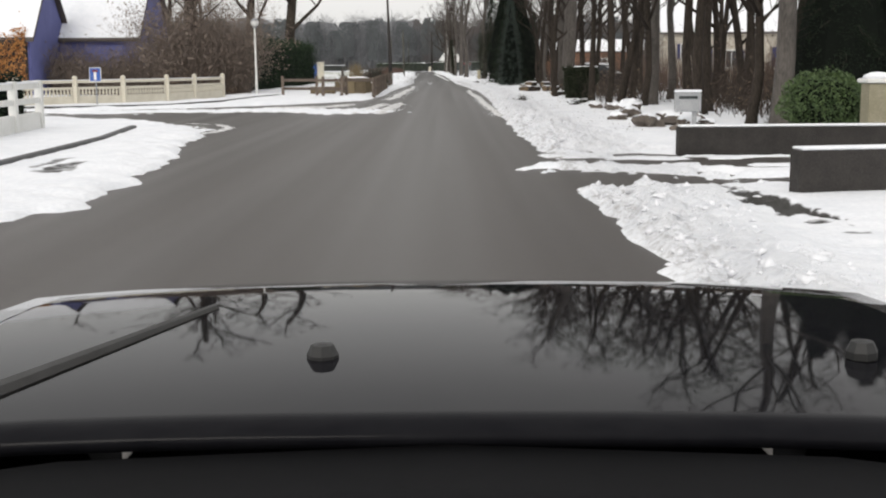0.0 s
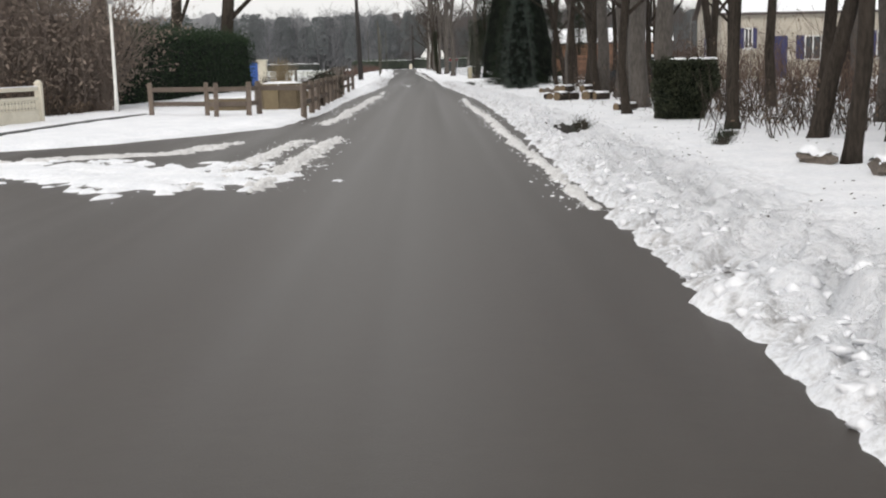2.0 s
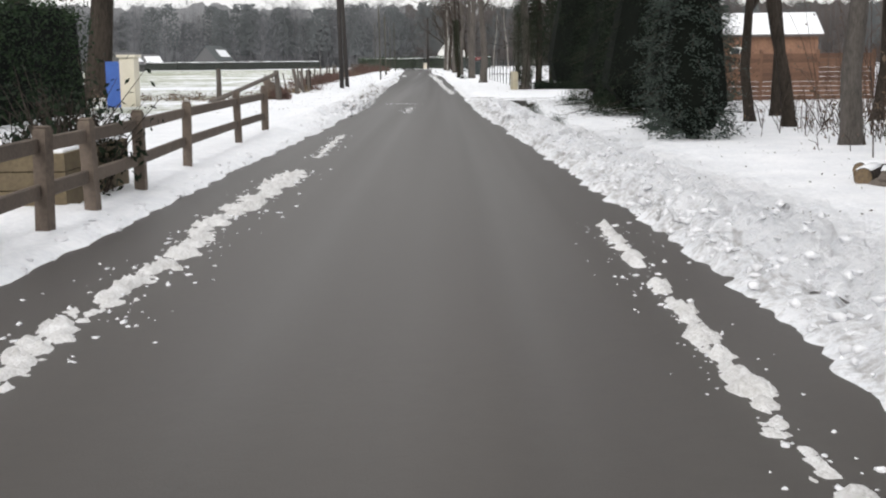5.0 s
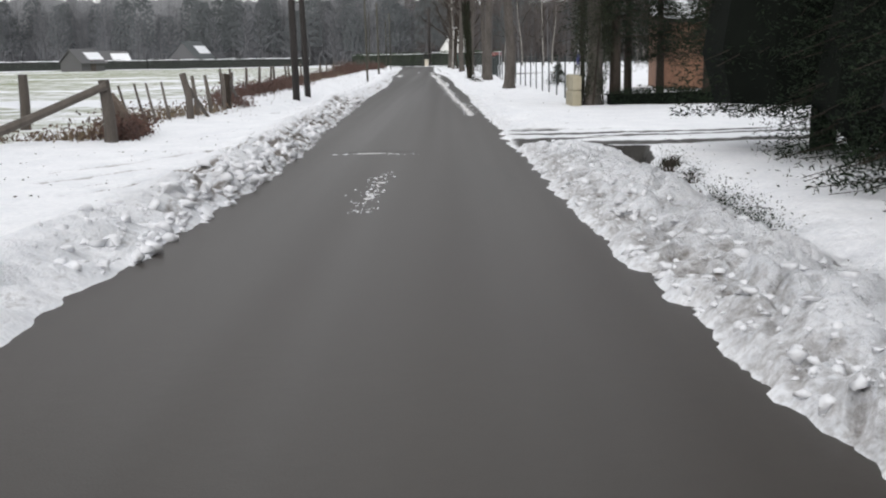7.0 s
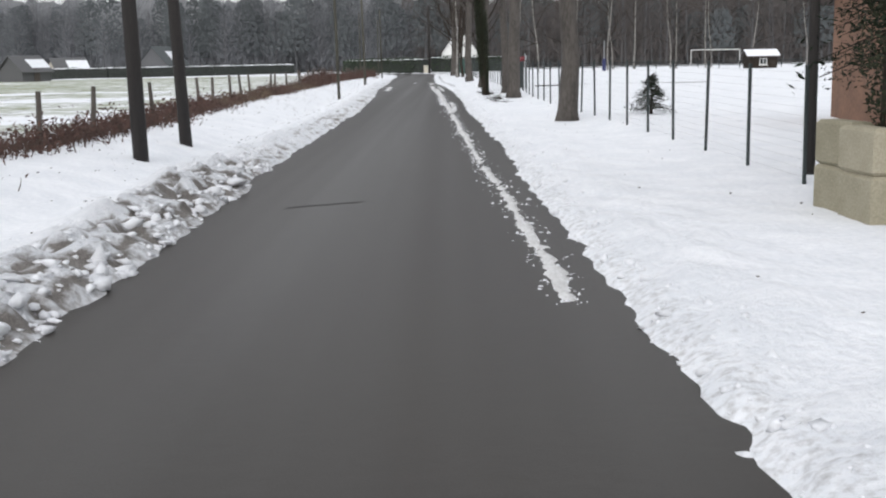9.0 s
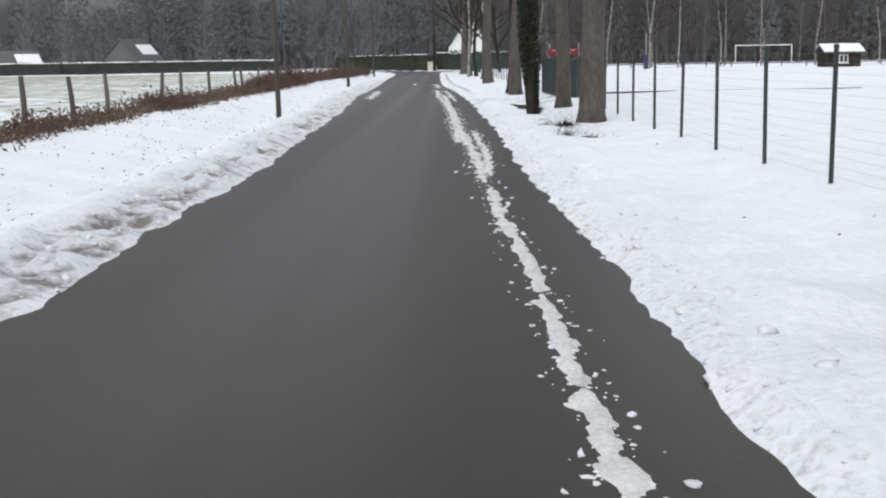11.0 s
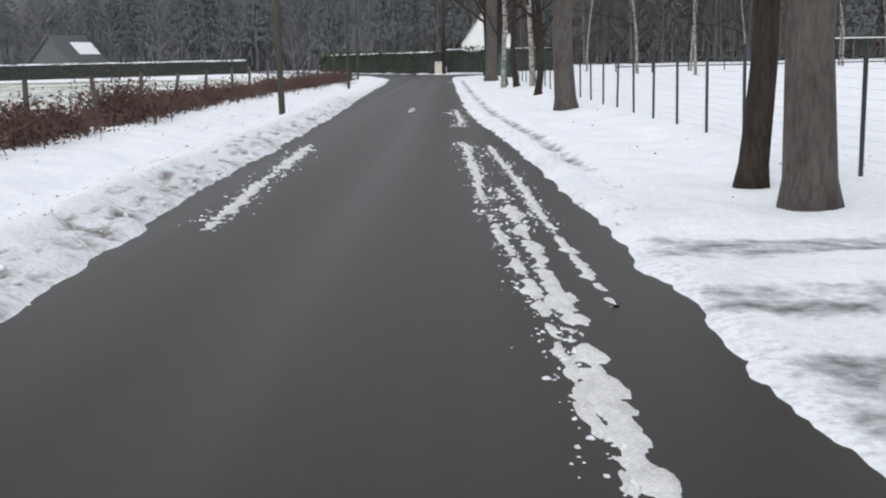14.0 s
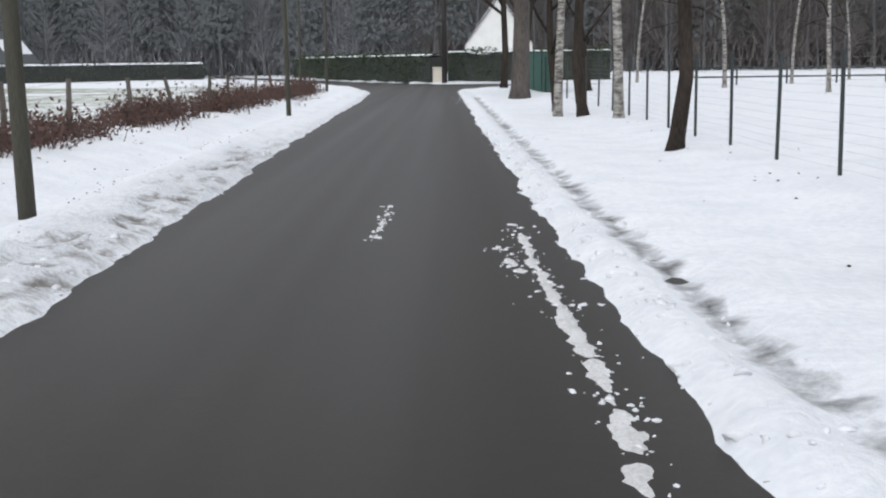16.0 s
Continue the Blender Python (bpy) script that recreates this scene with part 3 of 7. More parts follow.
        wet_dark = np.maximum(wet_dark, (1 - step(0.8, 1.1, r)) * (0.6 if cx < 0 else 1.0))
    rut = np.exp(-((sd0 - 0.62 + 0.14 * (n_mid - 0.5)) / 0.19) ** 2) * step(178, 184, py) * (1 - step(236, 246, py)) * ~left
    h = h - 0.07 * rut + 0.04 * np.exp(-((sd0 - 0.3) / 0.15) ** 2) * step(171, 178, py) * ~left
    dirt = dirt * (1 - 0.7 * (py > 176) * ~left) + 0.25 * rut * (py > 168)
    wet_dark = np.maximum(wet_dark, rut * (0.36 + 0.25 * n_small))
    fence = np.interp(py, (90, 115, 121, 130, 150, 170, 205, 235), (-7.0, -6.7, -6.2, -7.5, -7.9, -8.3, -9.1, -8.7))
    grass = np.where((px < fence) & (py > 96) & (py < 262), 0.46 + 0.2 * (n_big - 0.5) + 0.1 * step(0, 25, fence - px) - 0.3 * step(0.62, 0.7, fbm(px * 0.25, py, 7.0, 3)), 0.0) * step(0, 1.0, fence - px)
    wood = (px > 6.6) & (py > 26) & (py < 92)
    dirt = dirt + np.where(wood, 0.42 * n_mid + 0.1, 0)
    churn = np.clip(np.maximum(1.1 * np.clip(mess, 0, 1), 0.9 * trod) + 0.3 * rough * strong, 0.05, 1.0)
    dirt = dirt + np.clip(churn - 0.2, 0, 1) * np.where(left, 0.04 + 0.14 * step(128, 140, py) * n_small, (0.03 + 0.14 * step(36, 84, py)) * (1 - step(104, 110, py)) + 0.06)
    return h, dirt, grass, wet_dark, churn


def spaced(*runs):
    out = []
    for a, b, d in runs:
        out.append(np.arange(a, b - 1e-6, d))
    return np.concatenate(out + [[runs[-1][1]]])


def sheet(name, xs, ys, fn, material):
    gx, gy = np.meshgrid(xs, ys)
    nx, ny = len(xs), len(ys)
    h, *attrs = fn(gx.ravel(), gy.ravel())
    co = np.stack([gx.ravel(), gy.ravel(), h], 1)
    i = (np.arange(ny - 1)[:, None] * nx + np.arange(nx - 1)[None]).ravel()
    quads = np.stack([i, i + 1, i + nx + 1, i + nx], 1)
    me = bpy.data.meshes.new(name)
    me.vertices.add(len(co))
    me.vertices.foreach_set("co", co.ravel())
    me.loops.add(quads.size)
    me.loops.foreach_set("vertex_index", quads.ravel().astype(np.int32))
    me.polygons.add(len(quads))
    me.polygons.foreach_set("loop_start", (np.arange(len(quads)) * 4).astype(np.int32))
    me.polygons.foreach_set("use_smooth", np.ones(len(quads), bool))
    for key, val in zip(("dirt", "grass", "wet_dark", "churn"), attrs):
        me.attributes.new(key, "FLOAT", "POINT").data.foreach_set("value", val.astype(np.float32))
    me.update(calc_edges=True)
    me.materials.append(material)
    return new(name, me)


XS = spaced((-3000, -300, 900), (-300, -60, 40), (-60, -16, 2.0), (-16, -7.5, 0.4), (-7.5, 5.2, 0.085), (5.2, 10, 0.3), (10, 60, 2.0), (60, 300, 40), (300, 3000, 900))
YS = spaced((-3000, -60, 980), (-60, 1, 3.0), (1, 9, 0.3), (9, 60, 0.1), (60, 92, 0.15), (92, 128, 0.1), (128, 205, 0.15), (205, 262, 0.6), (262, 340, 3.0), (340, 3100, 460))
ground = tagged(sheet("ground", XS, YS, relief, GROUND), "snow-covered verges and fields with dirty ploughed slush by the road", "ground", kind="structure")


HEIGHTS = np.empty(len(ground.data.vertices) * 3)
ground.data.vertices.foreach_get("co", HEIGHTS)
HEIGHTS = HEIGHTS.reshape(len(YS), len(XS), 3)[:, :, 2].copy()


def ground_z(x, y):
    i = min(max(int(np.searchsorted(XS, x)) - 1, 0), len(XS) - 2)
    j = min(max(int(np.searchsorted(YS, y)) - 1, 0), len(YS) - 2)
    u, v = (x - XS[i]) / (XS[i + 1] - XS[i]), (y - YS[j]) / (YS[j + 1] - YS[j])
    return float((HEIGHTS[j, i] * (1 - u) + HEIGHTS[j, i + 1] * u) * (1 - v) + (HEIGHTS[j + 1, i] * (1 - u) + HEIGHTS[j + 1, i + 1] * u) * v)


def carriageway():
    xs, ys = np.arange(-52, 42.5, 0.5), np.arange(-42, 321, 0.5)
    gx, gy = np.meshgrid(xs + 0.25, ys + 0.25)
    keep = (np.minimum(signed(gx.ravel(), gy.ravel(), OUTLINE), signed(gx.ravel(), gy.ravel(), list(DRIVES[0]))).reshape(gx.shape) < 0.9)
    index, shape = {}, Shape()
    for j, i in zip(*np.nonzero(keep)):
        q = []
        for a, b in ((i, j), (i + 1, j), (i + 1, j + 1), (i, j + 1)):
            if (a, b) not in index:
                index[a, b] = len(shape.v)
                shape.v.append((xs[0] + 0.5 * a, ys[0] + 0.5 * b, 0.0))
            q.append(index[a, b])
        shape.f.append(tuple(q))
    return tagged(part("road", shape, ASPHALT), "damp dark grey asphalt lane with a side road", "road", kind="structure")


carriageway()


# ---- plants ----
def bare_tree(seed, height, r0, twiggy=1.0, lean=0.0, first=0.3, spread=1.0, wobble=0.065):
    """Trunk with limbs, and the fine twigs, of a leafless tree."""
    rng = np.random.RandomState(seed)
    stem, wood, fine = Shape(), Shape(), Shape()

    def grow(p, d, length, r, level):
        n = 7 if level == 0 else 4
        path, rad = [p], [r * (1.45 if level == 0 else 1)]
        for k in range(n):
            d = (d + Vector(rng.normal(size=3)) * (wobble if level == 0 else 0.17) + Vector((0, 0, 0.05 * level))).normalized()
            p = p + d * (length / n)
            path.append(p)
            rad.append(r * (1 - (0.62 if level == 0 else 0.7) * (k + 1) / n))
            if level == 0 and k == 0:
                path.insert(1, path[0].lerp(path[1], 0.25))
                rad.insert(1, r * 1.06)
        (stem if level == 0 else wood if level < 3 else fine).tube(path, rad, (9, 6, 4, 3)[min(level, 3)], cap=level < 2)
        if level >= 3:
            for _ in range(int(3 * twiggy)):
                t = rng.uniform(0.3, 1)
                q = path[min(int(t * n), n - 1)]
                e = (d + Vector(rng.normal(size=3)) * 0.55).normalized()
                s = length * rng.uniform(0.5, 0.9)
                side = e.cross(Vector(rng.normal(size=3))).normalized() * 0.008
                fine.add((q - side, q + side, q + e * s), ((0, 1, 2),))
            return
        kids = (9, 5, 5)[level]
        for k in range(kids):
            t = (first + (1 - first) * (k + rng.rand()) / kids) if level == 0 else rng.uniform(0.3, 1)
            u = t * n
            i = min(int(u), n - 1)
            q = path[i + (1 if level == 0 else 0)].lerp(path[min(i + 1 + (1 if level == 0 else 0), len(path) - 1)], u - i)
            w = rng.uniform(0, 2 * math.pi)
            out = Vector((math.cos(w), math.sin(w), rng.uniform(0.25, 1.0)))
            e = (d * 0.5 + out * spread).normalized()
            grow(q, e, length * rng.uniform(0.32, 0.5) * (1.15 - 0.4 * t), r * rng.uniform(0.3, 0.46) * (1.2 - 0.6 * t), level + 1)

    grow(Vector((0, 0, -0.15)), Vector((lean, 0, 1)).normalized(), height, r0, 0)
    return stem, wood, fine


TREES = {}


def tree(kind, x, y, turn=0.0, s=1.0, label="", group="bare trees"):
    """A leafless tree of one of the grown kinds."""
    spec = {
        "tall": (11, 13.0, 0.18, BARK), "stout": (12, 12.0, 0.235, BARK_GREY), "forked": (13, 11.0, 0.17, BARK), "slim": (14, 10.0, 0.12, BARK),
        "birch": (15, 11.0, 0.11, BIRCH), "leaning": (16, 11.0, 0.2, BARK), "spreading": (17, 12.0, 0.32, BARK), "sapling": (18, 6.0, 0.06, BARK), "ivied": (19, 11.0, 0.115, BARK),
    }[kind]
    names = {"birch": "slender birch with white peeling bark and bare twigs", "spreading": "broad bare tree with wide spreading limbs", "slim": "slim bare tree with a dark trunk"}
    m = at(x, y, ground_z(x, y) - 0.02, turn, s)
    label = label or names.get(kind, "tall leafless tree with a dark rough trunk in the snow")
    if kind not in TREES:
        seed, high, r0, bark = spec
        first = {"spreading": 0.22, "sapling": 0.15, "forked": 0.2, "tall": 0.23, "birch": 0.3}.get(kind, 0.32)
        stem, wood, fine = bare_tree(seed, high, r0, 1.0, {"leaning": 0.13, "forked": -0.05, "ivied": -0.05}.get(kind, 0.015), first, 1.25 if kind == "spreading" else 1.0, 0.0 if kind == "ivied" else 0.065)
        ob = thing("tree", m, label, "tree", group)
        part("trunk", stem, bark, ob, smooth=True)
        part("branchwork", wood, BARK if kind == "birch" else bark, ob, smooth=True)
        part("crown", fine, TWIG, ob)
        TREES[kind] = ob
        return ob
    return tagged(copy_thing(TREES[kind], m), label, "tree", group)


CONIFERS = {}


def conifer(kind, x, y, turn=0.0, s=1.0, label="", sx=1.0):
    """An evergreen: trunk and layered drooping sprays."""
    m = at(x, y, ground_z(x, y) - 0.02, turn, s) @ Matrix.Diagonal((sx, sx, 1, 1))
    label = label or "dense dark green conifer with drooping branches"
    if kind not in CONIFERS:
        seed, high, width, low, count, size = {"broad": (21, 10.0, 2.75, 0.0, 78000, 0.042), "lifted": (25, 10.5, 2.8, 0.085, 78000, 0.042), "column": (22, 7.5, 1.15, 0.02, 26000, 0.045), "open": (23, 11.0, 2.0, 0.21, 20000, 0.06), "small": (24, 1.7, 0.75, 0.1, 2200, 0.055)}[kind]
        rng = np.random.RandomState(seed)
        wood, limbwork, green = Shape(), Shape(), Shape()
        wood.tube([(0, 0, -0.1), (0.02, 0, high * 0.5), (0, 0.03, high * 0.97)], [0.016 * high + 0.04, 0.01 * high + 0.02, 0.01], 8)
        tiers = int(14 + high * 2.2) if kind != "small" else 12
        pts = []
        limbs = 13 if kind in ("broad", "lifted") else 8
        floor = 0.58 if kind == "lifted" else 0.06
        per = max(1, count // (tiers * limbs))
        for k in range(tiers):
            z0 = high * (low + (1 - low) * (k / tiers) ** 0.9)
            reach = width * (1 - (k / tiers) ** (1.6 if kind == "column" else 1.15)) + 0.12
            if kind == "lifted":
                reach *= min(1.0, 0.62 + 0.08 * k)
            for j in range(limbs):
                w = rng.uniform(0, 2 * math.pi)
                rr = reach * rng.uniform(0.6, 1.0)
                tip = Vector((math.cos(w) * rr, math.sin(w) * rr, z0 - 0.22 * rr + rng.normal() * 0.12))
                tip.z = max(tip.z, floor + 0.02)
                root = Vector((0, 0, z0 + 0.1))
                limbwork.tube([root, root.lerp(tip, 0.5) + Vector((0, 0, 0.1)), tip], [0.02 + 0.01 * reach, 0.015, 0.005], 3, cap=False)
                for _ in range(per):
                    t = rng.uniform(0.25, 1.05)
                    q = root.lerp(tip, t) + Vector(rng.normal(size=3)) * (0.04 + (0.045 if kind in ("broad", "column", "lifted") else 0.07) * reach * t)
                    if q.z > floor:
                        pts.append(q)
        leaves(green, rng, pts, size, 0.4, 0.24)
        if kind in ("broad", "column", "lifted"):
            # added inner mass in the trunk part, coloured as the crown's shade
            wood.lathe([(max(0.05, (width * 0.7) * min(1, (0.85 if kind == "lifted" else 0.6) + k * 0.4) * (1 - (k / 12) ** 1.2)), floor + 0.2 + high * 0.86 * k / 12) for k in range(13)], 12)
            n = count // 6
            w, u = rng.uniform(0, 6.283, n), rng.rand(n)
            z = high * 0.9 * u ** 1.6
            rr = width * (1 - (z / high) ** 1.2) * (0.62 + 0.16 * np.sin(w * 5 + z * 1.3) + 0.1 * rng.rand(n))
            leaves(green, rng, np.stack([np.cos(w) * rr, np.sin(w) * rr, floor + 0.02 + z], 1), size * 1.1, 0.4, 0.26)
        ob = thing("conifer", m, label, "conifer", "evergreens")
        part("trunk", wood, SHADE_CORE if kind in ("broad", "column", "lifted") else BARK, ob)
        tagged(part("branchwork", limbwork, BARK, ob), kind="stuff")
        part("crown", green, LEAF_FIR if kind == "column" else LEAF_DARK, ob)
        CONIFERS[kind] = ob
        return ob
    return tagged(copy_thing(CONIFERS[kind], m), label, "conifer", "evergreens")


def hedge(name, pts, high, thick, material, core, label, category="hedge", per=260, size=0.07, ragged=0.12, snow=0.0, seed=1, base=0.0):
    """A clipped or shaggy hedge along a line: dark inside and a skin of leaves."""
    rng = np.random.RandomState(seed)
    ob = thing(name, at(0, 0), label, category)
    inner, skin, cap = Shape(), Shape(), Shape()
    for (ax, ay), (bx, by) in zip(pts, pts[1:]):
        a, b = Vector((ax, ay, 0)), Vector((bx, by, 0))
        d = b - a
        n = max(1, int(d.length / 0.8))
        side = Vector((-d.y, d.x, 0)).normalized()
        rings = []
        for k in range(n + 1):
            p = a + d * (k / n)
            z0 = base + (ground_z(p.x, p.y) if abs(p.x) < 60 else 0.08) - 0.06
            hh = high * (0.86 + 0.12 * rng.rand())
            w0, w1 = thick * 0.4, thick * (0.3 + 0.06 * rng.rand())
            k0 = len(inner.v)
            inner.v.extend([tuple(p - side * w0 + Vector((0, 0, z0))), tuple(p + side * w0 + Vector((0, 0, z0))), tuple(p + side * w1 + Vector((0, 0, z0 + hh))), tuple(p - side * w1 + Vector((0, 0, z0 + hh)))])
            rings.append(k0)
        for r0, r1 in zip(rings, rings[1:]):
            inner.f.extend([(r0 + i, r0 + (i + 1) % 4, r1 + (i + 1) % 4, r1 + i) for i in range(4)])
        inner.f.extend([(rings[0] + 3, rings[0] + 2, rings[0] + 1, rings[0]), tuple(rings[-1] + i for i in range(4))])
        count = int(d.length * per)
        spots = []
        for _ in range(count):
            t, u = rng.uniform(-0.01, 1.01), rng.rand()
            p = a + d * t
            z0 = 0.1 + base
            wave = 1 + ragged * math.sin(t * d.length * 1.7 + seed) * 0.5 + rng.normal() * ragged * 0.35
            if u < 0.68:
                sgn = -1 if u < 0.34 else 1
                spots.append(p + side * (sgn * thick * 0.46 * (1 + rng.normal() * 0.12)) + Vector((0, 0, z0 + high * rng.uniform(0.0, 0.97) * wave)))
            else:
                spots.append(p + side * (thick * rng.uniform(-0.45, 0.45)) + Vector((0, 0, z0 + high * (0.95 + rng.normal() * ragged * 0.25) * wave)))
        leaves(skin, rng, spots, size)
        if snow:
            cells = max(2, int(d.length / 0.5))
            k0 = len(cap.v)
            for k in range(cells + 1):
                p = a + d * (k / cells)
                top = 0.08 + base + high * 0.97
                for sx_, sz in ((-0.42, -0.04), (-0.2, snow * (0.6 + 0.6 * rng.rand())), (0.2, snow * (0.6 + 0.6 * rng.rand())), (0.42, -0.04)):
                    q = p + side * (sx_ * thick * (0.8 + 0.3 * rng.rand()))
                    cap.v.append((q.x, q.y, top + sz))
            for k in range(cells):
                cap.f.extend([(k0 + 4 * k + i, k0 + 4 * k + i + 1, k0 + 4 * k + 5 + i, k0 + 4 * k + 4 + i) for i in range(3)])
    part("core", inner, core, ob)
    part("foliage", skin, material, ob)
    if snow:
        part("snow_cap", cap, SNOW, ob, "snow lying along the top", smooth=True)
    return ob


def thicket(name, pts, high, depth, twig_mat, leaf_mat, label, per=60, seed=1, leaf=0.05, share=1.0, category="bush", even=False):
    """Loose brambles or scrub: many bent stems with some dead leaves."""
    rng = np.random.RandomState(seed)
    ob = thing(name, at(0, 0), label, category, kind="stuff")
    stems, dead = Shape(), Shape()
    for (ax, ay), (bx, by) in zip(pts, pts[1:]):
        a, b = Vector((ax, ay, 0)), Vector((bx, by, 0))
        d = b - a
        side = Vector((-d.y, d.x, 0)).normalized()
        for _ in range(int(d.length * per)):
            t = rng.rand()
            clump = 0.7 + 1.35 * noise.noise(Vector((t * d.length * 0.27, seed * 5.0, 0))) + 0.5 * noise.noise(Vector((t * d.length * 0.9, seed * 5.0, 3)))
            clump = 0.8 + 0.35 * noise.noise(Vector((t * d.length * 0.5, seed * 5.0, 0))) if even else max(clump, 0.25)
            if clump < 0.5 and name == "bramble_hedge" and rng.rand() < 0.8:
                continue
            p = a + d * t + side * rng.normal() * depth * 0.4
            p.z = ground_z(p.x, p.y) - 0.04
            hh = high * clump * rng.uniform(0.5, 1.15)
            e = Vector((rng.normal() * 0.35, rng.normal() * 0.35, 1)).normalized()
            q1 = p + e * hh * 0.6
            q2 = q1 + (e + Vector(rng.normal(size=3)) * 0.6).normalized() * hh * 0.5
            r = 0.005 + 0.006 * rng.rand()
            stems.tube([p, q1, q2], [r * 1.5, r, r * 0.4], 3, cap=False)
            for _ in range(rng.poisson(5 * share)):
                q = p.lerp(q2, rng.uniform(0.15, 1.05)) + Vector(rng.normal(size=3)) * 0.12
                leaves(dead, rng, [q], leaf)
    part("growth", stems, twig_mat, ob)
    if dead.v:
        part("foliage", dead, leaf_mat, ob)
    return ob


# ---- built things ----
def utility_pole(x, y, high, r, material, label, lean=0.0, turn=0.0, fitting=True):
    ob = thing("utility_pole", pose(x, y, ground_z(x, y) - 0.1, 0, lean, turn), label, "utility pole", "poles along the lane")
    s = Shape()
    s.tube([(0, 0, 0), (0.01, 0, high * 0.5), (0, 0, high)], [r, r * 0.88, r * 0.72], 12)
    part("pole", s, material, ob, smooth=True)
    if fitting:
        c = Shape().box(-0.5, -0.05, high - 0.55, 0.5, 0.05, high - 0.45)
        arm = part("crossarm", c, material, ob)
        for k in (-0.42, 0.0, 0.42):
            part("insulator", Shape().lathe(((0.02, 0), (0.035, 0.04), (0.03, 0.1), (0.012, 0.12)), 8, pose(k, 0, high - 0.45)), LAMP_WHITE, arm)
    return ob


def street_lamp(x, y):
    ob = thing("street_lamp", at(x, y, ground_z(x, y) - 0.05), "white street lamp post with a round globe head", "street lamp")
    part("post", Shape().tube([(0, 0, 0), (0, 0, 0.8), (-0.01, 0, 3.5)], [0.075, 0.055, 0.04], 12), WHITE, ob, smooth=True)
    part("collar", Shape().lathe(((0.05, 3.44), (0.09, 3.48), (0.09, 3.53), (0.06, 3.56)), 14), STEEL, ob)
    part("globe", Shape().lathe([(0.02 + 0.2 * math.sin(math.pi * k / 10), 3.74 - 0.2 * math.cos(math.pi * k / 10)) for k in range(11)], 16), LAMP_WHITE, ob, smooth=True)
    part("cap", Shape().lathe(((0.2, 3.83), (0.19, 3.9), (0.1, 3.96), (0.02, 3.98)), 16), STEEL, ob, smooth=True)


def balustrade_fence(points, label):
    """Cast concrete garden fence: posts, base slabs, pierced band and top rail."""
    ob = thing("garden_fence", at(0, 0), label, "fence")
    for i, (x, y) in enumerate(points):
        p = Shape().box(-0.09, -0.09, 0.0, 0.09, 0.09, 1.12, bev=0.012)
        p.lathe(((0.11, 1.12), (0.12, 1.16), (0.1, 1.2), (0.03, 1.25)), 10)
        part("post", p, CREAM, ob, m=at(x, y, 0.0))
    for (ax, ay), (bx, by) in zip(points, points[1:]):
        d = math.hypot(bx - ax, by - ay)
        m = at(ax, ay, 0.0, math.degrees(math.atan2(by - ay, bx - ax)))
        a, b = 0.1, d - 0.1
        part("base_slab", Shape().box(a, -0.035, 0.02, b, 0.035, 0.42, bev=0.01), CREAM, ob, m=m)
        part("band_rail", Shape().box(a, -0.04, 0.7, b, 0.04, 0.79, bev=0.01), CREAM, ob, m=m)
        part("top_rail", Shape().box(a, -0.05, 0.95, b, 0.05, 1.06, bev=0.015), CREAM, ob, m=m)
        part("snow_line", Shape().box(a, -0.04, 1.06, b, 0.04, 1.085, bev=0.01), SNOW, ob, m=m)
        n = max(2, int(d / 0.17))
        first = None
        for k in range(n):
            x = a + (k + 0.5) * (b - a) / n
            if first is None:
                first = Shape().lathe(((0.05, 0.42), (0.03, 0.47), (0.055, 0.55), (0.03, 0.64), (0.05, 0.7)), 8).mesh("baluster", CREAM, True)
            part("baluster", first, CREAM, ob, m=m @ pose(x, 0, 0))


def white_rail_fence():
    ob = thing("white_fence", at(-9.35, 31.4, 0, 94), "white concrete rail fence with a solid base in the snow", "fence")
    for k in range(5):
        x = -k * 2.2
        part("post", Shape().box(x - 0.09, -0.09, 0, x + 0.09, 0.09, 1.28, bev=0.015), WHITE, ob)
        if k < 4:
            part("base_slab", Shape().box(x - 2.1, -0.035, 0.03, x - 0.1, 0.035, 0.5, bev=0.01), WHITE, ob)
            part("rail", Shape().box(x - 2.1, -0.045, 0.72, x - 0.1, 0.045, 0.86, bev=0.012), WHITE, ob)
            top = part("rail", Shape().box(x - 2.1, -0.045, 1.08, x - 0.1, 0.045, 1.22, bev=0.012), WHITE, ob)
            part("snow_line", Shape().box(x - 2.1, -0.045, 1.22, x - 0.1, 0.045, 1.26, bev=0.01), SNOW, top)


def no_through_sign(x, y):
    ob = thing("road_sign", at(x, y, 0, -16), "small square blue dead-end road sign on a grey post", "road sign")
    part("post", Shape().tube([(0, 0, 0), (0, 0, 1.5)], [0.03, 0.03], 10), STEEL, ob)
    p = part("plate", Shape().box(-0.27, -0.045, 1.02, 0.27, -0.03, 1.58, bev=0.004), WHITE, ob)
    part("blue_field", Shape().box(-0.245, -0.05, 1.045, 0.245, -0.046, 1.555), BLUE_PANEL, p)
    part("white_stem", Shape().box(-0.06, -0.056, 1.08, 0.06, -0.051, 1.4), WHITE, p)
    part("red_bar", Shape().box(-0.13, -0.056, 1.4, 0.13, -0.051, 1.49), RED, p)


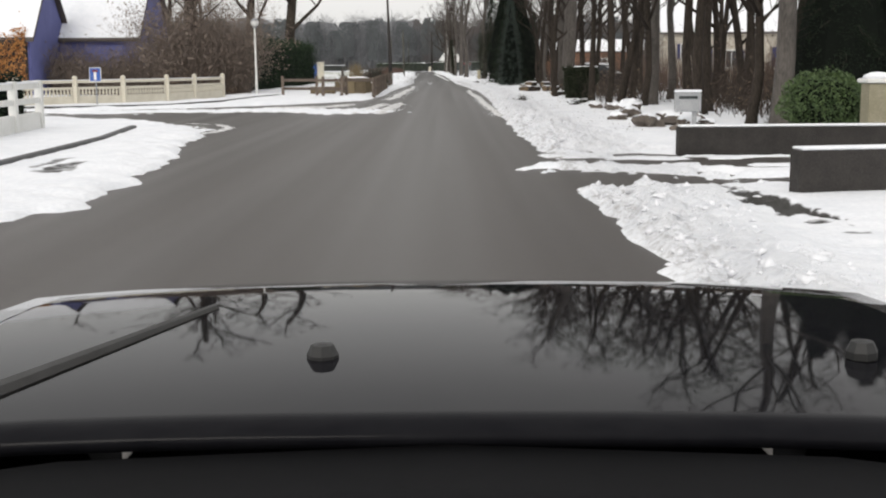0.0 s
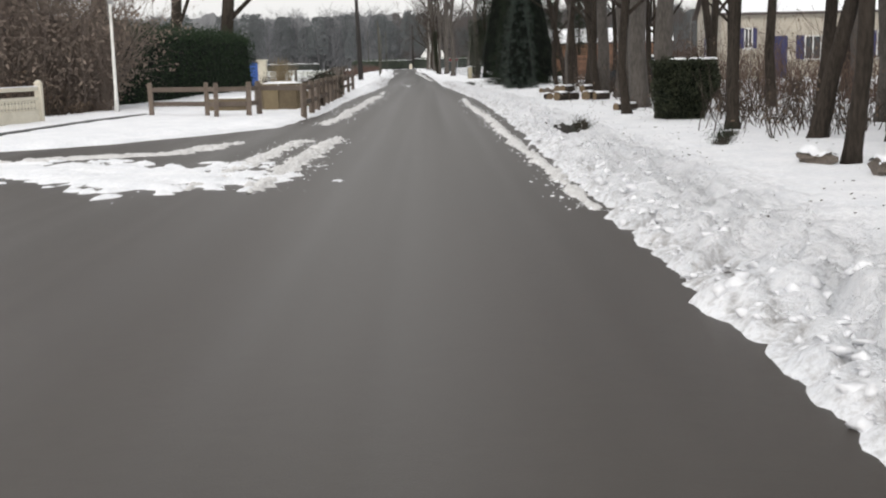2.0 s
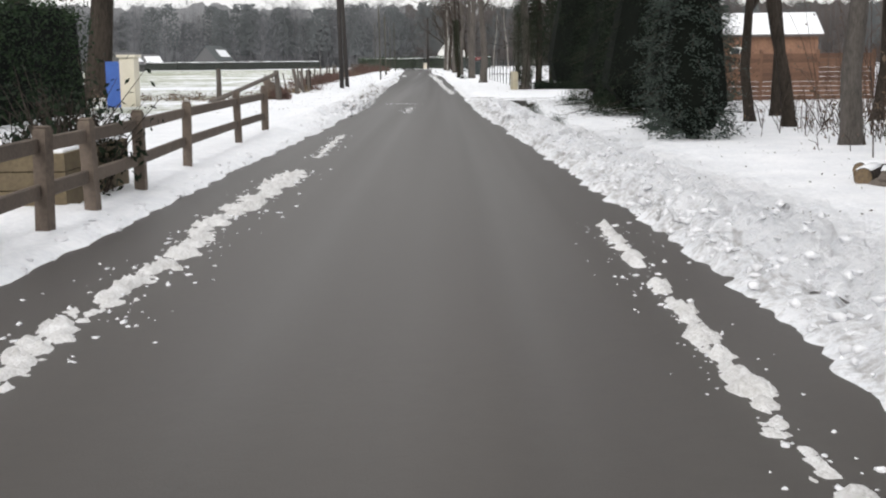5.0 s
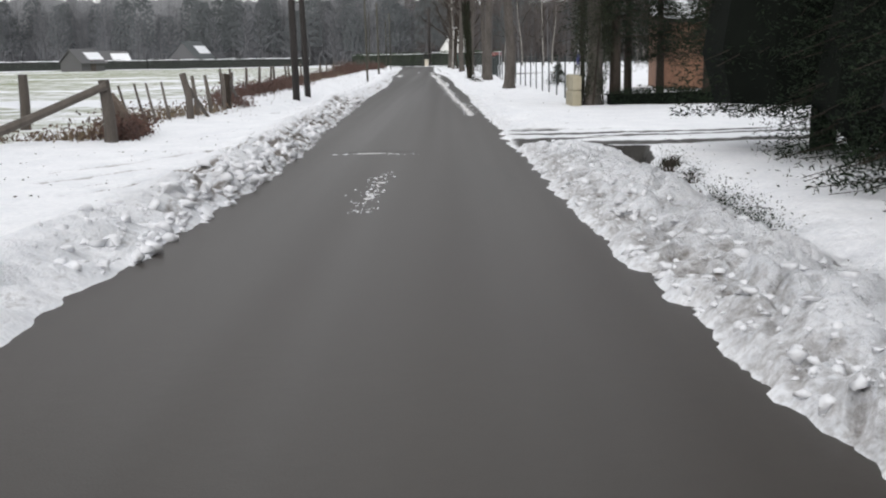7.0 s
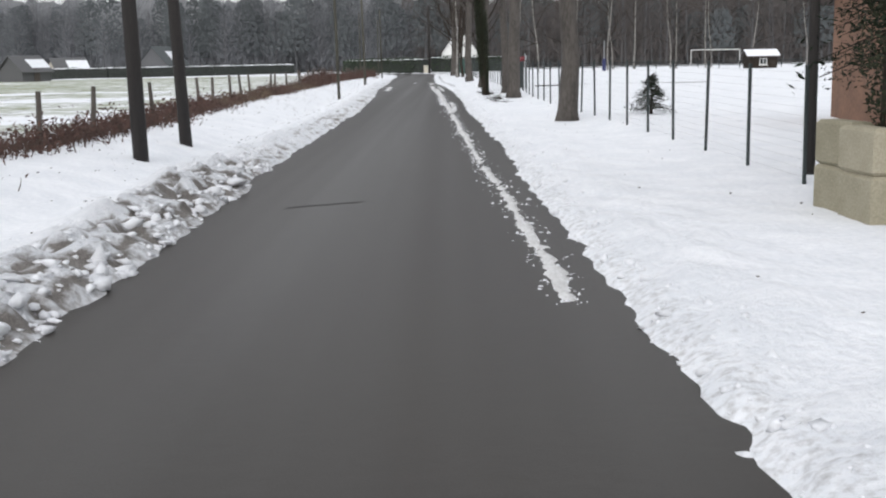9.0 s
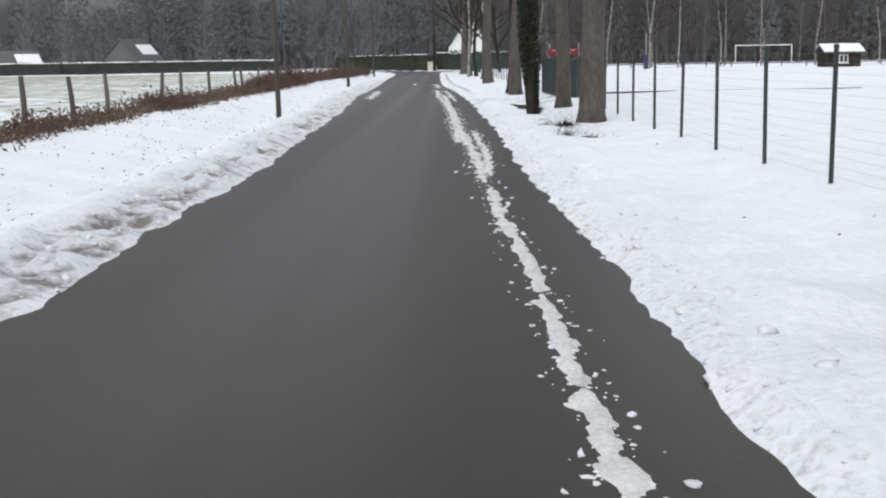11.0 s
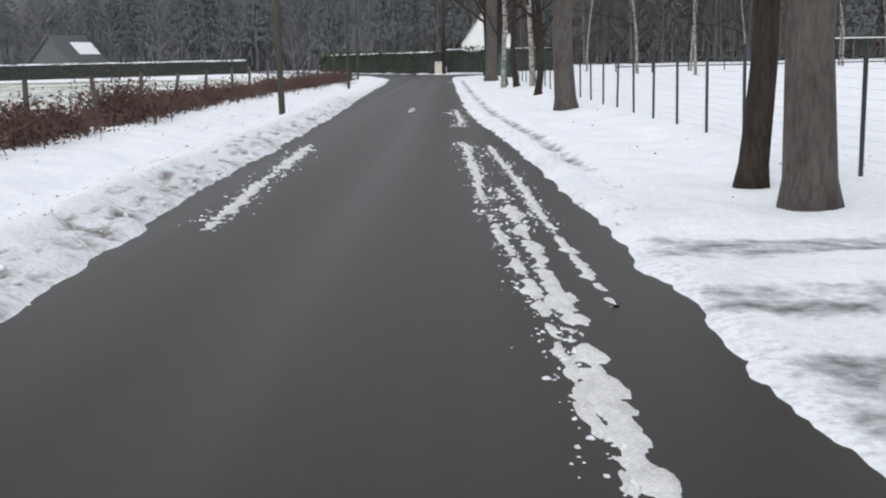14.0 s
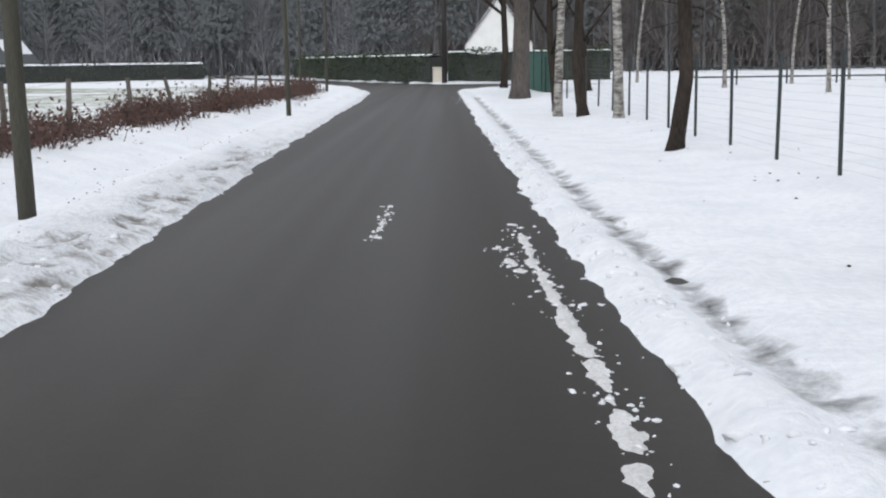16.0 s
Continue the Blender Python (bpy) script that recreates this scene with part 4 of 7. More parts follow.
def gable_house(name, x, y, turn, length, depth, eave, ridge, wall_mat, label, openings=(), shutters=None, overhang=0.3, chimney=None, snow=0.12, tiles=None):
    """A house with a snowed saddle roof; ridge along its local x, front at local -y. openings: (face, pos, sill, width, height, kind)."""
    ob = thing(name, at(x, y, 0.0, turn), label, "house")
    half = depth / 2
    part("wall", Shape().prism(((-half, 0), (half, 0), (half, eave), (0, ridge), (-half, eave)), -length / 2, length / 2), wall_mat, ob)
    slope = (ridge - eave) / half
    ex, ey = overhang, overhang
    drop = slope * ey
    t = 0.14
    roof = part("roof", Shape().prism(((-half - ey, eave - drop + 0.02), (0, ridge + 0.02), (half + ey, eave - drop + 0.02), (half + ey, eave - drop + t), (0, ridge + t), (-half - ey, eave - drop + t)), -length / 2 - ex, length / 2 + ex), tiles or TILE, ob, "dark tiled roof under snow")
    if snow < 0:
        part("roof_snow", Shape().prism(((-half - ey + 0.05, eave - drop + t), (-half * 0.3, ridge + t - slope * half * 0.3), (-half * 0.3, ridge + t - slope * half * 0.3 + 0.06), (-half - ey + 0.1, eave - drop + t + 0.06)), -length * 0.1, length / 2 + ex - 0.04), SNOW, roof, "patch of snow left on the roof")
    elif snow:
        part("roof_snow", Shape().prism(((-half - ey + 0.05, eave - drop + t), (0, ridge + t + 0.01), (half + ey - 0.05, eave - drop + t), (half + ey - 0.1, eave - drop + t + snow), (0, ridge + t + snow), (-half - ey + 0.1, eave - drop + t + snow)), -length / 2 - ex + 0.04, length / 2 + ex - 0.04), SNOW, roof, "thick white snow")
    for face, pos, sill, w, h, kind in openings:
        if face == "front":
            m = pose(pos, -half, sill)
        elif face == "right":
            m = pose(length / 2, pos, sill, 0, 0, 90)
        else:
            m = pose(-length / 2, pos, sill, 0, 0, -90)
        if kind == "door":
            part("door", Shape().box(-w / 2, -0.05, 0, w / 2, 0.02, h, bev=0.008), shutters or WHITE, ob, m=m)
            continue
        win = part("window", Shape().box(-w / 2, -0.012, 0, w / 2, 0.01, h), GLASS, ob, m=m)
        for a, b, c, d in ((-w / 2, 0, w / 2, 0.07), (-w / 2, h - 0.07, w / 2, h), (-w / 2, 0.07, -w / 2 + 0.07, h - 0.07), (w / 2 - 0.07, 0.07, w / 2, h - 0.07), (-0.03, 0.07, 0.03, h - 0.07)):
            part("window_bar", Shape().box(a, -0.045, b, c, -0.014, d), WHITE, win)
        part("sill", Shape().box(-w / 2 - 0.08, -0.1, -0.07, w / 2 + 0.08, 0.0, -0.005, bev=0.008), WHITE, win)
        if shutters:
            for sgn in (-1, 1):
                c = sgn * (w / 2 + w * 0.26)
                part("shutter", Shape().box(c - w * 0.24, -0.06, 0, c + w * 0.24, -0.02, h, bev=0.006), shutters, win)
    if chimney:
        cx, cy = chimney
        part("chimney", Shape().box(cx - 0.3, cy - 0.3, ridge - 0.9, cx + 0.3, cy + 0.3, ridge + 0.9, bev=0.02), BRICK_WALL, roof)
    return ob


def rail_fence():
    """Low brown wooden barrier round the planted corner."""
    ob = thing("wooden_rail_fence", at(0, 0), "low brown wooden post and rail barrier beside the lane", "fence")
    row = [(-7.3, 61.0), (-5.5, 60.2), (-5.13, 59.6), (-4.22, 59.7), (-4.05, 60.6), (-2.62, 59.4)]
    lane = [(-2.62, 59.4), (-2.6, 61.5), (-2.62, 63.5), (-2.7, 66.4), (-2.78, 69.1), (-2.79, 71.0), (-2.84, 73.2), (-2.82, 74.6), (-2.84, 76.6), (-2.98, 79.8), (-3.03, 84.4), (-3.02, 87.6)]
    for i, (x, y) in enumerate(row + lane[1:]):
        s = Shape().box(-0.065, -0.065, -0.1, 0.065, 0.065, 0.93, bev=0.014)
        s.box(-0.06, -0.06, 0.93, 0.06, 0.06, 0.955, bev=0.012)
        part("post", s, WOOD_RAIL, ob, m=pose(x, y, ground_z(x, y), (i % 3 - 1) * 1.2, (i % 4 - 1.5) * 0.9, i * 7))
    for line in (row, lane):
        for k, (a, b) in enumerate(zip(line, line[1:])):
            d = math.hypot(b[0] - a[0], b[1] - a[1])
            m = pose(a[0], a[1], 0.1, 0, 0, math.degrees(math.atan2(b[1] - a[1], b[0] - a[0])))
            part("rail", Shape().box(0, 0.0, 0.7, d, 0.05, 0.84, bev=0.012), WOOD_RAIL, ob, m=m)
            if k not in (4,):
                part("rail", Shape().box(0, 0.0, 0.28, d, 0.05, 0.42, bev=0.012), WOOD_RAIL, ob, m=m)


def planter(x, y, w, d, h, turn, label, sides=4, plant=None):
    """Wooden tub of boards with a rim, soil and snow."""
    ob = thing("wooden_planter", at(x, y, ground_z(x, y) - 0.03, turn), label, "planter", "planters by the lane")
    if sides == 4:
        for sy in (-1, 1):
            for k in range(3):
                part("board", Shape().box(-w / 2, -0.02, k * h / 3 + 0.005, w / 2, 0.02, (k + 1) * h / 3 - 0.005, bev=0.006), WOOD_YELLOW, ob, m=pose(0, sy * d / 2, 0))
        for sx in (-1, 1):
            for k in range(3):
                part("board", Shape().box(-d / 2 + 0.02, -0.02, k * h / 3 + 0.005, d / 2 - 0.02, 0.02, (k + 1) * h / 3 - 0.005, bev=0.006), WOOD_YELLOW, ob, m=pose(sx * (w / 2 - 0.02), 0, 0, 0, 0, 90))
        part("snow_fill", Shape().box(-w / 2 + 0.03, -d / 2 + 0.03, h - 0.15, w / 2 - 0.03, d / 2 - 0.03, h + 0.03, bev=0.02), SNOW, ob)
    else:
        r = w / 2
        for k in range(sides):
            wd = 2 * r * math.tan(math.pi / sides)
            part("board", Shape().box(-wd / 2, -0.025, 0, wd / 2, 0.025, h, bev=0.008), WOOD_YELLOW, ob, m=pose(0, 0, 0, 0, 0, 360 * k / sides) @ pose(0, -r, 0, 4, 0, 0))
        part("hoop", Shape().lathe(((r * 1.03, h * 0.3), (r * 1.05, h * 0.3), (r * 1.05, h * 0.36), (r * 1.03, h * 0.36)), 20), BLACK, ob)
        part("snow_fill", Shape().lathe(((r * 0.97, h - 0.12), (r * 0.96, h + 0.01), (r * 0.6, h + 0.06), (0.02, h + 0.08)), 20), SNOW, ob, smooth=True)
    if plant:
        rng = np.random.RandomState(int(x * 100) % 1000 + 3)
        s = Shape()
        for _ in range(150 if plant == "grass" else 50):
            b = Vector((rng.normal() * w * 0.13, rng.normal() * d * 0.13, h))
            hh = (0.85 if plant == "grass" else 0.6) * rng.uniform(0.5, 1.1)
            e = Vector((rng.normal() * 0.22, rng.normal() * 0.22, 1)).normalized()
            q = b + e * hh * 0.6
            s.tube([b, q, q + (e + Vector((rng.normal() * 0.4, rng.normal() * 0.4, -0.1))).normalized() * hh * 0.4], [0.008, 0.006, 0.003], 3, cap=False)
        part("dry_grass" if plant == "grass" else "stem_tuft", s, STRAW if plant == "grass" else TWIG, ob)
    return ob


def rock(x, y, size, seed, label="rough brown stone capped with snow", group="row of stones"):
    rng = np.random.RandomState(seed)
    bm = bmesh.new()
    bmesh.ops.create_icosphere(bm, subdivisions=3, radius=size)
    off = rng.rand(3) * 50
    for v in bm.verts:
        f = 0.78 + 0.85 * noise.noise(v.co / size * 0.9 + Vector(off)) + 0.4 * noise.noise(v.co / size * 2.2 + Vector(off)) + 0.12 * noise.noise(v.co / size * 6.0 + Vector(off))
        v.co = Vector((v.co.x * 1.3 * f, v.co.y * f, v.co.z * 0.72 * f))
    me = bpy.data.meshes.new("stone")
    bm.to_mesh(me)
    for v in bm.verts:
        v.co.z += 0.035 if v.co.z > 0 else -0.2
    drop = [v for v in bm.verts if v.co.z < size * (0.3 + 0.35 * noise.noise(v.co / size * 1.7 + Vector(off)))]
    bmesh.ops.delete(bm, geom=drop, context="VERTS")
    cap = bpy.data.meshes.new("snow_cap")
    bm.to_mesh(cap)
    bm.free()
    me.materials.append(ROCK)
    cap.materials.append(SNOW)
    for q in (cap,):
        q.polygons.foreach_set("use_smooth", [True] * len(q.polygons))
    ob = thing("stone", at(x, y, ground_z(x, y) + size * 0.16, rng.uniform(0, 360)), label, "stone", group)
    part("stone_body", me, ROCK, ob)
    part("snow_cap", cap, SNOW, ob)


def log(x, y, z, r, length, turn, label="sawn log with a pale cut end under snow"):
    ob = thing("log", pose(x, y, ground_z(x, y) + z + r * 0.8, 0, 0, turn), label, "log", "pile of logs")
    part("bark", Shape().tube([(-length / 2, 0, 0), (0, 0, 0.01), (length / 2, 0, 0)], [r, r * 1.03, r * 0.97], 12), BARK, ob, smooth=False)
    for sgn in (-1, 1):
        part("cut_end", Shape().tube([(sgn * length / 2, 0, 0), (sgn * (length / 2 + 0.006), 0, 0)], [r * 0.93, r * 0.93], 12), LOG_END, ob)
    part("snow_cap", Shape().prism([(r * 0.8 * math.cos(a), r * 0.72 + r * 0.42 * math.sin(a)) for a in np.linspace(0, math.pi, 9)], -length / 2 + 0.02, length / 2 - 0.02), SNOW, ob, smooth=True)


def low_wall(x, y, turn, length, high, label, coping=True):
    ob = thing("low_wall", at(x, y, 0.0, turn), label, "wall")
    part("wall_body", Shape().box(0, -0.12, 0, length, 0.12, high, bev=0.02), STONE_DARK, ob)
    if coping:
        part("snow_cap", Shape().box(0.02, -0.13, high, length - 0.02, 0.13, high + 0.035, bev=0.015), SNOW, ob)


def letter_box(x, y):
    ob = thing("letter_box", at(x, y, ground_z(x, y) - 0.05, -8), "pale grey letter box on a post with snow on top", "letter box")
    part("post", Shape().box(0.1, -0.05, 0, 0.2, 0.05, 0.5, bev=0.01), STEEL, ob)
    b = part("box", Shape().box(-0.28, -0.2, 0.5, 0.28, 0.2, 0.92, bev=0.02), STEEL, ob)
    part("flap", Shape().box(-0.2, -0.215, 0.78, 0.2, -0.203, 0.84), STEEL_DARK, b)
    part("snow_cap", Shape().box(-0.29, -0.21, 0.92, 0.29, 0.21, 0.97, bev=0.02), SNOW, b)


def gate_pillar(x, y):
    ob = thing("gate_pillar", at(x, y, 0), "pale stone gate pillar with a snowy cap", "pillar")
    part("shaft", Shape().box(-0.21, -0.21, 0, 0.21, 0.21, 1.22, bev=0.02), BLOCK, ob)
    part("cap", Shape().box(-0.27, -0.27, 1.22, 0.27, 0.27, 1.3, bev=0.02), WHITE, ob)
    part("snow_cap", Shape().lathe(((0.27, 1.3), (0.24, 1.36), (0.12, 1.41), (0.02, 1.42)), 14), SNOW, ob, smooth=True)


def bush(x, y, r, high, material, label, count=9000, size=0.035, seed=3):
    rng = np.random.RandomState(seed)
    ob = thing("bush", at(x, y, ground_z(x, y)), label, "bush")
    s, c = Shape(), Shape()
    pts = []
    for _ in range(count):
        v = Vector(rng.normal(size=3)).normalized()
        k = rng.uniform(0.75, 1.05) * (0.88 + 0.22 * noise.noise(v * 2.3 + Vector((seed, 0, 0))))
        pts.append((v.x * r * k, v.y * r * k, high * 0.5 + v.z * high * 0.5 * k))
    leaves(s, rng, pts, size)
    for k in range(7):
        w = k * 0.9
        c.tube([(0, 0, 0), (0.25 * r * math.cos(w), 0.25 * r * math.sin(w), high * 0.4), (0.6 * r * math.cos(w), 0.6 * r * math.sin(w), high * 0.75)], [0.03, 0.02, 0.01], 5)
    # filler body inside the stems, its near-black standing for shade among leaves
    c.lathe([(max(0.02, r * 0.72 * math.sin(math.pi * k / 8)), high * 0.5 - high * 0.38 * math.cos(math.pi * k / 8)) for k in range(9)], 12)
    part("core", c, SHADE_CORE, ob)
    part("foliage", s, material, ob)


def kerb_line(points, label, w=0.16, h=0.14):
    ob = thing("kerb", at(0, 0), label, "kerb", kind="structure")
    for (ax, ay), (bx, by) in zip(points, points[1:]):
        d = math.hypot(bx - ax, by - ay)
        n = max(1, round(d / 1.0))
        me = Shape().box(0.006, -w / 2, -0.1, d / n - 0.006, w / 2, h, bev=0.02).mesh("kerb_stone", KERB)
        for k in range(n):
            t = k / n
            part("kerb_stone", me, KERB, ob, m=at(ax + (bx - ax) * t, ay + (by - ay) * t, 0.02, math.degrees(math.atan2(by - ay, bx - ax))))


def wire_fence(points, spacing, high, label, group=""):
    """Steel posts with tension wires and a light mesh."""
    ob = thing("mesh_fence", at(0, 0), label, "fence", group)
    pole = Shape().tube([(0, 0, -0.1), (0, 0, high)], [0.025, 0.025], 8)
    pole.lathe(((0.03, high), (0.034, high + 0.01), (0.02, high + 0.035)), 8)
    me = pole.mesh("post", STEEL_DARK)
    marks = []
    for (ax, ay), (bx, by) in zip(points, points[1:]):
        d = math.hypot(bx - ax, by - ay)
        n = max(1, round(d / spacing))
        marks += [(ax + (bx - ax) * k / n, ay + (by - ay) * k / n) for k in range(n)]
    marks.append(points[-1])
    rng = np.random.RandomState(5)
    for x, y in marks:
        part("post", me, STEEL_DARK, ob, m=pose(x, y, ground_z(x, y), rng.normal() * 0.7, rng.normal() * 0.7, 0))
    wires = Shape()
    for (ax, ay), (bx, by) in zip(marks, marks[1:]):
        za, zb = ground_z(ax, ay), ground_z(bx, by)
        for z in np.arange(0.08, high, 0.105):
            wires.tube([(ax, ay, za + z), (bx, by, zb + z)], [0.0013, 0.0013], 3, cap=False)
    tagged(part("wire_mesh", wires, WIRE, ob), kind="stuff")
    return ob


def field_fence():
    """Old leaning timber posts with slack wire round the meadow."""
    ob = thing("field_fence", at(0, 0), "old leaning wooden posts with slack wire round the meadow", "fence")
    rng = np.random.RandomState(9)
    me = Shape().tube([(0, 0, -0.15), (0.01, 0, 0.6), (0, 0.01, 1.05)], [0.06, 0.055, 0.048], 7).mesh("post", WOOD_OLD)
    thin = Shape().tube([(0, 0, -0.12), (0.01, 0, 0.5), (0.03, 0.01, 0.95)], [0.038, 0.035, 0.03], 6).mesh("post", WOOD_OLD)
    for k, (x, y) in enumerate(((-6.72, 113.4), (-6.54, 114.0), (-6.5, 114.8), (-6.25, 115.2))):
        part("post", thin, WOOD_OLD, ob, m=pose(x, y, ground_z(x, y), 2 - k, -17 + k * 1.5, 0))
    ys = [117.9, 118.9, 120.4, 123.2, 126.9, 128.5, 131.5, 135, 138, 141, 144.5, 148, 151, 154.6, 158, 161, 165, 169, 173, 176.6, 180, 184, 188, 192, 196, 200, 205, 209, 212, 216, 220, 224, 228, 232, 236]
    tops = []
    for y in ys:
        x = float(np.interp(y, (99, 115.6, 116.7, 118.6, 120.4, 126.9, 137, 150, 172, 205, 236), (-6.9, -6.9, -6.4, -6.0, -5.85, -7.35, -7.15, -7.8, -8.2, -9.0, -8.6))) + rng.normal() * 0.12
        ax, ay = rng.normal() * 4, rng.normal() * 5
        part("post", me, WOOD_OLD, ob, m=pose(x, y, ground_z(x, y), ax, ay, rng.uniform(0, 90)))
        tops.append((x, y, ground_z(x, y)))
    w = Shape()
    for a, b in zip(tops, tops[1:]):
        for z in (0.4, 0.75, 0.98):
            mid = ((a[0] + b[0]) / 2, (a[1] + b[1]) / 2, (a[2] + b[2]) / 2 + z - 0.05)
            w.tube([(a[0], a[1], a[2] + z), mid, (b[0], b[1], b[2] + z)], [0.003] * 3, 3, cap=False)
    part("wire", w, WIRE, ob)


def snow_streak(pts, half, high, seed):
    """Thin ragged strip of slush left between the wheel tracks."""
    rng = np.random.RandomState(seed)
    line = np.array(pts, float)
    seg = np.hypot(*np.diff(line, axis=0).T)
    along = np.concatenate([[0], np.cumsum(seg)])
    s = np.arange(0, along[-1], 0.055)
    cx, cy = np.interp(s, along, line[:, 0]), np.interp(s, along, line[:, 1])
    tx, ty = np.gradient(cx), np.gradient(cy)
    ln = np.hypot(tx, ty)
    u = np.arange(-2.6 * half, 2.6 * half + 0.01, 0.026)
    gx = cx[:, None] - (ty / ln)[:, None] * u[None]
    gy = cy[:, None] + (tx / ln)[:, None] * u[None]
    fx, fy = gx.ravel() + seed * 3.1, gy.ravel()
    wob = fbm(fx, fy * 0.35, 0.7, 2) - 0.5
    d = np.abs(np.tile(u, len(s)) + wob * half * 1.2) + half * (2.0 * (fbm(fx, fy, 0.3, 3) - 0.5) + 2.6 * (fbm(fx + 5, fy * 0.7, 0.09, 3) - 0.5) + 0.9 * (fbm(fx, fy * 0.3 + 9, 2.5, 2) - 0.45))
    end = np.minimum(s, along[-1] - s).repeat(len(u))
    h = high * (1 - step(half * 0.1, half * 1.15, d + 0.6 * half * (1 - step(0, 1.2, end)))) * (0.6 + 0.8 * rng.rand(len(fx))) - 0.008
    n = len(u)
    i = (np.arange(len(s) - 1)[:, None] * n + np.arange(n - 1)[None]).ravel()
    quads = np.stack([i, i + 1, i + n + 1, i + n], 1)
    quads = quads[(h[quads] > 0).any(1)]
    used, inv = np.unique(quads, return_inverse=True)
    shape = Shape()
    shape.v.extend(map(tuple, np.stack([gx.ravel(), gy.ravel(), h], 1)[used].tolist()))
    shape.f.extend(map(tuple, inv.reshape(-1, 4).tolist()))
    if shape.f:
        tagged(part("snow_streak", shape, SLUSH, smooth=True), "thin ragged streak of greyish snow left on the tarmac", "snow", kind="stuff")


def streak_crumbs(count, seed):
    """Loose crumbs of snow lying along the thin streaks on the tarmac."""
    rng = np.random.RandomState(seed)
    out = []
    for pts, half, high in STREAKS:
        if pts[0][0] < -5 or half > 0.4:
            continue
        for (ax, ay), (bx, by) in zip(pts, pts[1:]):
            n = int(math.hypot(bx - ax, by - ay) * 26)
            t = rng.rand(n)
            d = rng.normal(size=n) * half * 1.3
            out.append(np.stack([ax + (bx - ax) * t + d, ay + (by - ay) * t], 1))
    return np.concatenate(out)


def clods(name, label, ys, side, offset, spread, sizes, material, count, seed):
    """Thrown-up lumps of snow along one edge of the lane."""
    rng = np.random.RandomState(seed)
    big = sizes[1] > 0.1
    bm = bmesh.new()
    bmesh.ops.create_icosphere(bm, subdivisions=2 if big else 1, radius=1)
    base = np.array([tuple(v.co) for v in bm.verts])
    tris = np.array([[v.index for v in f.verts] for f in bm.faces])
    bm.free()
    y = rng.uniform(ys[0], ys[1], count)
    table = RIGHT_EDGE if side > 0 else LEFT_EDGE
    x = edge_x(table, y) + side * (offset + np.abs(rng.normal(size=count)) * spread)
    s = sizes[0] + (sizes[1] - sizes[0]) * rng.rand(count) ** 3.0
    if side == 0:
        spots = streak_crumbs(count, seed)
        x, y, count = spots[:, 0], spots[:, 1], len(spots)
        s = sizes[0] + (sizes[1] - sizes[0]) * rng.rand(count) ** 2.5
    h = relief(x, y)[0]
    if side == 0:
        h = np.maximum(h, 0.0)
    free = np.minimum.reduce([signed(x, y, list(d)) for d in DRIVES]) > 0.1
    keep = (h > -0.02) & free
    x, y, s, h = x[keep], y[keep], s[keep], h[keep]
    n = len(x)
    if big:
        jag = np.ones((n, len(base)))
        for freq, amp in ((1.8, 0.3), (3.0, 0.24), (5.0, 0.16)):
            way = rng.normal(size=(n, 3))
            way *= freq / np.linalg.norm(way, axis=1)[:, None]
            jag += amp * np.sin(way @ base.T + rng.uniform(0, 6.283, (n, 1)))
        jag = np.clip(jag + 0.07 * rng.normal(size=jag.shape), 0.35, 1.7)
        h = h + np.abs(rng.normal(size=n)) * 0.03
    else:
        jag = 1 + np.clip(rng.normal(size=(n, len(base))) * 0.42, -0.7, 0.9)
    w = rng.uniform(0, 6.283, n)
    pts = base[None] * jag[:, :, None] * s[:, None, None] * np.stack([rng.uniform(0.8, 1.3, n), rng.uniform(0.8, 1.3, n), rng.uniform(0.45, 0.9, n)], 1)[:, None, :]
    rot = np.stack([pts[..., 0] * np.cos(w)[:, None] - pts[..., 1] * np.sin(w)[:, None], pts[..., 0] * np.sin(w)[:, None] + pts[..., 1] * np.cos(w)[:, None], pts[..., 2]], -1)
    rot += np.stack([x, y, h + s * 0.02], 1)[:, None, :]
    faces = (tris[None] + (np.arange(n) * len(base))[:, None, None]).reshape(-1, 3)
    me = bpy.data.meshes.new(name)
    co = rot.reshape(-1, 3)
    me.vertices.add(len(co))
    me.vertices.foreach_set("co", co.ravel())
    me.loops.add(faces.size)
    me.loops.foreach_set("vertex_index", faces.ravel().astype(np.int32))
    me.polygons.add(len(faces))
    me.polygons.foreach_set("loop_start", (np.arange(len(faces)) * 3).astype(np.int32))
    me.polygons.foreach_set("use_smooth", np.ones(len(faces), bool))
    me.update(calc_edges=True)
    me.materials.append(material)
    return tagged(new(name, me), label, "snow", kind="stuff")


def litter(ys, side, count, seed):
    """Dead leaves and bits of twig lying on the snow."""
    rng = np.random.RandomState(seed)
    y = rng.uniform(ys[0], ys[1], count)
    x = edge_x(RIGHT_EDGE if side > 0 else LEFT_EDGE, y) + side * rng.uniform(0.8, 4.5, count)
    s = Shape()
    h = relief(x, y)[0]
    for px, py, pz in zip(x, y, h):
        if noise.noise(Vector((px * 0.7, py * 0.5, seed))) < -0.05:
            continue
        leaves(s, rng, [(px, py, pz + 0.008)], 0.021, 0.9)
    tagged(part("leaf_litter", s, CORE_BROWN), "scattered dead leaves and twigs on the snow", "leaves", kind="stuff")


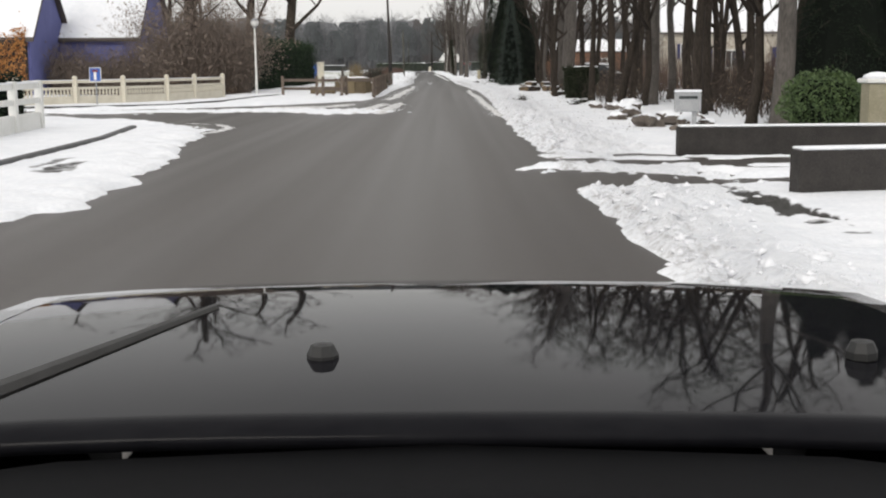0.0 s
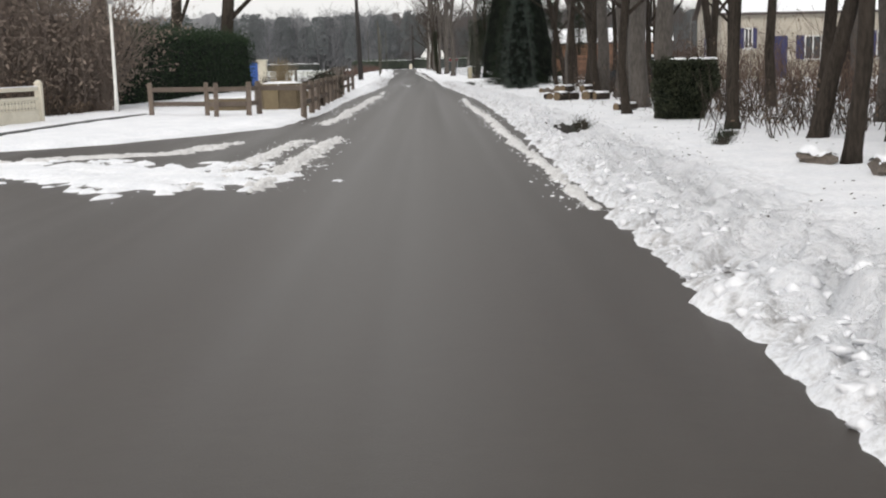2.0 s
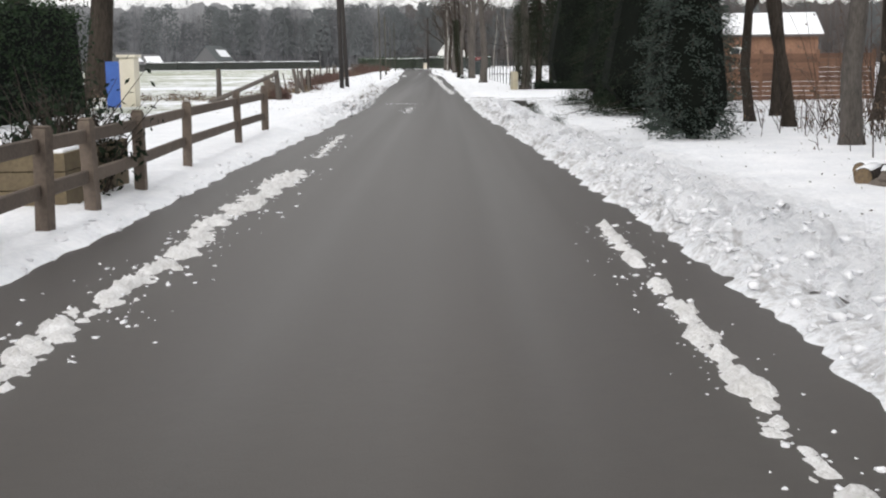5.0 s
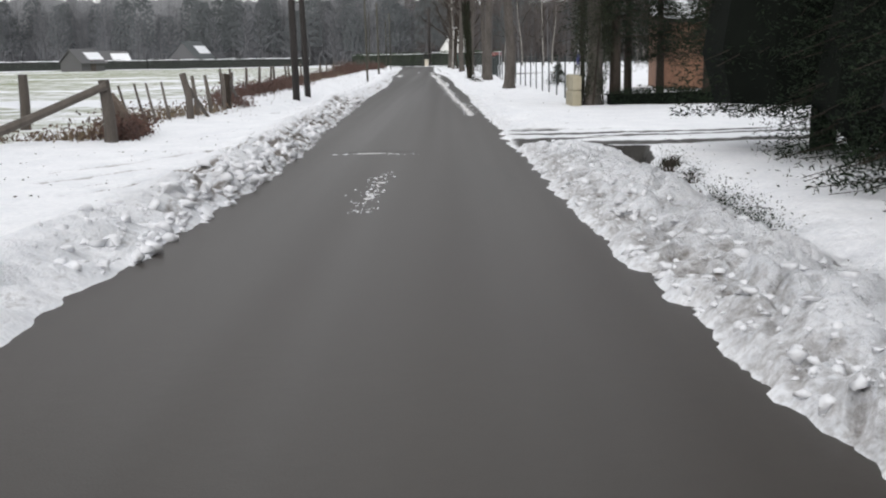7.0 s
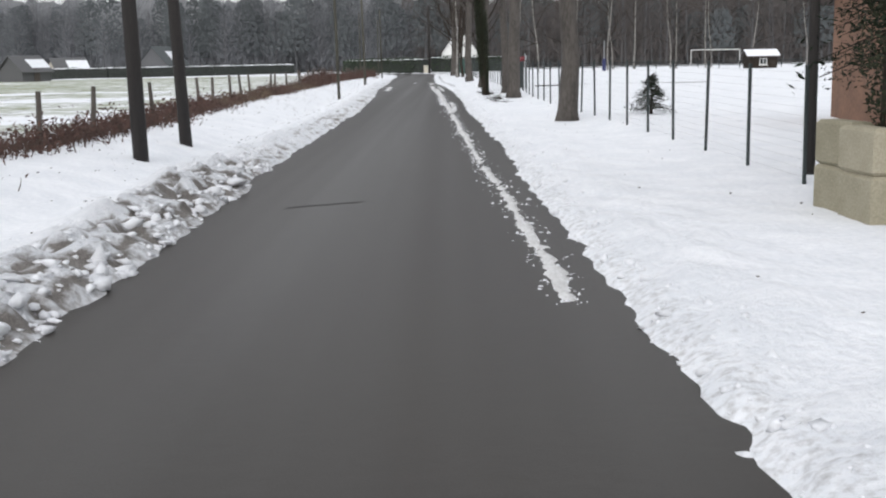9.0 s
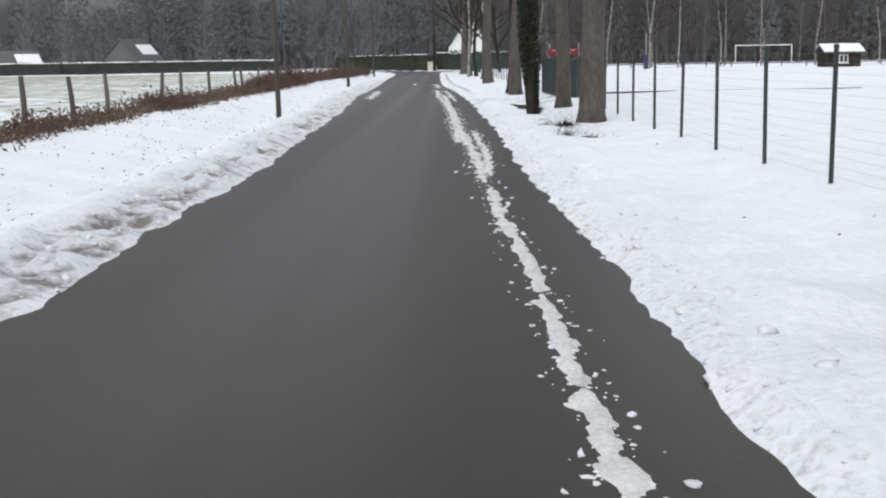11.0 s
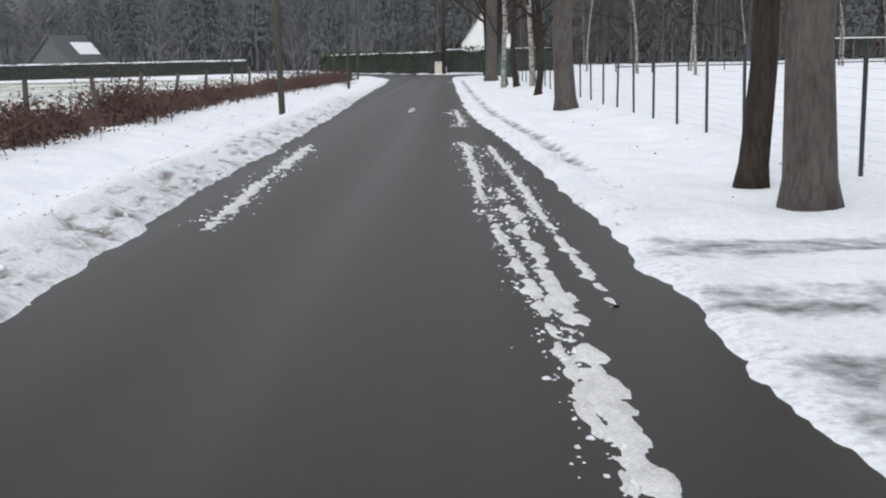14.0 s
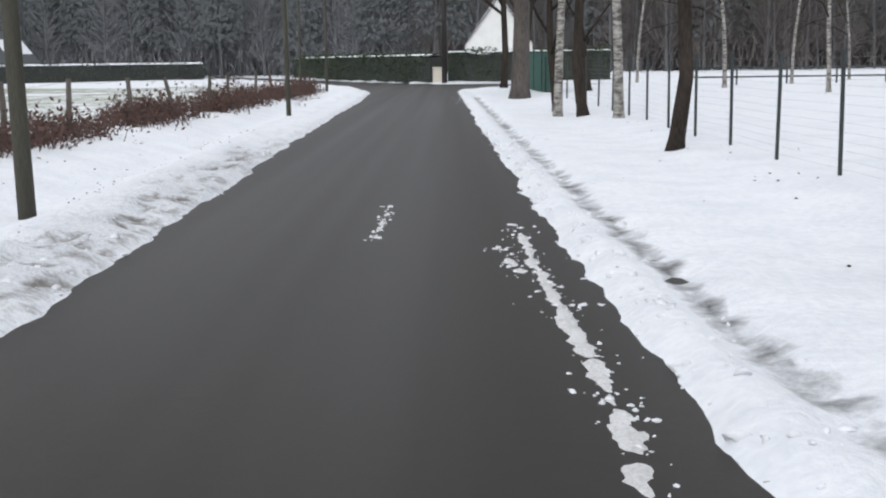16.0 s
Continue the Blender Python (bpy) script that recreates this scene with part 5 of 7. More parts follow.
def woodland():
    """Far mixed woods all round, too many trees to count."""
    rng = np.random.RandomState(31)
    trunks, grey, brown, firs = Shape(), Shape(), Shape(), Shape()
    spots = []
    for _ in range(880):
        u = rng.rand()
        if u < 0.42:
            spots.append((rng.uniform(-150, -10), 308 + rng.exponential(14) + 10 * rng.rand(), 0.3))
        elif u < 0.62:
            spots.append((rng.uniform(-22, 60), 310 + rng.exponential(12), 0.25))
        elif u < 0.92:
            x = rng.uniform(14, 130)
            spots.append((x, 304 + rng.exponential(14), 0.12))
        else:
            spots.append((rng.uniform(-160, -95), rng.uniform(40, 300), 0.2))
    for x, y, evergreen in spots:
        hh = rng.uniform(9.5, 15.0) + 0.02 * max(0, y - 300)
        lean = Vector((rng.normal() * 0.03, rng.normal() * 0.03, 1))
        base = Vector((x, y, 0))
        r = 0.1 + 0.1 * rng.rand()
        if rng.rand() < evergreen:
            trunks.tube([base, base + lean * hh * 0.9], [r, 0.04], 5, cap=False)
            n = 420
            t = rng.uniform(0.3, 1.0, n)
            rr = (0.4 + 2.1 * np.sqrt(np.clip(1 - (1.5 * t - 0.75) ** 2 * 1.6, 0, 1))) * rng.rand(n) ** 0.4
            w = rng.uniform(0, 6.283, n)
            tip = rng.uniform(0, 6.283, n)
            q = np.stack([x + np.cos(w) * rr, y + np.sin(w) * rr, hh * 0.92 * t], 1)
            a = np.stack([np.cos(tip), 0.1 * rng.normal(size=n), np.sin(tip)], 1) * 0.34
            c = np.stack([-np.sin(tip), 0.1 * rng.normal(size=n), np.cos(tip)], 1) * 0.15
            k = len(firs.v)
            firs.v.extend(map(tuple, np.stack([q - a, q + c, q + a, q - c], 1).reshape(-1, 3).tolist()))
            firs.f.extend((k + 4 * i, k + 4 * i + 1, k + 4 * i + 2, k + 4 * i + 3) for i in range(n))
            continue
        trunks.tube([base, base + lean * hh * 0.5, base + lean * hh * 0.95], [r, r * 0.7, 0.03], 5, cap=False)
        n = 300
        t = rng.uniform(0.1, 0.92, n)
        w = rng.uniform(0, 6.283, n)
        e = np.stack([np.cos(w), np.sin(w), rng.uniform(0.2, 1.4, n)], 1)
        e /= np.linalg.norm(e, axis=1)[:, None]
        sz = (hh * rng.uniform(0.08, 0.26, n) * (1.1 - 0.5 * t))[:, None]
        q = np.array(base)[None] + np.array(lean)[None] * (hh * t)[:, None] + e * sz * rng.uniform(0, 0.9, n)[:, None]
        side = np.cross(e, np.array([0.0, 1.0, 0.0]) + 0.15 * rng.normal(size=(n, 3)))
        side *= (rng.uniform(0.012, 0.04, n) / np.linalg.norm(side, axis=1))[:, None]
        tri = np.stack([q - side, q + side, q + e * sz], 1).reshape(-1, 3)
        crowns = grey if x < -6 + rng.normal() * 5 else brown
        k = len(crowns.v)
        crowns.v.extend(map(tuple, tri.tolist()))
        crowns.f.extend((k + 3 * i, k + 3 * i + 1, k + 3 * i + 2) for i in range(n))
    # low undergrowth closing the gaps between the stems
    for _ in range(16000):
        x, y, _e = spots[rng.randint(len(spots))]
        q = Vector((x + rng.normal() * 3, y + rng.normal() * 2, abs(rng.normal()) * 2.0))
        e = Vector((rng.normal() * 0.5, rng.normal() * 0.5, 1)).normalized()
        side = e.cross(Vector((0, 1, 0))).normalized() * 0.06
        (grey if x < -6 else brown).add((q - side, q + side, q + e * rng.uniform(0.8, 2.2)), ((0, 1, 2),))
    # the deep wood behind, as one uneven mass
    deep = Shape()
    line = [(-175, 20), (-172, 150), (-168, 300), (-150, 319), (-80, 323), (0, 325), (80, 322), (150, 316), (165, 250), (170, 60)]
    pts = []
    for (ax, ay), (bx, by) in zip(line, line[1:]):
        n = int(math.hypot(bx - ax, by - ay) / 0.7)
        pts += [(ax + (bx - ax) * k / n, ay + (by - ay) * k / n) for k in range(n)]
    for i, (px, py) in enumerate(pts):
        top = 12.2 + 2.4 * noise.noise(Vector((i * 0.03, 1.7, 0))) + 1.6 * noise.noise(Vector((i * 0.17, 4.1, 0))) + 1.0 * rng.rand()
        out = noise.noise(Vector((i * 0.21, 9.0, 0))) * 1.2
        deep.v.extend([(px, py + out, -0.2), (px, py + out * 0.5, top * 0.6), (px, py + 0.4 + out, top)])
    split = next(i for i, (px, py) in enumerate(pts) if px > -8)
    side = Shape()
    side.v.extend(deep.v)
    deep.f.extend((3 * i + j, 3 * i + 3 + j, 3 * i + 4 + j, 3 * i + 1 + j) for i in range(split) for j in range(2))
    side.f.extend((3 * i + j, 3 * i + 3 + j, 3 * i + 4 + j, 3 * i + 1 + j) for i in range(split, len(pts) - 1) for j in range(2))
    # no haze in the air; the backdrop's own colour holds it
    tagged(part("backdrop", deep, HAZY_WOOD), "hazy blue-grey mass of distant winter woods", "woods", kind="structure")
    tagged(part("backdrop", side, HAZY_WOOD_BROWN), "hazy brown mass of distant winter woods", "woods", kind="structure")
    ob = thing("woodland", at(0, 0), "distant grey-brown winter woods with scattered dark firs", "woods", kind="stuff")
    part("trunks", trunks, HAZY_GREY, ob)
    part("twigs", grey, HAZY_TWIG, ob)
    part("twigs", brown, HAZY_TWIG_BROWN, ob)
    part("firs", firs, HAZY_DARK, ob)


def ivy(x, y, r, high, lean, label):
    rng = np.random.RandomState(int(x * 37 + y))
    s = Shape()
    pts = []
    for _ in range(13000):
        z = high * rng.rand() ** 0.8
        w = rng.uniform(0, 6.283)
        if noise.noise(Vector((math.cos(w) * 1.2 + x, math.sin(w) * 1.2, z * 0.9))) < -0.42:
            continue
        rr = r * (0.75 + 0.85 * min(1.0, z / 1.5)) * rng.uniform(0.6, 1.15)
        pts.append((math.cos(w) * rr + lean * z, math.sin(w) * rr, z))
    leaves(s, rng, pts, 0.03)
    ob = thing("ivy", at(x, y, ground_z(x, y)), label, "ivy")
    part("foliage", s, LEAF_IVY, ob)
    for k in range(3):
        w = k * 2.1 + 0.4
        part("stem", Shape().tube([(math.cos(w + z * 0.25) * r * (1.08 - 0.12 * z / high) + lean * z, math.sin(w + z * 0.25) * r * (1.08 - 0.12 * z / high), z) for z in np.linspace(0, high * 0.9, 9)], list(np.linspace(0.03, 0.012, 9)), 5), BARK, ob)


def ivy_stump(x, y, r, high):
    """Shaggy ivy grown over a sawn-off stump, wider above than at its foot."""
    rng = np.random.RandomState(77)
    ob = thing("ivy_stump", at(x, y, ground_z(x, y) - 0.03), "dark ivy-covered stump capped with a little snow", "ivy")

    def reach(w, z):
        lobe = noise.noise(Vector((math.cos(w) * 1.3, math.sin(w) * 1.3, z * 1.6)))
        return r * (0.7 + 0.32 * min(1.0, z / 0.7) + 0.26 * lobe)

    core, skin, cap = Shape(), Shape(), Shape()
    rows, n = np.linspace(0, high * 0.93, 8), 18
    core.v = [(0.85 * reach(6.283 * k / n, z) * math.cos(6.283 * k / n), 0.85 * reach(6.283 * k / n, z) * math.sin(6.283 * k / n), z) for z in rows for k in range(n)]
    core.f = [(j * n + k, j * n + (k + 1) % n, (j + 1) * n + (k + 1) % n, (j + 1) * n + k) for j in range(7) for k in range(n)] + [tuple(7 * n + k for k in range(n))]
    pts = []
    for _ in range(15000):
        w = rng.uniform(0, 6.283)
        if rng.rand() < 0.75:
            z = high * rng.rand() ** 0.9
            q = reach(w, z) * rng.uniform(0.82, 1.08)
        else:
            q = reach(w, high) * math.sqrt(rng.rand())
            z = high * (0.95 + 0.1 * noise.noise(Vector((q * math.cos(w) * 3, q * math.sin(w) * 3, 5)))) + 0.03 * rng.normal()
        pts.append((q * math.cos(w), q * math.sin(w), max(0.03, z)))
    leaves(skin, rng, pts, 0.032)
    for _ in range(16):
        w, q = rng.uniform(0, 6.283), r * 0.85 * math.sqrt(rng.rand())
        a, rr = (q * math.cos(w), q * math.sin(w)), rng.uniform(0.08, 0.2)
        cap.lathe(((rr, 0), (rr * 0.7, 0.035), (0.01, 0.05)), 9, pose(a[0], a[1], high * 1.0))
    part("core", core, SHADE_CORE, ob)
    part("foliage", skin, LEAF_IVY, ob)
    part("snow_cap", cap, SNOW, ob, "patches of snow lying on top", smooth=True)


# ---- the junction and the corner with planters ----
kerb_line([(-6.05, 12), (-6.1, 20.1), (-6.35, 26.5), (-6.9, 31.0)], "dark stone kerb edging the snowy pavement")
kerb_line([(-40, 46.9), (-13.6, 45.4), (-10.0, 47.2), (-8.6, 52.0), (-8.2, 58.0), (-7.6, 61.5)], "dark kerb round the snowy corner pavement")
white_rail_fence()
balustrade_fence([(-17.6, 46.6), (-15.9, 47.6), (-14.2, 49.6), (-12.7, 51.3), (-11.4, 53.6), (-10.7, 56.0), (-10.0, 59.2)], "cream cast concrete garden fence with small balusters")
no_through_sign(-13.15, 49.0)
street_lamp(-9.1, 63.9)
gable_house("house", -21.55, 72.0, 0, 10.2, 8.0, 3.3, 7.6, BLUE_WALL, "violet-blue rendered house with a snow-covered roof")
gable_house("house", -24.95, 66.2, 0, 8.4, 6.0, 3.25, 6.8, BLUE_WALL, "blue house wing with a snowy roof and orange creeper", (("front", 1.4, 1.5, 1.0, 1.15, "window"), ("front", -1.6, 1.5, 1.0, 1.15, "window")))
hedge("creeper", ((-22.5, 63.05), (-20.9, 63.05)), 3.0, 0.5, LEAF_ORANGE, CORE_BROWN, "orange creeper climbing the house corner", "creeper", per=1800, size=0.09, ragged=0.3, seed=4)
hedge("conifer_hedge", ((-11.9, 70.5), (-10.5, 97.0)), 3.15, 2.0, LEAF_HEDGE, SHADE_CORE, "tall dark green conifer hedge", per=1100, size=0.06, ragged=0.12, seed=5)
thicket("scrub", ((-14.6, 65.2), (-12.2, 66.2), (-10.2, 67.0)), 6.6, 2.0, TWIG_PALE, LEAF_PALE, "tall dense brown shrubs with withered leaves beside the hedge", per=520, seed=6, leaf=0.075, share=1.5, even=True)
thicket("scrub", ((-20.6, 66.0), (-15.0, 66.2)), 2.9, 1.2, TWIG_PALE, LEAF_PALE, "brown shrubs along the house front", per=330, seed=66, leaf=0.06, share=1.4, even=True)
thicket("scrub", ((-12.6, 60.0), (-10.5, 66.0)), 1.3, 1.2, TWIG, LEAF_BEECH, "brown leafless winter shrubs beside the fence", per=90, seed=7)
hedge("clipped_bush", ((-13.2, 33.0), (-10.9, 34.4)), 1.35, 0.9, LEAF_DARK, SHADE_CORE, "dark clipped shrub behind the white fence", "bush", per=600, size=0.06, seed=8)
rail_fence()
thicket("shrub", ((-3.85, 75.6), (-3.35, 76.4)), 1.25, 0.5, TWIG, LEAF_DARK, "dark evergreen shrub growing in a wooden planter", per=260, seed=71, share=1.6)
planter(-3.85, 64.6, 1.35, 1.35, 0.85, 20, "large yellowish round wooden tub with dry grass", 8, "grass")
planter(-3.35, 66.6, 1.1, 1.5, 0.55, 3, "low wooden planter box filled with snow", 4, "stems")
planter(-4.9, 68.6, 0.9, 0.9, 0.6, 10, "small wooden planter with bare stems", 4, "stems")
planter(-3.6, 71.8, 0.9, 1.3, 0.62, -3, "wooden planter box under snow", 4)
planter(-3.6, 76.0, 0.9, 2.4, 0.6, 0, "long wooden planter box under snow", 4, "stems")
planter(-5.6, 64.2, 1.3, 0.8, 0.4, 0, "low plank trough filled with snow", 4)


def field_gate():
    """White rail gate with cream pillar and blue board at the field's corner."""
    ob = thing("gate_post", at(-10.1, 101.8, 0.05, -4), "cream gate pillar with a blue board beside the hedge", "pillar")
    part("pillar", Shape().box(0.15, -0.25, 0, 0.65, 0.25, 1.72, bev=0.02), CREAM, ob)
    part("pillar_cap", Shape().box(0.08, -0.32, 1.72, 0.72, 0.32, 1.82, bev=0.02), CREAM, ob)
    part("blue_board", Shape().box(-0.4, -0.05, 0.05, 0.13, 0.05, 1.6, bev=0.01), BLUE_PANEL, ob)
    g = thing("paddock_fence", at(0, 0), "two weathered posts at the corner of the snowy meadow", "fence")
    for x, y, hh, tip in ((-8.8, 112.4, 1.25, 1.0), (-13.6, 107.6, 1.2, 3.0)):
        part("post", Shape().tube([(0, 0, -0.15), (0.02, 0, 0.6), (0, 0, hh)], [0.12, 0.11, 0.1], 8), WOOD_OLD, g, m=pose(x, y, 0.08, tip, tip, 0))
    b = thing("broken_gate", at(-5.62, 107.9, 0.06), "weathered timber strainer post with a fallen slanting rail", "gate")
    part("post", Shape().tube([(0.03, 0, -0.15), (0.0, 0, 0.6), (-0.06, 0, 1.2)], [0.13, 0.115, 0.1], 8), WOOD_OLD, b)
    part("leaning_board", Shape().box(-0.16, -0.03, -0.1, 0.16, 0.03, 0.95, bev=0.01), WOOD_RAIL, b, m=pose(-0.42, 3.3, 0.02, 0, -36, 0))
    part("leaning_board", Shape().box(-0.1, -0.03, -0.1, 0.1, 0.03, 0.8, bev=0.01), WOOD_RAIL, b, m=pose(-0.3, 2.6, 0.02, 0, -30, 8))
    part("slanting_rail", Shape().tube([(-2.5, -1.0, 0.0), (-1.2, -0.5, 0.56), (0.02, -0.12, 1.1)], [0.095, 0.085, 0.075], 7), WOOD_OLD, b)
    c = thing("strainer_post", at(-5.91, 115.9, 0.06), "stout weathered strainer post with a slanting timber brace", "post")
    part("post", Shape().tube([(0.02, 0, -0.15), (0.0, 0, 0.6), (-0.14, 0, 1.2)], [0.1, 0.095, 0.085], 8), WOOD_OLD, c)
    part("brace", Shape().tube([(-0.08, 0.08, 0.95), (0.24, 1.15, 0.02)], [0.055, 0.05], 6), WOOD_OLD, c)
    st = thing("tree_stump", at(-6.0, 121.3, 0.0), "old weathered stump with a fallen rail beside the field", "stump")
    part("fallen_rail", Shape().tube([(0.1, 0.1, 1.05), (-0.35, 3.0, 0.62), (-0.75, 6.2, 0.15)], [0.075, 0.065, 0.055], 7), WOOD_OLD, st)
    part("stump", Shape().lathe(((0.18, -0.05), (0.14, 0.3), (0.125, 0.9), (0.13, 1.1), (0.1, 1.16), (0.03, 1.18)), 11), BARK, st, smooth=True)


field_gate()
utility_pole(-5.16, 131.0, 9.5, 0.14, WOOD_POLE, "dark tarred wooden utility pole in the snow", -1.2)
utility_pole(-5.15, 134.6, 9.5, 0.13, WOOD_POLE, "dark tarred wooden utility pole beside its twin", -2.2, fitting=False)
utility_pole(-4.75, 165.2, 6.5, 0.072, POLE_OLD, "weathered greenish timber pole in the verge", -1.0, fitting=False)
utility_pole(-6.12, 202.3, 7.0, 0.1, POLE_OLD, "dark wooden pole in the snowy verge", -1.0, fitting=False)
utility_pole(-5.8, 220.6, 6.5, 0.065, POLE_OLD, "thin weathered pole in the snow", -0.8, fitting=False)
utility_pole(-7.7, 247.5, 6.5, 0.07, POLE_OLD, "slim grey-brown wooden pole", 0, fitting=False)
utility_pole(-10.9, 262.0, 8.0, 0.08, POLE_OLD, "slim grey-brown wooden pole", 0, fitting=False)
utility_pole(-2.0, 267.3, 9.0, 0.19, WOOD_POLE, "thick dark utility pole at the end junction", 0)
utility_pole(5.05, 125.2, 8.5, 0.07, WOOD_POLE, "dark utility pole beside the concrete blocks", 0)
field_fence()
for k, (pts, high, per, share) in enumerate((
    (((-6.0, 122.0), (-7.2, 128.0)), 0.3, 45, 0.8), (((-7.25, 129.0), (-7.1, 137.0), (-7.6, 149.0)), 0.5, 75, 1.2), (((-7.6, 149.0), (-8.05, 161.0)), 0.3, 40, 0.9), (((-7.95, 163.5), (-8.05, 167.5)), 0.5, 80, 1.2), (((-8.1, 168.0), (-8.35, 183.0)), 0.3, 45, 1.0), (((-8.4, 183.5), (-8.5, 188.5)), 0.95, 150, 1.6),
    (((-8.5, 188.5), (-8.85, 204.0)), 0.68, 135, 1.6), (((-8.85, 204.5), (-8.7, 221.0)), 0.6, 85, 1.4), (((-8.6, 223.0), (-8.4, 247.0)), 0.62, 70, 1.4))):
    thicket("bramble_hedge", pts, high, 0.9, TWIG_RED, LEAF_BROWN, "reddish-brown bramble clump along the field fence", per=per, seed=12 + k, share=share)
for k, (pts, high, per) in enumerate(((((-7.7, 149.0), (-8.0, 166.0), (-8.3, 183.0)), 0.3, 80), (((-6.2, 108.6), (-6.9, 115.5), (-6.0, 120)), 0.4, 60), (((-13.5, 108.8), (-9.3, 109.2), (-6.0, 108.4)), 0.34, 90))):
    thicket("weeds", pts, high, 0.7, STRAW, LEAF_BEECH, "dry brown weeds under the field fence", per=per * 0.6, seed=15 + k)
for k, (pts, high) in enumerate(((((3.75, 103.2), (3.95, 104.2)), 0.16), (((3.75, 101.7), (3.9, 102.6)), 0.12), (((3.5, 97.0), (3.7, 100.4)), 0.09), (((3.6, 91.4), (3.95, 94.0)), 0.11), (((4.0, 49.8), (4.2, 51.2)), 0.16), (((2.25, 156.3), (2.5, 156.9)), 0.17), (((1.95, 156.8), (2.05, 157.2)), 0.1), (((2.1, 153.6), (2.2, 154.4)), 0.12), (((2.45, 153.2), (2.6, 153.5)), 0.1), (((2.05, 162.2), (2.3, 162.8)), 0.15), (((2.05, 164.2), (2.5, 164.5)), 0.16), (((5.6, 45.0), (6.4, 47.5)), 0.12))):
    thicket("weeds", pts, high, 0.16, TWIG, LEAF_DARK, "dark dead weeds poking through the snow of the ditch", per=230, seed=90 + k, leaf=0.014, share=0.8)
thicket("dead_bracken", ((-5.6, 108.2), (-5.95, 111.0)), 0.36, 0.3, TWIG_RED, LEAF_BROWN, "heap of dead brown bracken under the leaning boards", per=110, seed=19, share=2.0)

# ---- right side: entrance, wood and houses ----
low_wall(4.95, 22.35, 1, 3.9, 0.5, "low dark stone wall with a strip of snow")
low_wall(4.95, 15.5, 10, 4.6, 0.6, "low dark stone wall beside the driveway")
gate_pillar(8.75, 23.3)
bush(8.3, 24.8, 0.95, 1.4, LEAF_BRIGHT, "rounded bright green evergreen bush", 9000, 0.036)
letter_box(6.25, 27.8)
for k, (x, y, s) in enumerate(((6.4, 39.8, 0.3), (6.3, 36.2, 0.42), (6.0, 34.6, 0.3), (5.85, 30.4, 0.36), (6.35, 31.2, 0.4), (6.45, 28.7, 0.34), (6.9, 29.0, 0.3), (5.5, 33.0, 0.22), (7.2, 31.8, 0.35), (6.2, 76.0, 0.3), (6.0, 41.6, 0.2))):
    rock(x, y, s * 1.05, 40 + k)
for x, y, z, r, ln, turn in ((5.6, 67.3, 0, 0.2, 0.5, 38), (6.02, 67.7, 0, 0.19, 0.5, 33), (5.82, 67.5, 0.33, 0.16, 0.48, 40), (5.66, 68.0, 0.32, 0.16, 0.46, 44), (6.6, 67.6, 0, 0.2, 0.6, 62), (7.0, 67.2, 0, 0.18, 0.6, 20), (6.55, 67.8, 0.33, 0.15, 0.6, 48), (5.25, 68.3, 0, 0.16, 0.4, 100), (6.35, 58.4, 0, 0.14, 0.8, 35), (5.95, 76.6, 0, 0.13, 0.8, 60), (6.3, 77.2, 0, 0.13, 0.8, 30)):
    log(x, y, z * 0.85, r * 0.86, ln * 0.9, turn)
ivy_stump(6.85, 53.3, 0.72, 1.36)
WOODS = (
    ("tall", 10.6, 40.0, 0.85), ("forked", 11.6, 44.0, 0.9), ("tall", 12.8, 47.5, 0.9), ("slim", 10.1, 44.5, 1.1), ("slim", 12.2, 36.5, 1.2),
    ("tall", 8.5, 31.0, 0.85), ("stout", 8.75, 29.3, 1.05),
    ("tall", 8.3, 35.6, 1.0), ("tall", 9.0, 37.8, 0.9), ("leaning", 9.6, 41.0, 0.9), ("tall", 7.9, 43.2, 0.85), ("stout", 8.5, 44.9, 0.85), ("forked", 8.3, 48.3, 0.9), ("stout", 6.5, 53.6, 0.95),
    ("slim", 6.4, 41.4, 0.9), ("leaning", 7.5, 46.0, 0.85), ("tall", 6.75, 48.6, 0.85), ("tall", 6.05, 56.3, 0.8), ("stout", 7.1, 60.3, 1.12), ("tall", 7.5, 64.2, 0.9), ("stout", 7.9, 68.5, 0.95),
    ("leaning", 7.3, 63.0, 0.8), ("slim", 7.6, 72.2, 1.3), ("tall", 8.2, 75.0, 0.8), ("stout", 8.1, 74.1, 1.05), ("slim", 8.0, 78.0, 1.4), ("tall", 8.5, 80.6, 0.85), ("stout", 7.7, 82.2, 0.75), ("leaning", 8.2, 87.4, 0.8),
    ("tall", 11.2, 47.0, 0.9), ("slim", 12.5, 40.0, 1.2), ("forked", 13.0, 56.0, 0.9), ("tall", 10.8, 66.0, 0.9), ("slim", 12.0, 72.0, 1.3), ("stout", 14.0, 62.0, 0.8), ("tall", 11.0, 90.0, 0.9), ("slim", 10.3, 58.0, 1.1), ("stout", 15.0, 84.0, 0.9),
    ("tall", 7.2, 70.0, 0.8), ("slim", 7.9, 69.0, 1.1), ("tall", 8.4, 66.5, 0.75), ("slim", 7.0, 75.5, 1.0), ("tall", 7.9, 89.5, 0.8), ("slim", 9.2, 92.0, 1.2), ("stout", 10.2, 50.0, 0.7), ("tall", 11.6, 79.0, 0.85), ("slim", 8.9, 40.2, 1.2), ("tall", 12.8, 51.5, 0.85), ("tall", 13.8, 76.0, 0.9),
    ("slim", 16.5, 70.0, 1.2), ("tall", 18.0, 50.0, 1.0), ("forked", 17.0, 44.0, 1.0), ("tall", 10.4, 33.0, 0.9), ("tall", 14.5, 96.0, 0.9), ("slim", 9.6, 70.5, 1.1), ("forked", 21.0, 60.0, 1.0), ("stout", 24.0, 76.0, 1.0),
)
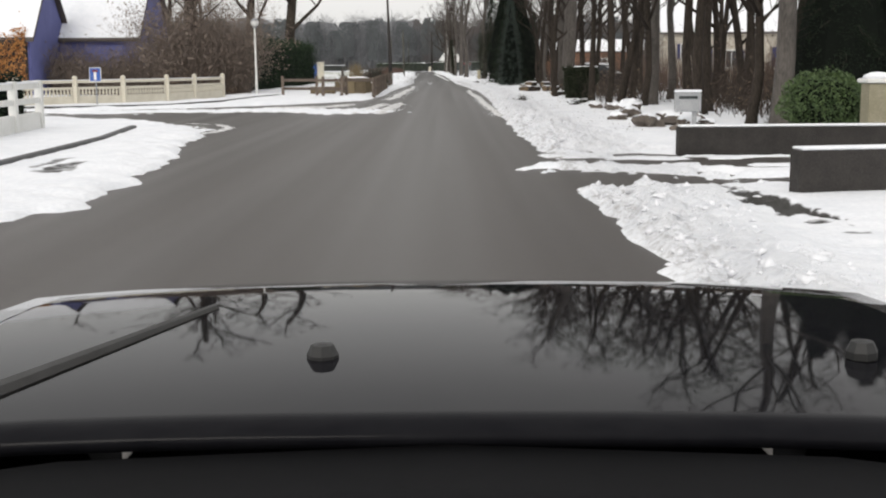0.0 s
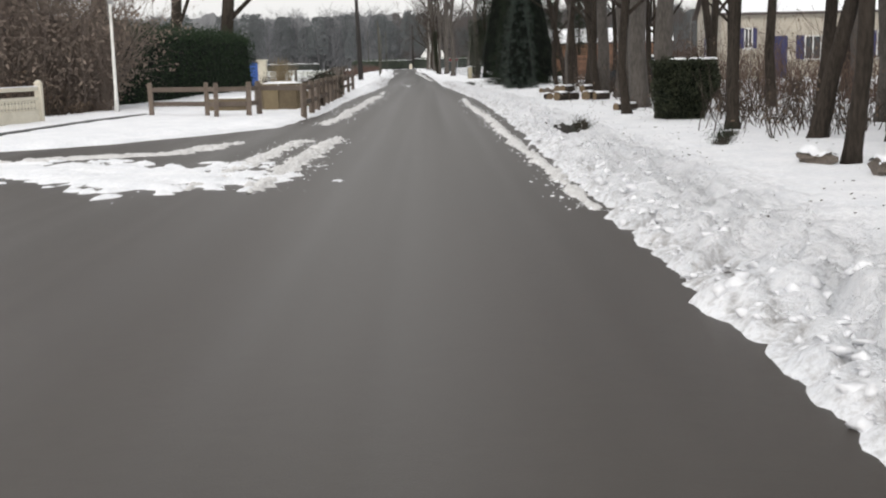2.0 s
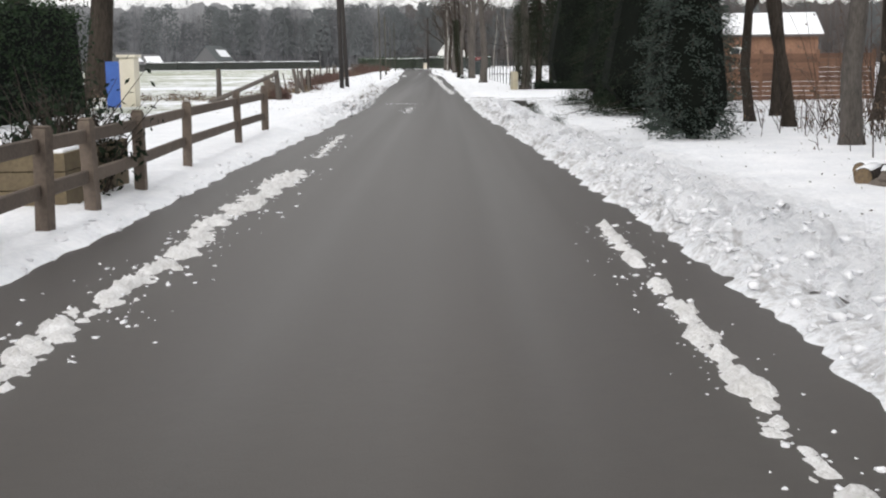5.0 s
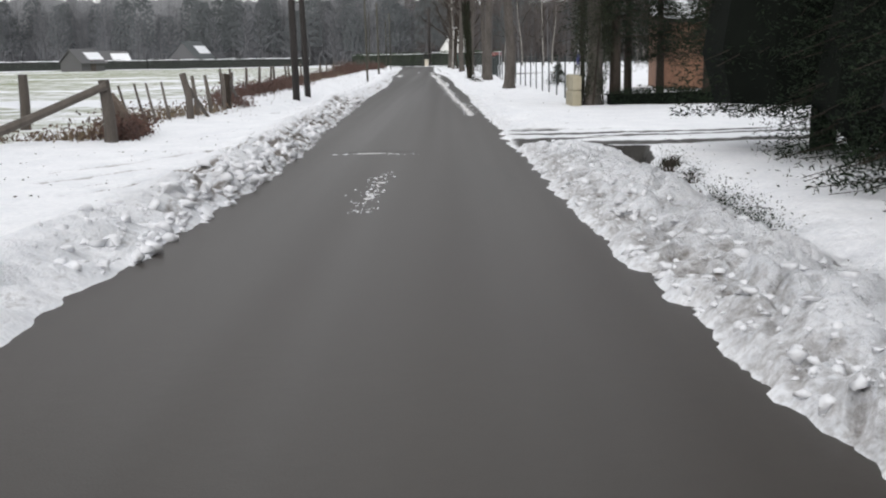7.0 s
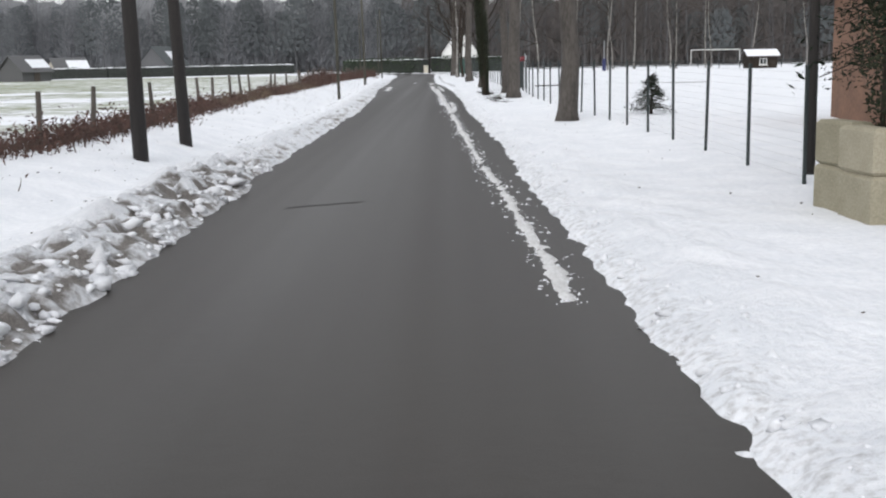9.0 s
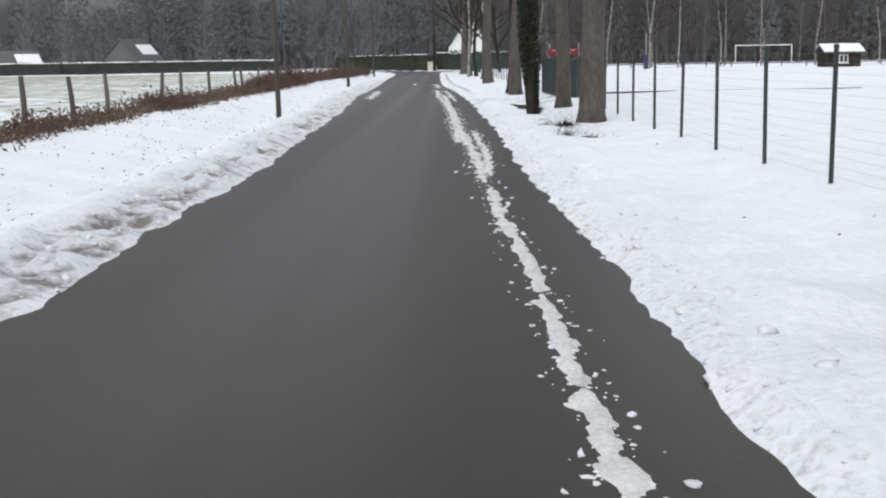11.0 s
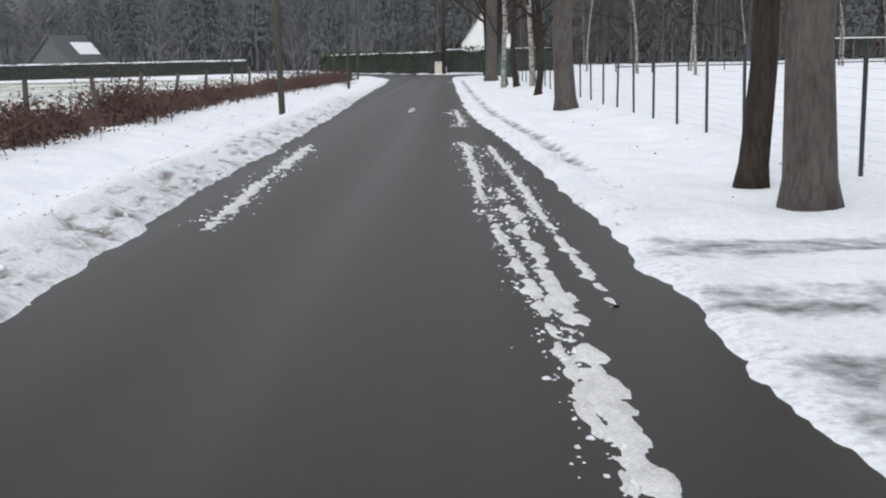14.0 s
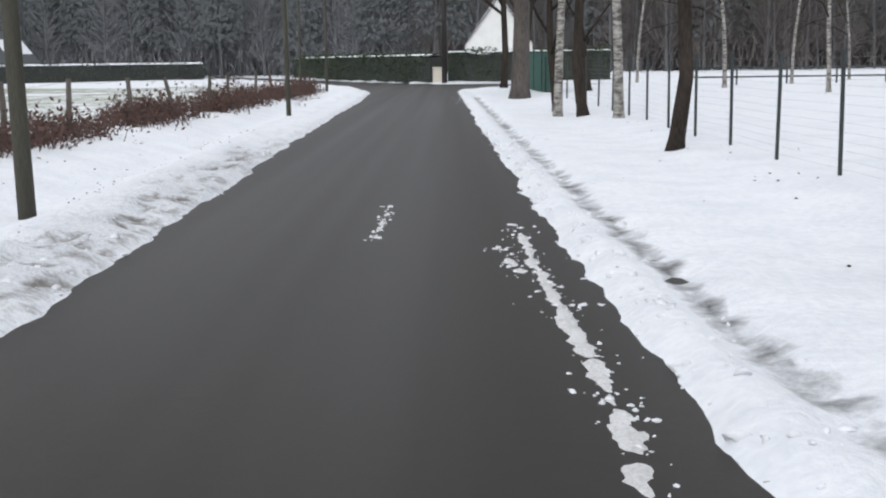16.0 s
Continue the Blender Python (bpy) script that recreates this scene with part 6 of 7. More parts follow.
for k, (kind, x, y, s) in enumerate(WOODS):
    tree(kind, x, y, (k * 73) % 360, s, group="wood beside the lane")
thicket("undergrowth", ((8.3, 46.0), (8.8, 62), (9.2, 88)), 1.4, 2.2, TWIG, LEAF_BEECH, "thin leafless saplings and dead undergrowth among the trunks", per=34, seed=21, share=0.3)
thicket("undergrowth", ((9.6, 33.0), (10.6, 40.0), (11.6, 50.0)), 2.0, 1.6, TWIG, LEAF_BEECH, "brown leafless brush between the first trunks", per=32, seed=23, share=0.5)
thicket("undergrowth", ((14.0, 40.0), (14.5, 58.0)), 3.0, 2.0, TWIG_RED, LEAF_BEECH, "tall brown brush in front of the house", per=60, seed=24, share=0.6)
thicket("undergrowth", ((13.4, 58.0), (13.5, 70), (13.0, 96)), 3.1, 3.0, TWIG_RED, LEAF_BEECH, "brown winter shrubs deep in the wood", per=36, seed=22, share=0.5)


def board_fence(x, y, turn, length, high, label):
    ob = thing("board_fence", at(x, y, 0.05, turn), label, "fence")
    n = int(length / 2)
    for k in range(n + 1):
        part("post", Shape().box(k * 2 - 0.05, -0.05, 0, k * 2 + 0.05, 0.05, high + 0.05, bev=0.01), WOOD_FENCE, ob)
    me = Shape().box(0.05, -0.065, 0, 1.95, -0.05, 0.15, bev=0.004).mesh("board", WOOD_FENCE)
    for k in range(n):
        for j in range(int(high / 0.16)):
            part("board", me, WOOD_FENCE, ob, m=pose(k * 2, 0, 0.08 + j * 0.16))


board_fence(9.8, 103.0, 4, 6, 1.75, "brown stained horizontal board fence behind the wood")
gable_house("house", 25.2, 99.5, -3, 13.2, 8.0, 4.0, 6.4, RENDERED, "pale rendered house with blue shutters and a snowy roof", (("front", -5.0, 1.9, 0.5, 1.2, "window"), ("front", -3.2, 0.2, 1.0, 2.4, "door"), ("front", -1.2, 1.2, 1.0, 1.4, "window"), ("front", 3.0, 1.2, 1.0, 1.6, "window"), ("front", 5.2, 1.2, 1.0, 1.6, "window"), ("left", 0.0, 1.2, 1.2, 1.4, "window")), BLUE_PAINT)
conifer("broad", 12.0, 30.5, 20, 0.95)
conifer("broad", 10.5, 30.2, 140, 0.8)
conifer("column", 5.5, 84.5, 0, 0.85)
conifer("column", 5.7, 87.0, 60, 0.95)
conifer("broad", 6.7, 94.0, 200, 0.95, "huge dark conifer with branches down to the snow")
conifer("broad", 6.7, 98.5, 300, 0.95, "huge dark conifer with branches down to the snow")
conifer("lifted", 6.4, 104.7, 170, 1.0, "huge dark conifer with its branches clear of the driveway's snow")
conifer("broad", 6.95, 102.2, 80, 0.85, "huge dark conifer with branches down to the snow")
for k, (x, y, s) in enumerate(((5.6, 121.6, 0.85), (6.6, 125.6, 0.8), (7.2, 123.0, 0.75), (8.2, 128.5, 0.7), (9.3, 125.0, 0.8), (10.4, 127.5, 0.75), (11.8, 126.0, 0.85), (8.4, 121.8, 0.8), (13.6, 124.0, 0.8), (10.0, 122.4, 0.7))):
    conifer("open", x, y, k * 50, s, "thin pine with a bare lower trunk")


def block_stack(x, y, turn):
    """Two tiers of cast blocks closing the verge."""
    for k, (dx, dy, z, w, h) in enumerate(((0, 0, 0.0, 0.26, 0.5), (0, 0.02, 0.5, 0.25, 0.44), (0.06, 0.78, 0.0, 0.26, 0.5), (0.07, 0.78, 0.5, 0.25, 0.46))):
        ob = tagged(part("concrete_block", Shape().box(-w / 2, -0.38, 0, w / 2, 0.38, h, bev=0.035), BLOCK, m=pose(x, y, 0.04, 0, 0, turn) @ pose(dx, dy, z, 0, 0, k * 1.5)), "mossy yellowish concrete block in a stack", "concrete block", "stack of blocks")


block_stack(4.36, 121.2, 3)
tree("stout", 4.88, 121.3, 40, 0.95, "dark ivy-grown trunk beside concrete blocks")
ivy(4.9, 121.3, 0.34, 4.6, 0.0, "dark ivy climbing a trunk beside concrete blocks")
for x0, ln in ((5.4, 4.0), (9.6, 3.6)):
    hedge("low_hedge", ((x0, 121.4), (x0 + ln, 121.9)), 0.42, 0.7, LEAF_DARK, SHADE_CORE, "low dark winter hedge below the pines", per=1200, size=0.035, ragged=0.3, seed=int(x0))
gable_house("brick_building", 16.1, 134.6, -5, 14.0, 4.4, 2.9, 4.0, BRICK_WALL, "orange-brown brick building with a snowy roof behind pines", (("front", 2.5, 1.0, 1.2, 1.2, "window"),))

# ---- sports ground ----
FENCE = [(4.68, 124.2), (4.5, 131.5), (4.2, 140.5), (3.85, 149.6), (3.8, 157.0), (3.9, 164.4), (4.15, 169.2)]
wire_fence(FENCE, 2.45, 1.4, "dark steel post fence with thin wire mesh along the sports ground")
wire_fence([(3.6, 177.3), (3.5, 179.3), (3.18, 193.2), (3.1, 198.1), (2.95, 205.4), (2.86, 210.3), (2.8, 217.7), (2.6, 225), (2.3, 240)], 2.45, 1.4, "dark steel post fence with thin wire mesh along the sports ground")


def sports_gate():
    ob = thing("steel_gate", at(4.1, 169.9, 0.05, 94.5), "dark green double steel bar gate, closed", "gate")
    length = 7.2
    for x in (0.0, length):
        part("gate_post", Shape().box(x - 0.08, -0.08, -0.05, x + 0.08, 0.08, 1.47, bev=0.01), STEEL_DARK, ob)
    bar = Shape().tube([(0, 0, 0.16), (0, 0, 1.36)], [0.014, 0.014], 6).mesh("bar", STEEL_DARK)
    for x0, x1 in ((0.1, 3.55), (3.65, 7.1)):
        leaf = part("gate_leaf", Shape().box(x0, -0.03, 0.1, x1, 0.03, 0.17).box(x0, -0.03, 1.35, x1, 0.03, 1.42).box(x0, -0.03, 0.17, x0 + 0.06, 0.03, 1.35).box(x1 - 0.06, -0.03, 0.17, x1, 0.03, 1.35), STEEL_DARK, ob)
        n = int((x1 - x0) / 0.125)
        for k in range(1, n):
            part("bar", bar, STEEL_DARK, leaf, m=pose(x0 + (x1 - x0) * k / n, 0, 0))
    s = thing("sign_board", at(3.78, 177.6, 0.05, -30), "dark red notice board on two pale posts with unreadable lettering", "sign")
    for x in (0.0, 1.2):
        part("post", Shape().tube([(x, 0, 0), (x, 0, 1.95)], [0.025, 0.025], 8), STEEL, s)
    b = part("board", Shape().box(-0.02, -0.05, 1.5, 1.22, -0.03, 1.77, bev=0.004), RED, s)
    part("lettering_bar", Shape().box(0.12, -0.056, 1.68, 1.1, -0.051, 1.7), CREAM, b)
    part("lettering_bar", Shape().box(0.3, -0.056, 1.57, 0.9, -0.051, 1.6), CREAM, b)


sports_gate()
utility_pole(4.3, 168.6, 1.75, 0.065, STEEL, "grey concrete fence end post", 0, fitting=False)


def goal(x, y, turn):
    ob = thing("goal", at(x, y, 0.1, turn), "white football goal frame on the snowy pitch", "goal")
    part("post", Shape().tube([(0, 0, 0), (0, 0, 2.44)], [0.06, 0.06], 8), WHITE, ob)
    part("post", Shape().tube([(7.3, 0, 0), (7.3, 0, 2.44)], [0.06, 0.06], 8), WHITE, ob)
    part("crossbar", Shape().tube([(-0.06, 0, 2.44), (7.36, 0, 2.44)], [0.06, 0.06], 8), WHITE, ob)


goal(37.0, 286.0, 0)


def pitch_rail(points, label):
    ob = thing("pitch_barrier", at(0, 0), label, "barrier")
    for (ax, ay), (bx, by) in zip(points, points[1:]):
        d = math.hypot(bx - ax, by - ay)
        m = at(ax, ay, 0.08, math.degrees(math.atan2(by - ay, bx - ax)))
        for z in (0.95, 0.5):
            part("rail", Shape().tube([(0, 0, z), (d, 0, z)], [0.04, 0.04], 6), STEEL_DARK, ob, m=m)
        for k in range(int(d / 2.5) + 1):
            part("post", Shape().tube([(k * 2.5, 0, 0), (k * 2.5, 0, 1.0)], [0.045, 0.045], 6), STEEL_DARK, ob, m=m)


pitch_rail([(10.0, 247.0), (60.0, 250.0)], "low dark tubular rail round the snowy pitch")
pitch_rail([(60.0, 250.0), (62.0, 160.0)], "low dark tubular rail round the snowy pitch")
for k, (x, y, s) in enumerate(((10.6, 241.5, 0.9), (12.8, 234.0, 0.95), (18.6, 243.0, 1.0), (15.0, 246.5, 0.85), (23.0, 252.0, 1.0), (28.0, 255.0, 0.95), (21.0, 256.0, 0.85), (33.0, 258.0, 1.0), (40.0, 262.0, 1.0), (9.0, 256.0, 0.9), (30.0, 262.0, 0.9), (47.0, 262.0, 1.0), (36.0, 268.0, 0.9), (55.0, 266.0, 1.0))):
    tree("birch", x, y, k * 61, s, group="birches on the sports ground")
conifer("small", 5.75, 141.0, 0, 0.6, "small young fir standing in the snow", sx=1.35)
hut2 = gable_house("pavilion", 34.0, 236.0, 0, 3.0, 2.5, 1.5, 2.0, BARK, "small wooden shelter with a snowy roof on the sports ground", (("front", 0.0, 0.6, 0.8, 0.7, "window"),))

# ---- avenue along the lane ----
AVENUE = (
    ("stout", 3.4, 139.8, 1.0), ("stout", 3.08, 158.2, 1.1), ("ivied", 2.05, 161.5, 1.0), ("stout", 3.15, 165.4, 0.85), ("tall", 2.34, 179.3, 1.0), ("stout", 2.49, 177.7, 0.98), ("stout", 2.05, 197.3, 1.1), ("tall", 2.0, 207.7, 0.8), ("birch", 2.36, 216.3, 1.15),
    ("tall", 1.85, 218.9, 0.9), ("birch", 1.27, 219.8, 1.15), ("forked", 1.5, 222.5, 0.75), ("stout", 1.1, 234.0, 1.4), ("forked", 1.35, 238.5, 1.25), ("tall", 1.2, 250.2, 1.2), ("forked", 4.4, 240.0, 1.0),
)
for k, (kind, x, y, s) in enumerate(AVENUE):
    tree(kind, x, y, 0 if kind == "ivied" else (k * 97 + 20) % 360, s, group="trees along the lane")
ivy(2.05, 161.5, 0.15, 4.8, -0.05, "dark ivy climbing a leaning roadside trunk")
for k, (kind, x, y, s) in enumerate((("spreading", -18.0, 114.5, 1.5), ("spreading", -14.2, 113.0, 1.15), ("spreading", -23.5, 113.5, 1.4), ("tall", -17.0, 79.0, 1.2), ("slim", -12.4, 67.0, 1.0), ("slim", -13.3, 70.0, 1.1), ("tall", -26.0, 84.0, 1.1), ("slim", -12.9, 65.2, 0.9))):
    tree(kind, x, y, (k * 67) % 360, s, group="garden trees")

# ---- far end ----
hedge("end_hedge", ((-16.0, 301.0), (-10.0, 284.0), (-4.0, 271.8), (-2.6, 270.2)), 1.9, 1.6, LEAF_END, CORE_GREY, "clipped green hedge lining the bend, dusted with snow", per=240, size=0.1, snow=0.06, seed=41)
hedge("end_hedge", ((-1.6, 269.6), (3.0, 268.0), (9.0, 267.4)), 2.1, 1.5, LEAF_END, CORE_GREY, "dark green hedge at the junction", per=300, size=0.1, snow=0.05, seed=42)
gable_house("house", 2.3, 289.0, 90, 9.0, 5.4, 2.8, 6.5, WHITE, "white gabled house with a steep snowy roof behind a hedge", (), overhang=0.2)
marker = thing("utility_cabinet", at(-2.5, 268.3, 0.05), "small pale utility cabinet by the hedge", "cabinet")
part("cabinet_body", Shape().box(-0.3, -0.15, 0, 0.3, 0.15, 1.0, bev=0.02), CREAM, marker)
part("cabinet_lid", Shape().box(-0.33, -0.18, 1.0, 0.33, 0.18, 1.06, bev=0.015), CREAM, marker)
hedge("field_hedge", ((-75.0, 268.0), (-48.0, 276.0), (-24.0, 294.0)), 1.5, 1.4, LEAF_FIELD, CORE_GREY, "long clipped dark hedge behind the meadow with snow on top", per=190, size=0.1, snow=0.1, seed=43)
# distant walls and roofs take the woods' colours with haze painted in
gable_house("hut", -50.6, 251.0, 62, 4.4, 4.0, 1.4, 3.1, HAZY_GREY, "small stone field hut with a half-snowed roof", (("front", 0.0, 0.1, 0.9, 1.5, "door"),), WOOD_OLD, snow=-1, tiles=HAZY_GREY)
gable_house("house", -54.5, 279.0, 35, 4.6, 4.5, 1.5, 3.0, RENDERED, "low house with a partly snowed roof behind the field hedge", snow=-1, tiles=HAZY_GREY)
gable_house("house", -47.0, 305.0, 70, 6.0, 6.0, 1.8, 4.8, HAZY_GREY, "far grey house with a snow patch on its steep roof", snow=-1, tiles=HAZY_DARK)
woodland()


def green_fence():
    ob = thing("windbreak_fence", at(2.5, 236.5, 0.05, 94), "dark green windbreak mesh fence at the sports ground corner", "fence")
    for k in range(5):
        part("post", Shape().tube([(k * 2.5, 0, 0), (k * 2.5, 0, 1.9)], [0.035, 0.035], 8), STEEL_DARK, ob)
    for k in range(4):
        part("mesh_panel", Shape().box(k * 2.5 + 0.03, -0.02, 0.1, k * 2.5 + 2.47, -0.008, 1.8), GREEN_NET, ob)


green_fence()


def post_pad(x, y):
    ob = thing("post_pad", at(x, y, 0.1), "tall blue padded sleeve round a post on the pitch", "padding")
    part("post", Shape().tube([(0, 0, 0), (0, 0, 3.4)], [0.05, 0.05], 8), STEEL, ob)
    part("sleeve", Shape().lathe(((0.2, 0.02), (0.22, 0.06), (0.22, 1.42), (0.2, 1.46), (0.06, 1.47)), 14), BLUE_PAINT, ob)


post_pad(18.0, 241.5)
edging = thing("path_edging", at(0, 0), "low dark board edging half buried in the pitch snow", "edging")
part("board", Shape().tube([(5.2, 174.3, 0.2), (8.0, 174.8, 0.21), (11.2, 175.3, 0.2)], [0.045, 0.045, 0.045], 6), WOOD_POLE, edging)
part("board", Shape().tube([(11.7, 175.1, 0.2), (15.0, 175.6, 0.2)], [0.045, 0.045], 6), WOOD_POLE, edging)

CLOD = mat("snow_clods", (0.86, 0.87, 0.9), (0.72, 0.73, 0.76), rough=0.7, scale=6, fine=40, bump=0.5, island=True, dist=0.02)
clods("snow_clods", "heap of broken white snow lumps along the lane", (8, 106), 1, 0.1, 0.6, (0.01, 0.055), CLOD, 6800, 51)
clods("snow_clods", "small snow lumps along the lane's edge", (106, 215), 1, 0.0, 0.3, (0.012, 0.05), CLOD, 1600, 52)
clods("snow_blocks", "rounded lumps of ploughed snow heaped beside the lane", (95.5, 113), -1, 0.05, 0.3, (0.025, 0.1), CLOD, 430, 57)
clods("snow_blocks", "greyish lumps of ploughed snow heaped beside the lane", (112, 129), -1, 0.05, 0.4, (0.025, 0.1), CLOD, 130, 58)
clods("dirty_snow_clods", "dirty brown-grey snow lumps thrown up beside the lane", (95, 129), -1, 0.0, 0.4, (0.02, 0.075), CLOD, 1100, 53)
clods("dirty_snow_clods", "dirty slush lumps along the lane's edge", (128, 212), -1, 0.0, 0.45, (0.01, 0.045), CLOD, 1500, 54)
clods("snow_clods", "small snow lumps along the lane's edge", (56, 92), -1, 0.0, 0.2, (0.015, 0.05), CLOD, 350, 55)
SLUSH = mat("greyish_slush", (0.8, 0.8, 0.81), (0.5, 0.49, 0.48), rough=0.7, scale=5, fine=45, bump=0.8, dist=0.02, contrast=0.7)
for k, (pts, half, high) in enumerate(STREAKS):
    if half < 0.4:
        snow_streak(pts, half * 0.75, high, k)
clods("snow_crumbs", "loose snow crumbs along the thin streaks on the tarmac", (0, 1), 0, 0, 0, (0.006, 0.026), CLOD, 0, 56)


def tar_seam(points, half, label):
    """Dark sealed crack across the carriageway."""
    rng = np.random.RandomState(int(points[0][1]))
    shape = Shape()
    rows = []
    for (ax, ay), (bx, by) in zip(points, points[1:]):
        n = max(2, int(math.hypot(bx - ax, by - ay) / 0.12))
        rows += [(ax + (bx - ax) * k / n, ay + (by - ay) * k / n) for k in range(n)]
    rows.append(points[-1])
    for x, y in rows:
        w, o = half * rng.uniform(0.4, 1.3), rng.normal() * half * 0.6
        shape.v.extend([(x, y + o - w, 0.004), (x, y + o + w, 0.004)])
    shape.f.extend((2 * k, 2 * k + 2, 2 * k + 3, 2 * k + 1) for k in range(len(rows) - 1))
    tagged(part("tar_seam", shape, SEAM), label, "crack", kind="structure")


SEAM = mat("dark_crack", (0.022, 0.02, 0.019), (0.03, 0.028, 0.026), rough=0.7)
for pts, half in ((((-1.55, 123.7), (-1.1, 123.95), (-0.65, 124.2)), 0.045), (((-1.2, 106.3), (-0.5, 106.55), (0.1, 106.25)), 0.03)):
    tar_seam(pts, half, "dark open crack across the damp asphalt")
litter((28, 104), 1, 1500, 61)
litter((112, 215), 1, 250, 62)
litter((95, 215), -1, 1700, 63)
litter((146, 182), -1, 700, 64)


def parked_car(x, y, turn):
    """Dark hatchback under a layer of snow among the trees."""
    car = thing("parked_car", at(x, y, 0.1, turn), "dark hatchback parked in the wood with snow on its roof", "car")
    lower = [(-1.9, 0.3), (-1.95, 0.6), (-1.8, 0.82), (-1.2, 0.9), (1.6, 0.92), (1.95, 0.8), (2.0, 0.4), (1.9, 0.28)]
    upper = [(-1.15, 0.9), (-0.45, 1.38), (0.9, 1.42), (1.55, 0.92)]
    part("body", Shape().prism(lower, -0.82, 0.82), CAR_PAINT, car)
    part("cabin", Shape().prism(upper, -0.7, 0.7), GLASS, car)
    roof = part("roof", Shape().prism([(-0.5, 1.38), (0.95, 1.42), (0.95, 1.46), (-0.5, 1.42)], -0.72, 0.72), CAR_PAINT, car)
    part("roof_snow", Shape().prism([(-0.48, 1.42), (0.93, 1.46), (0.88, 1.55), (-0.42, 1.52)], -0.7, 0.7), SNOW, roof)
    part("bonnet_snow", Shape().prism([(-1.82, 0.83), (-1.2, 0.9), (-1.2, 0.95), (-1.78, 0.89)], -0.75, 0.75), SNOW, car)
    for sx in (-1, 1):
        part("headlight", Shape().box(sx * 0.6 - 0.14, -1.97, 0.58, sx * 0.6 + 0.14, -1.88, 0.72, bev=0.02), LAMP_WHITE, car)
        for wy in (-1.2, 1.25):
            tyre = part("tyre", Shape().lathe(((0.18, -0.09), (0.28, -0.1), (0.3, -0.06), (0.3, 0.06), (0.28, 0.1), (0.18, 0.09)), 18, pose(sx * 0.76, wy, 0.3, 0, 90, 0)), RUBBER, car, smooth=True)
            part("rim", Shape().lathe(((0.18, -0.07), (0.18, 0.07), (0.03, 0.05)), 12, pose(sx * 0.77, wy, 0.3, 0, 90, 0)), STEEL, tyre)


parked_car(10.8, 76.8, 70)


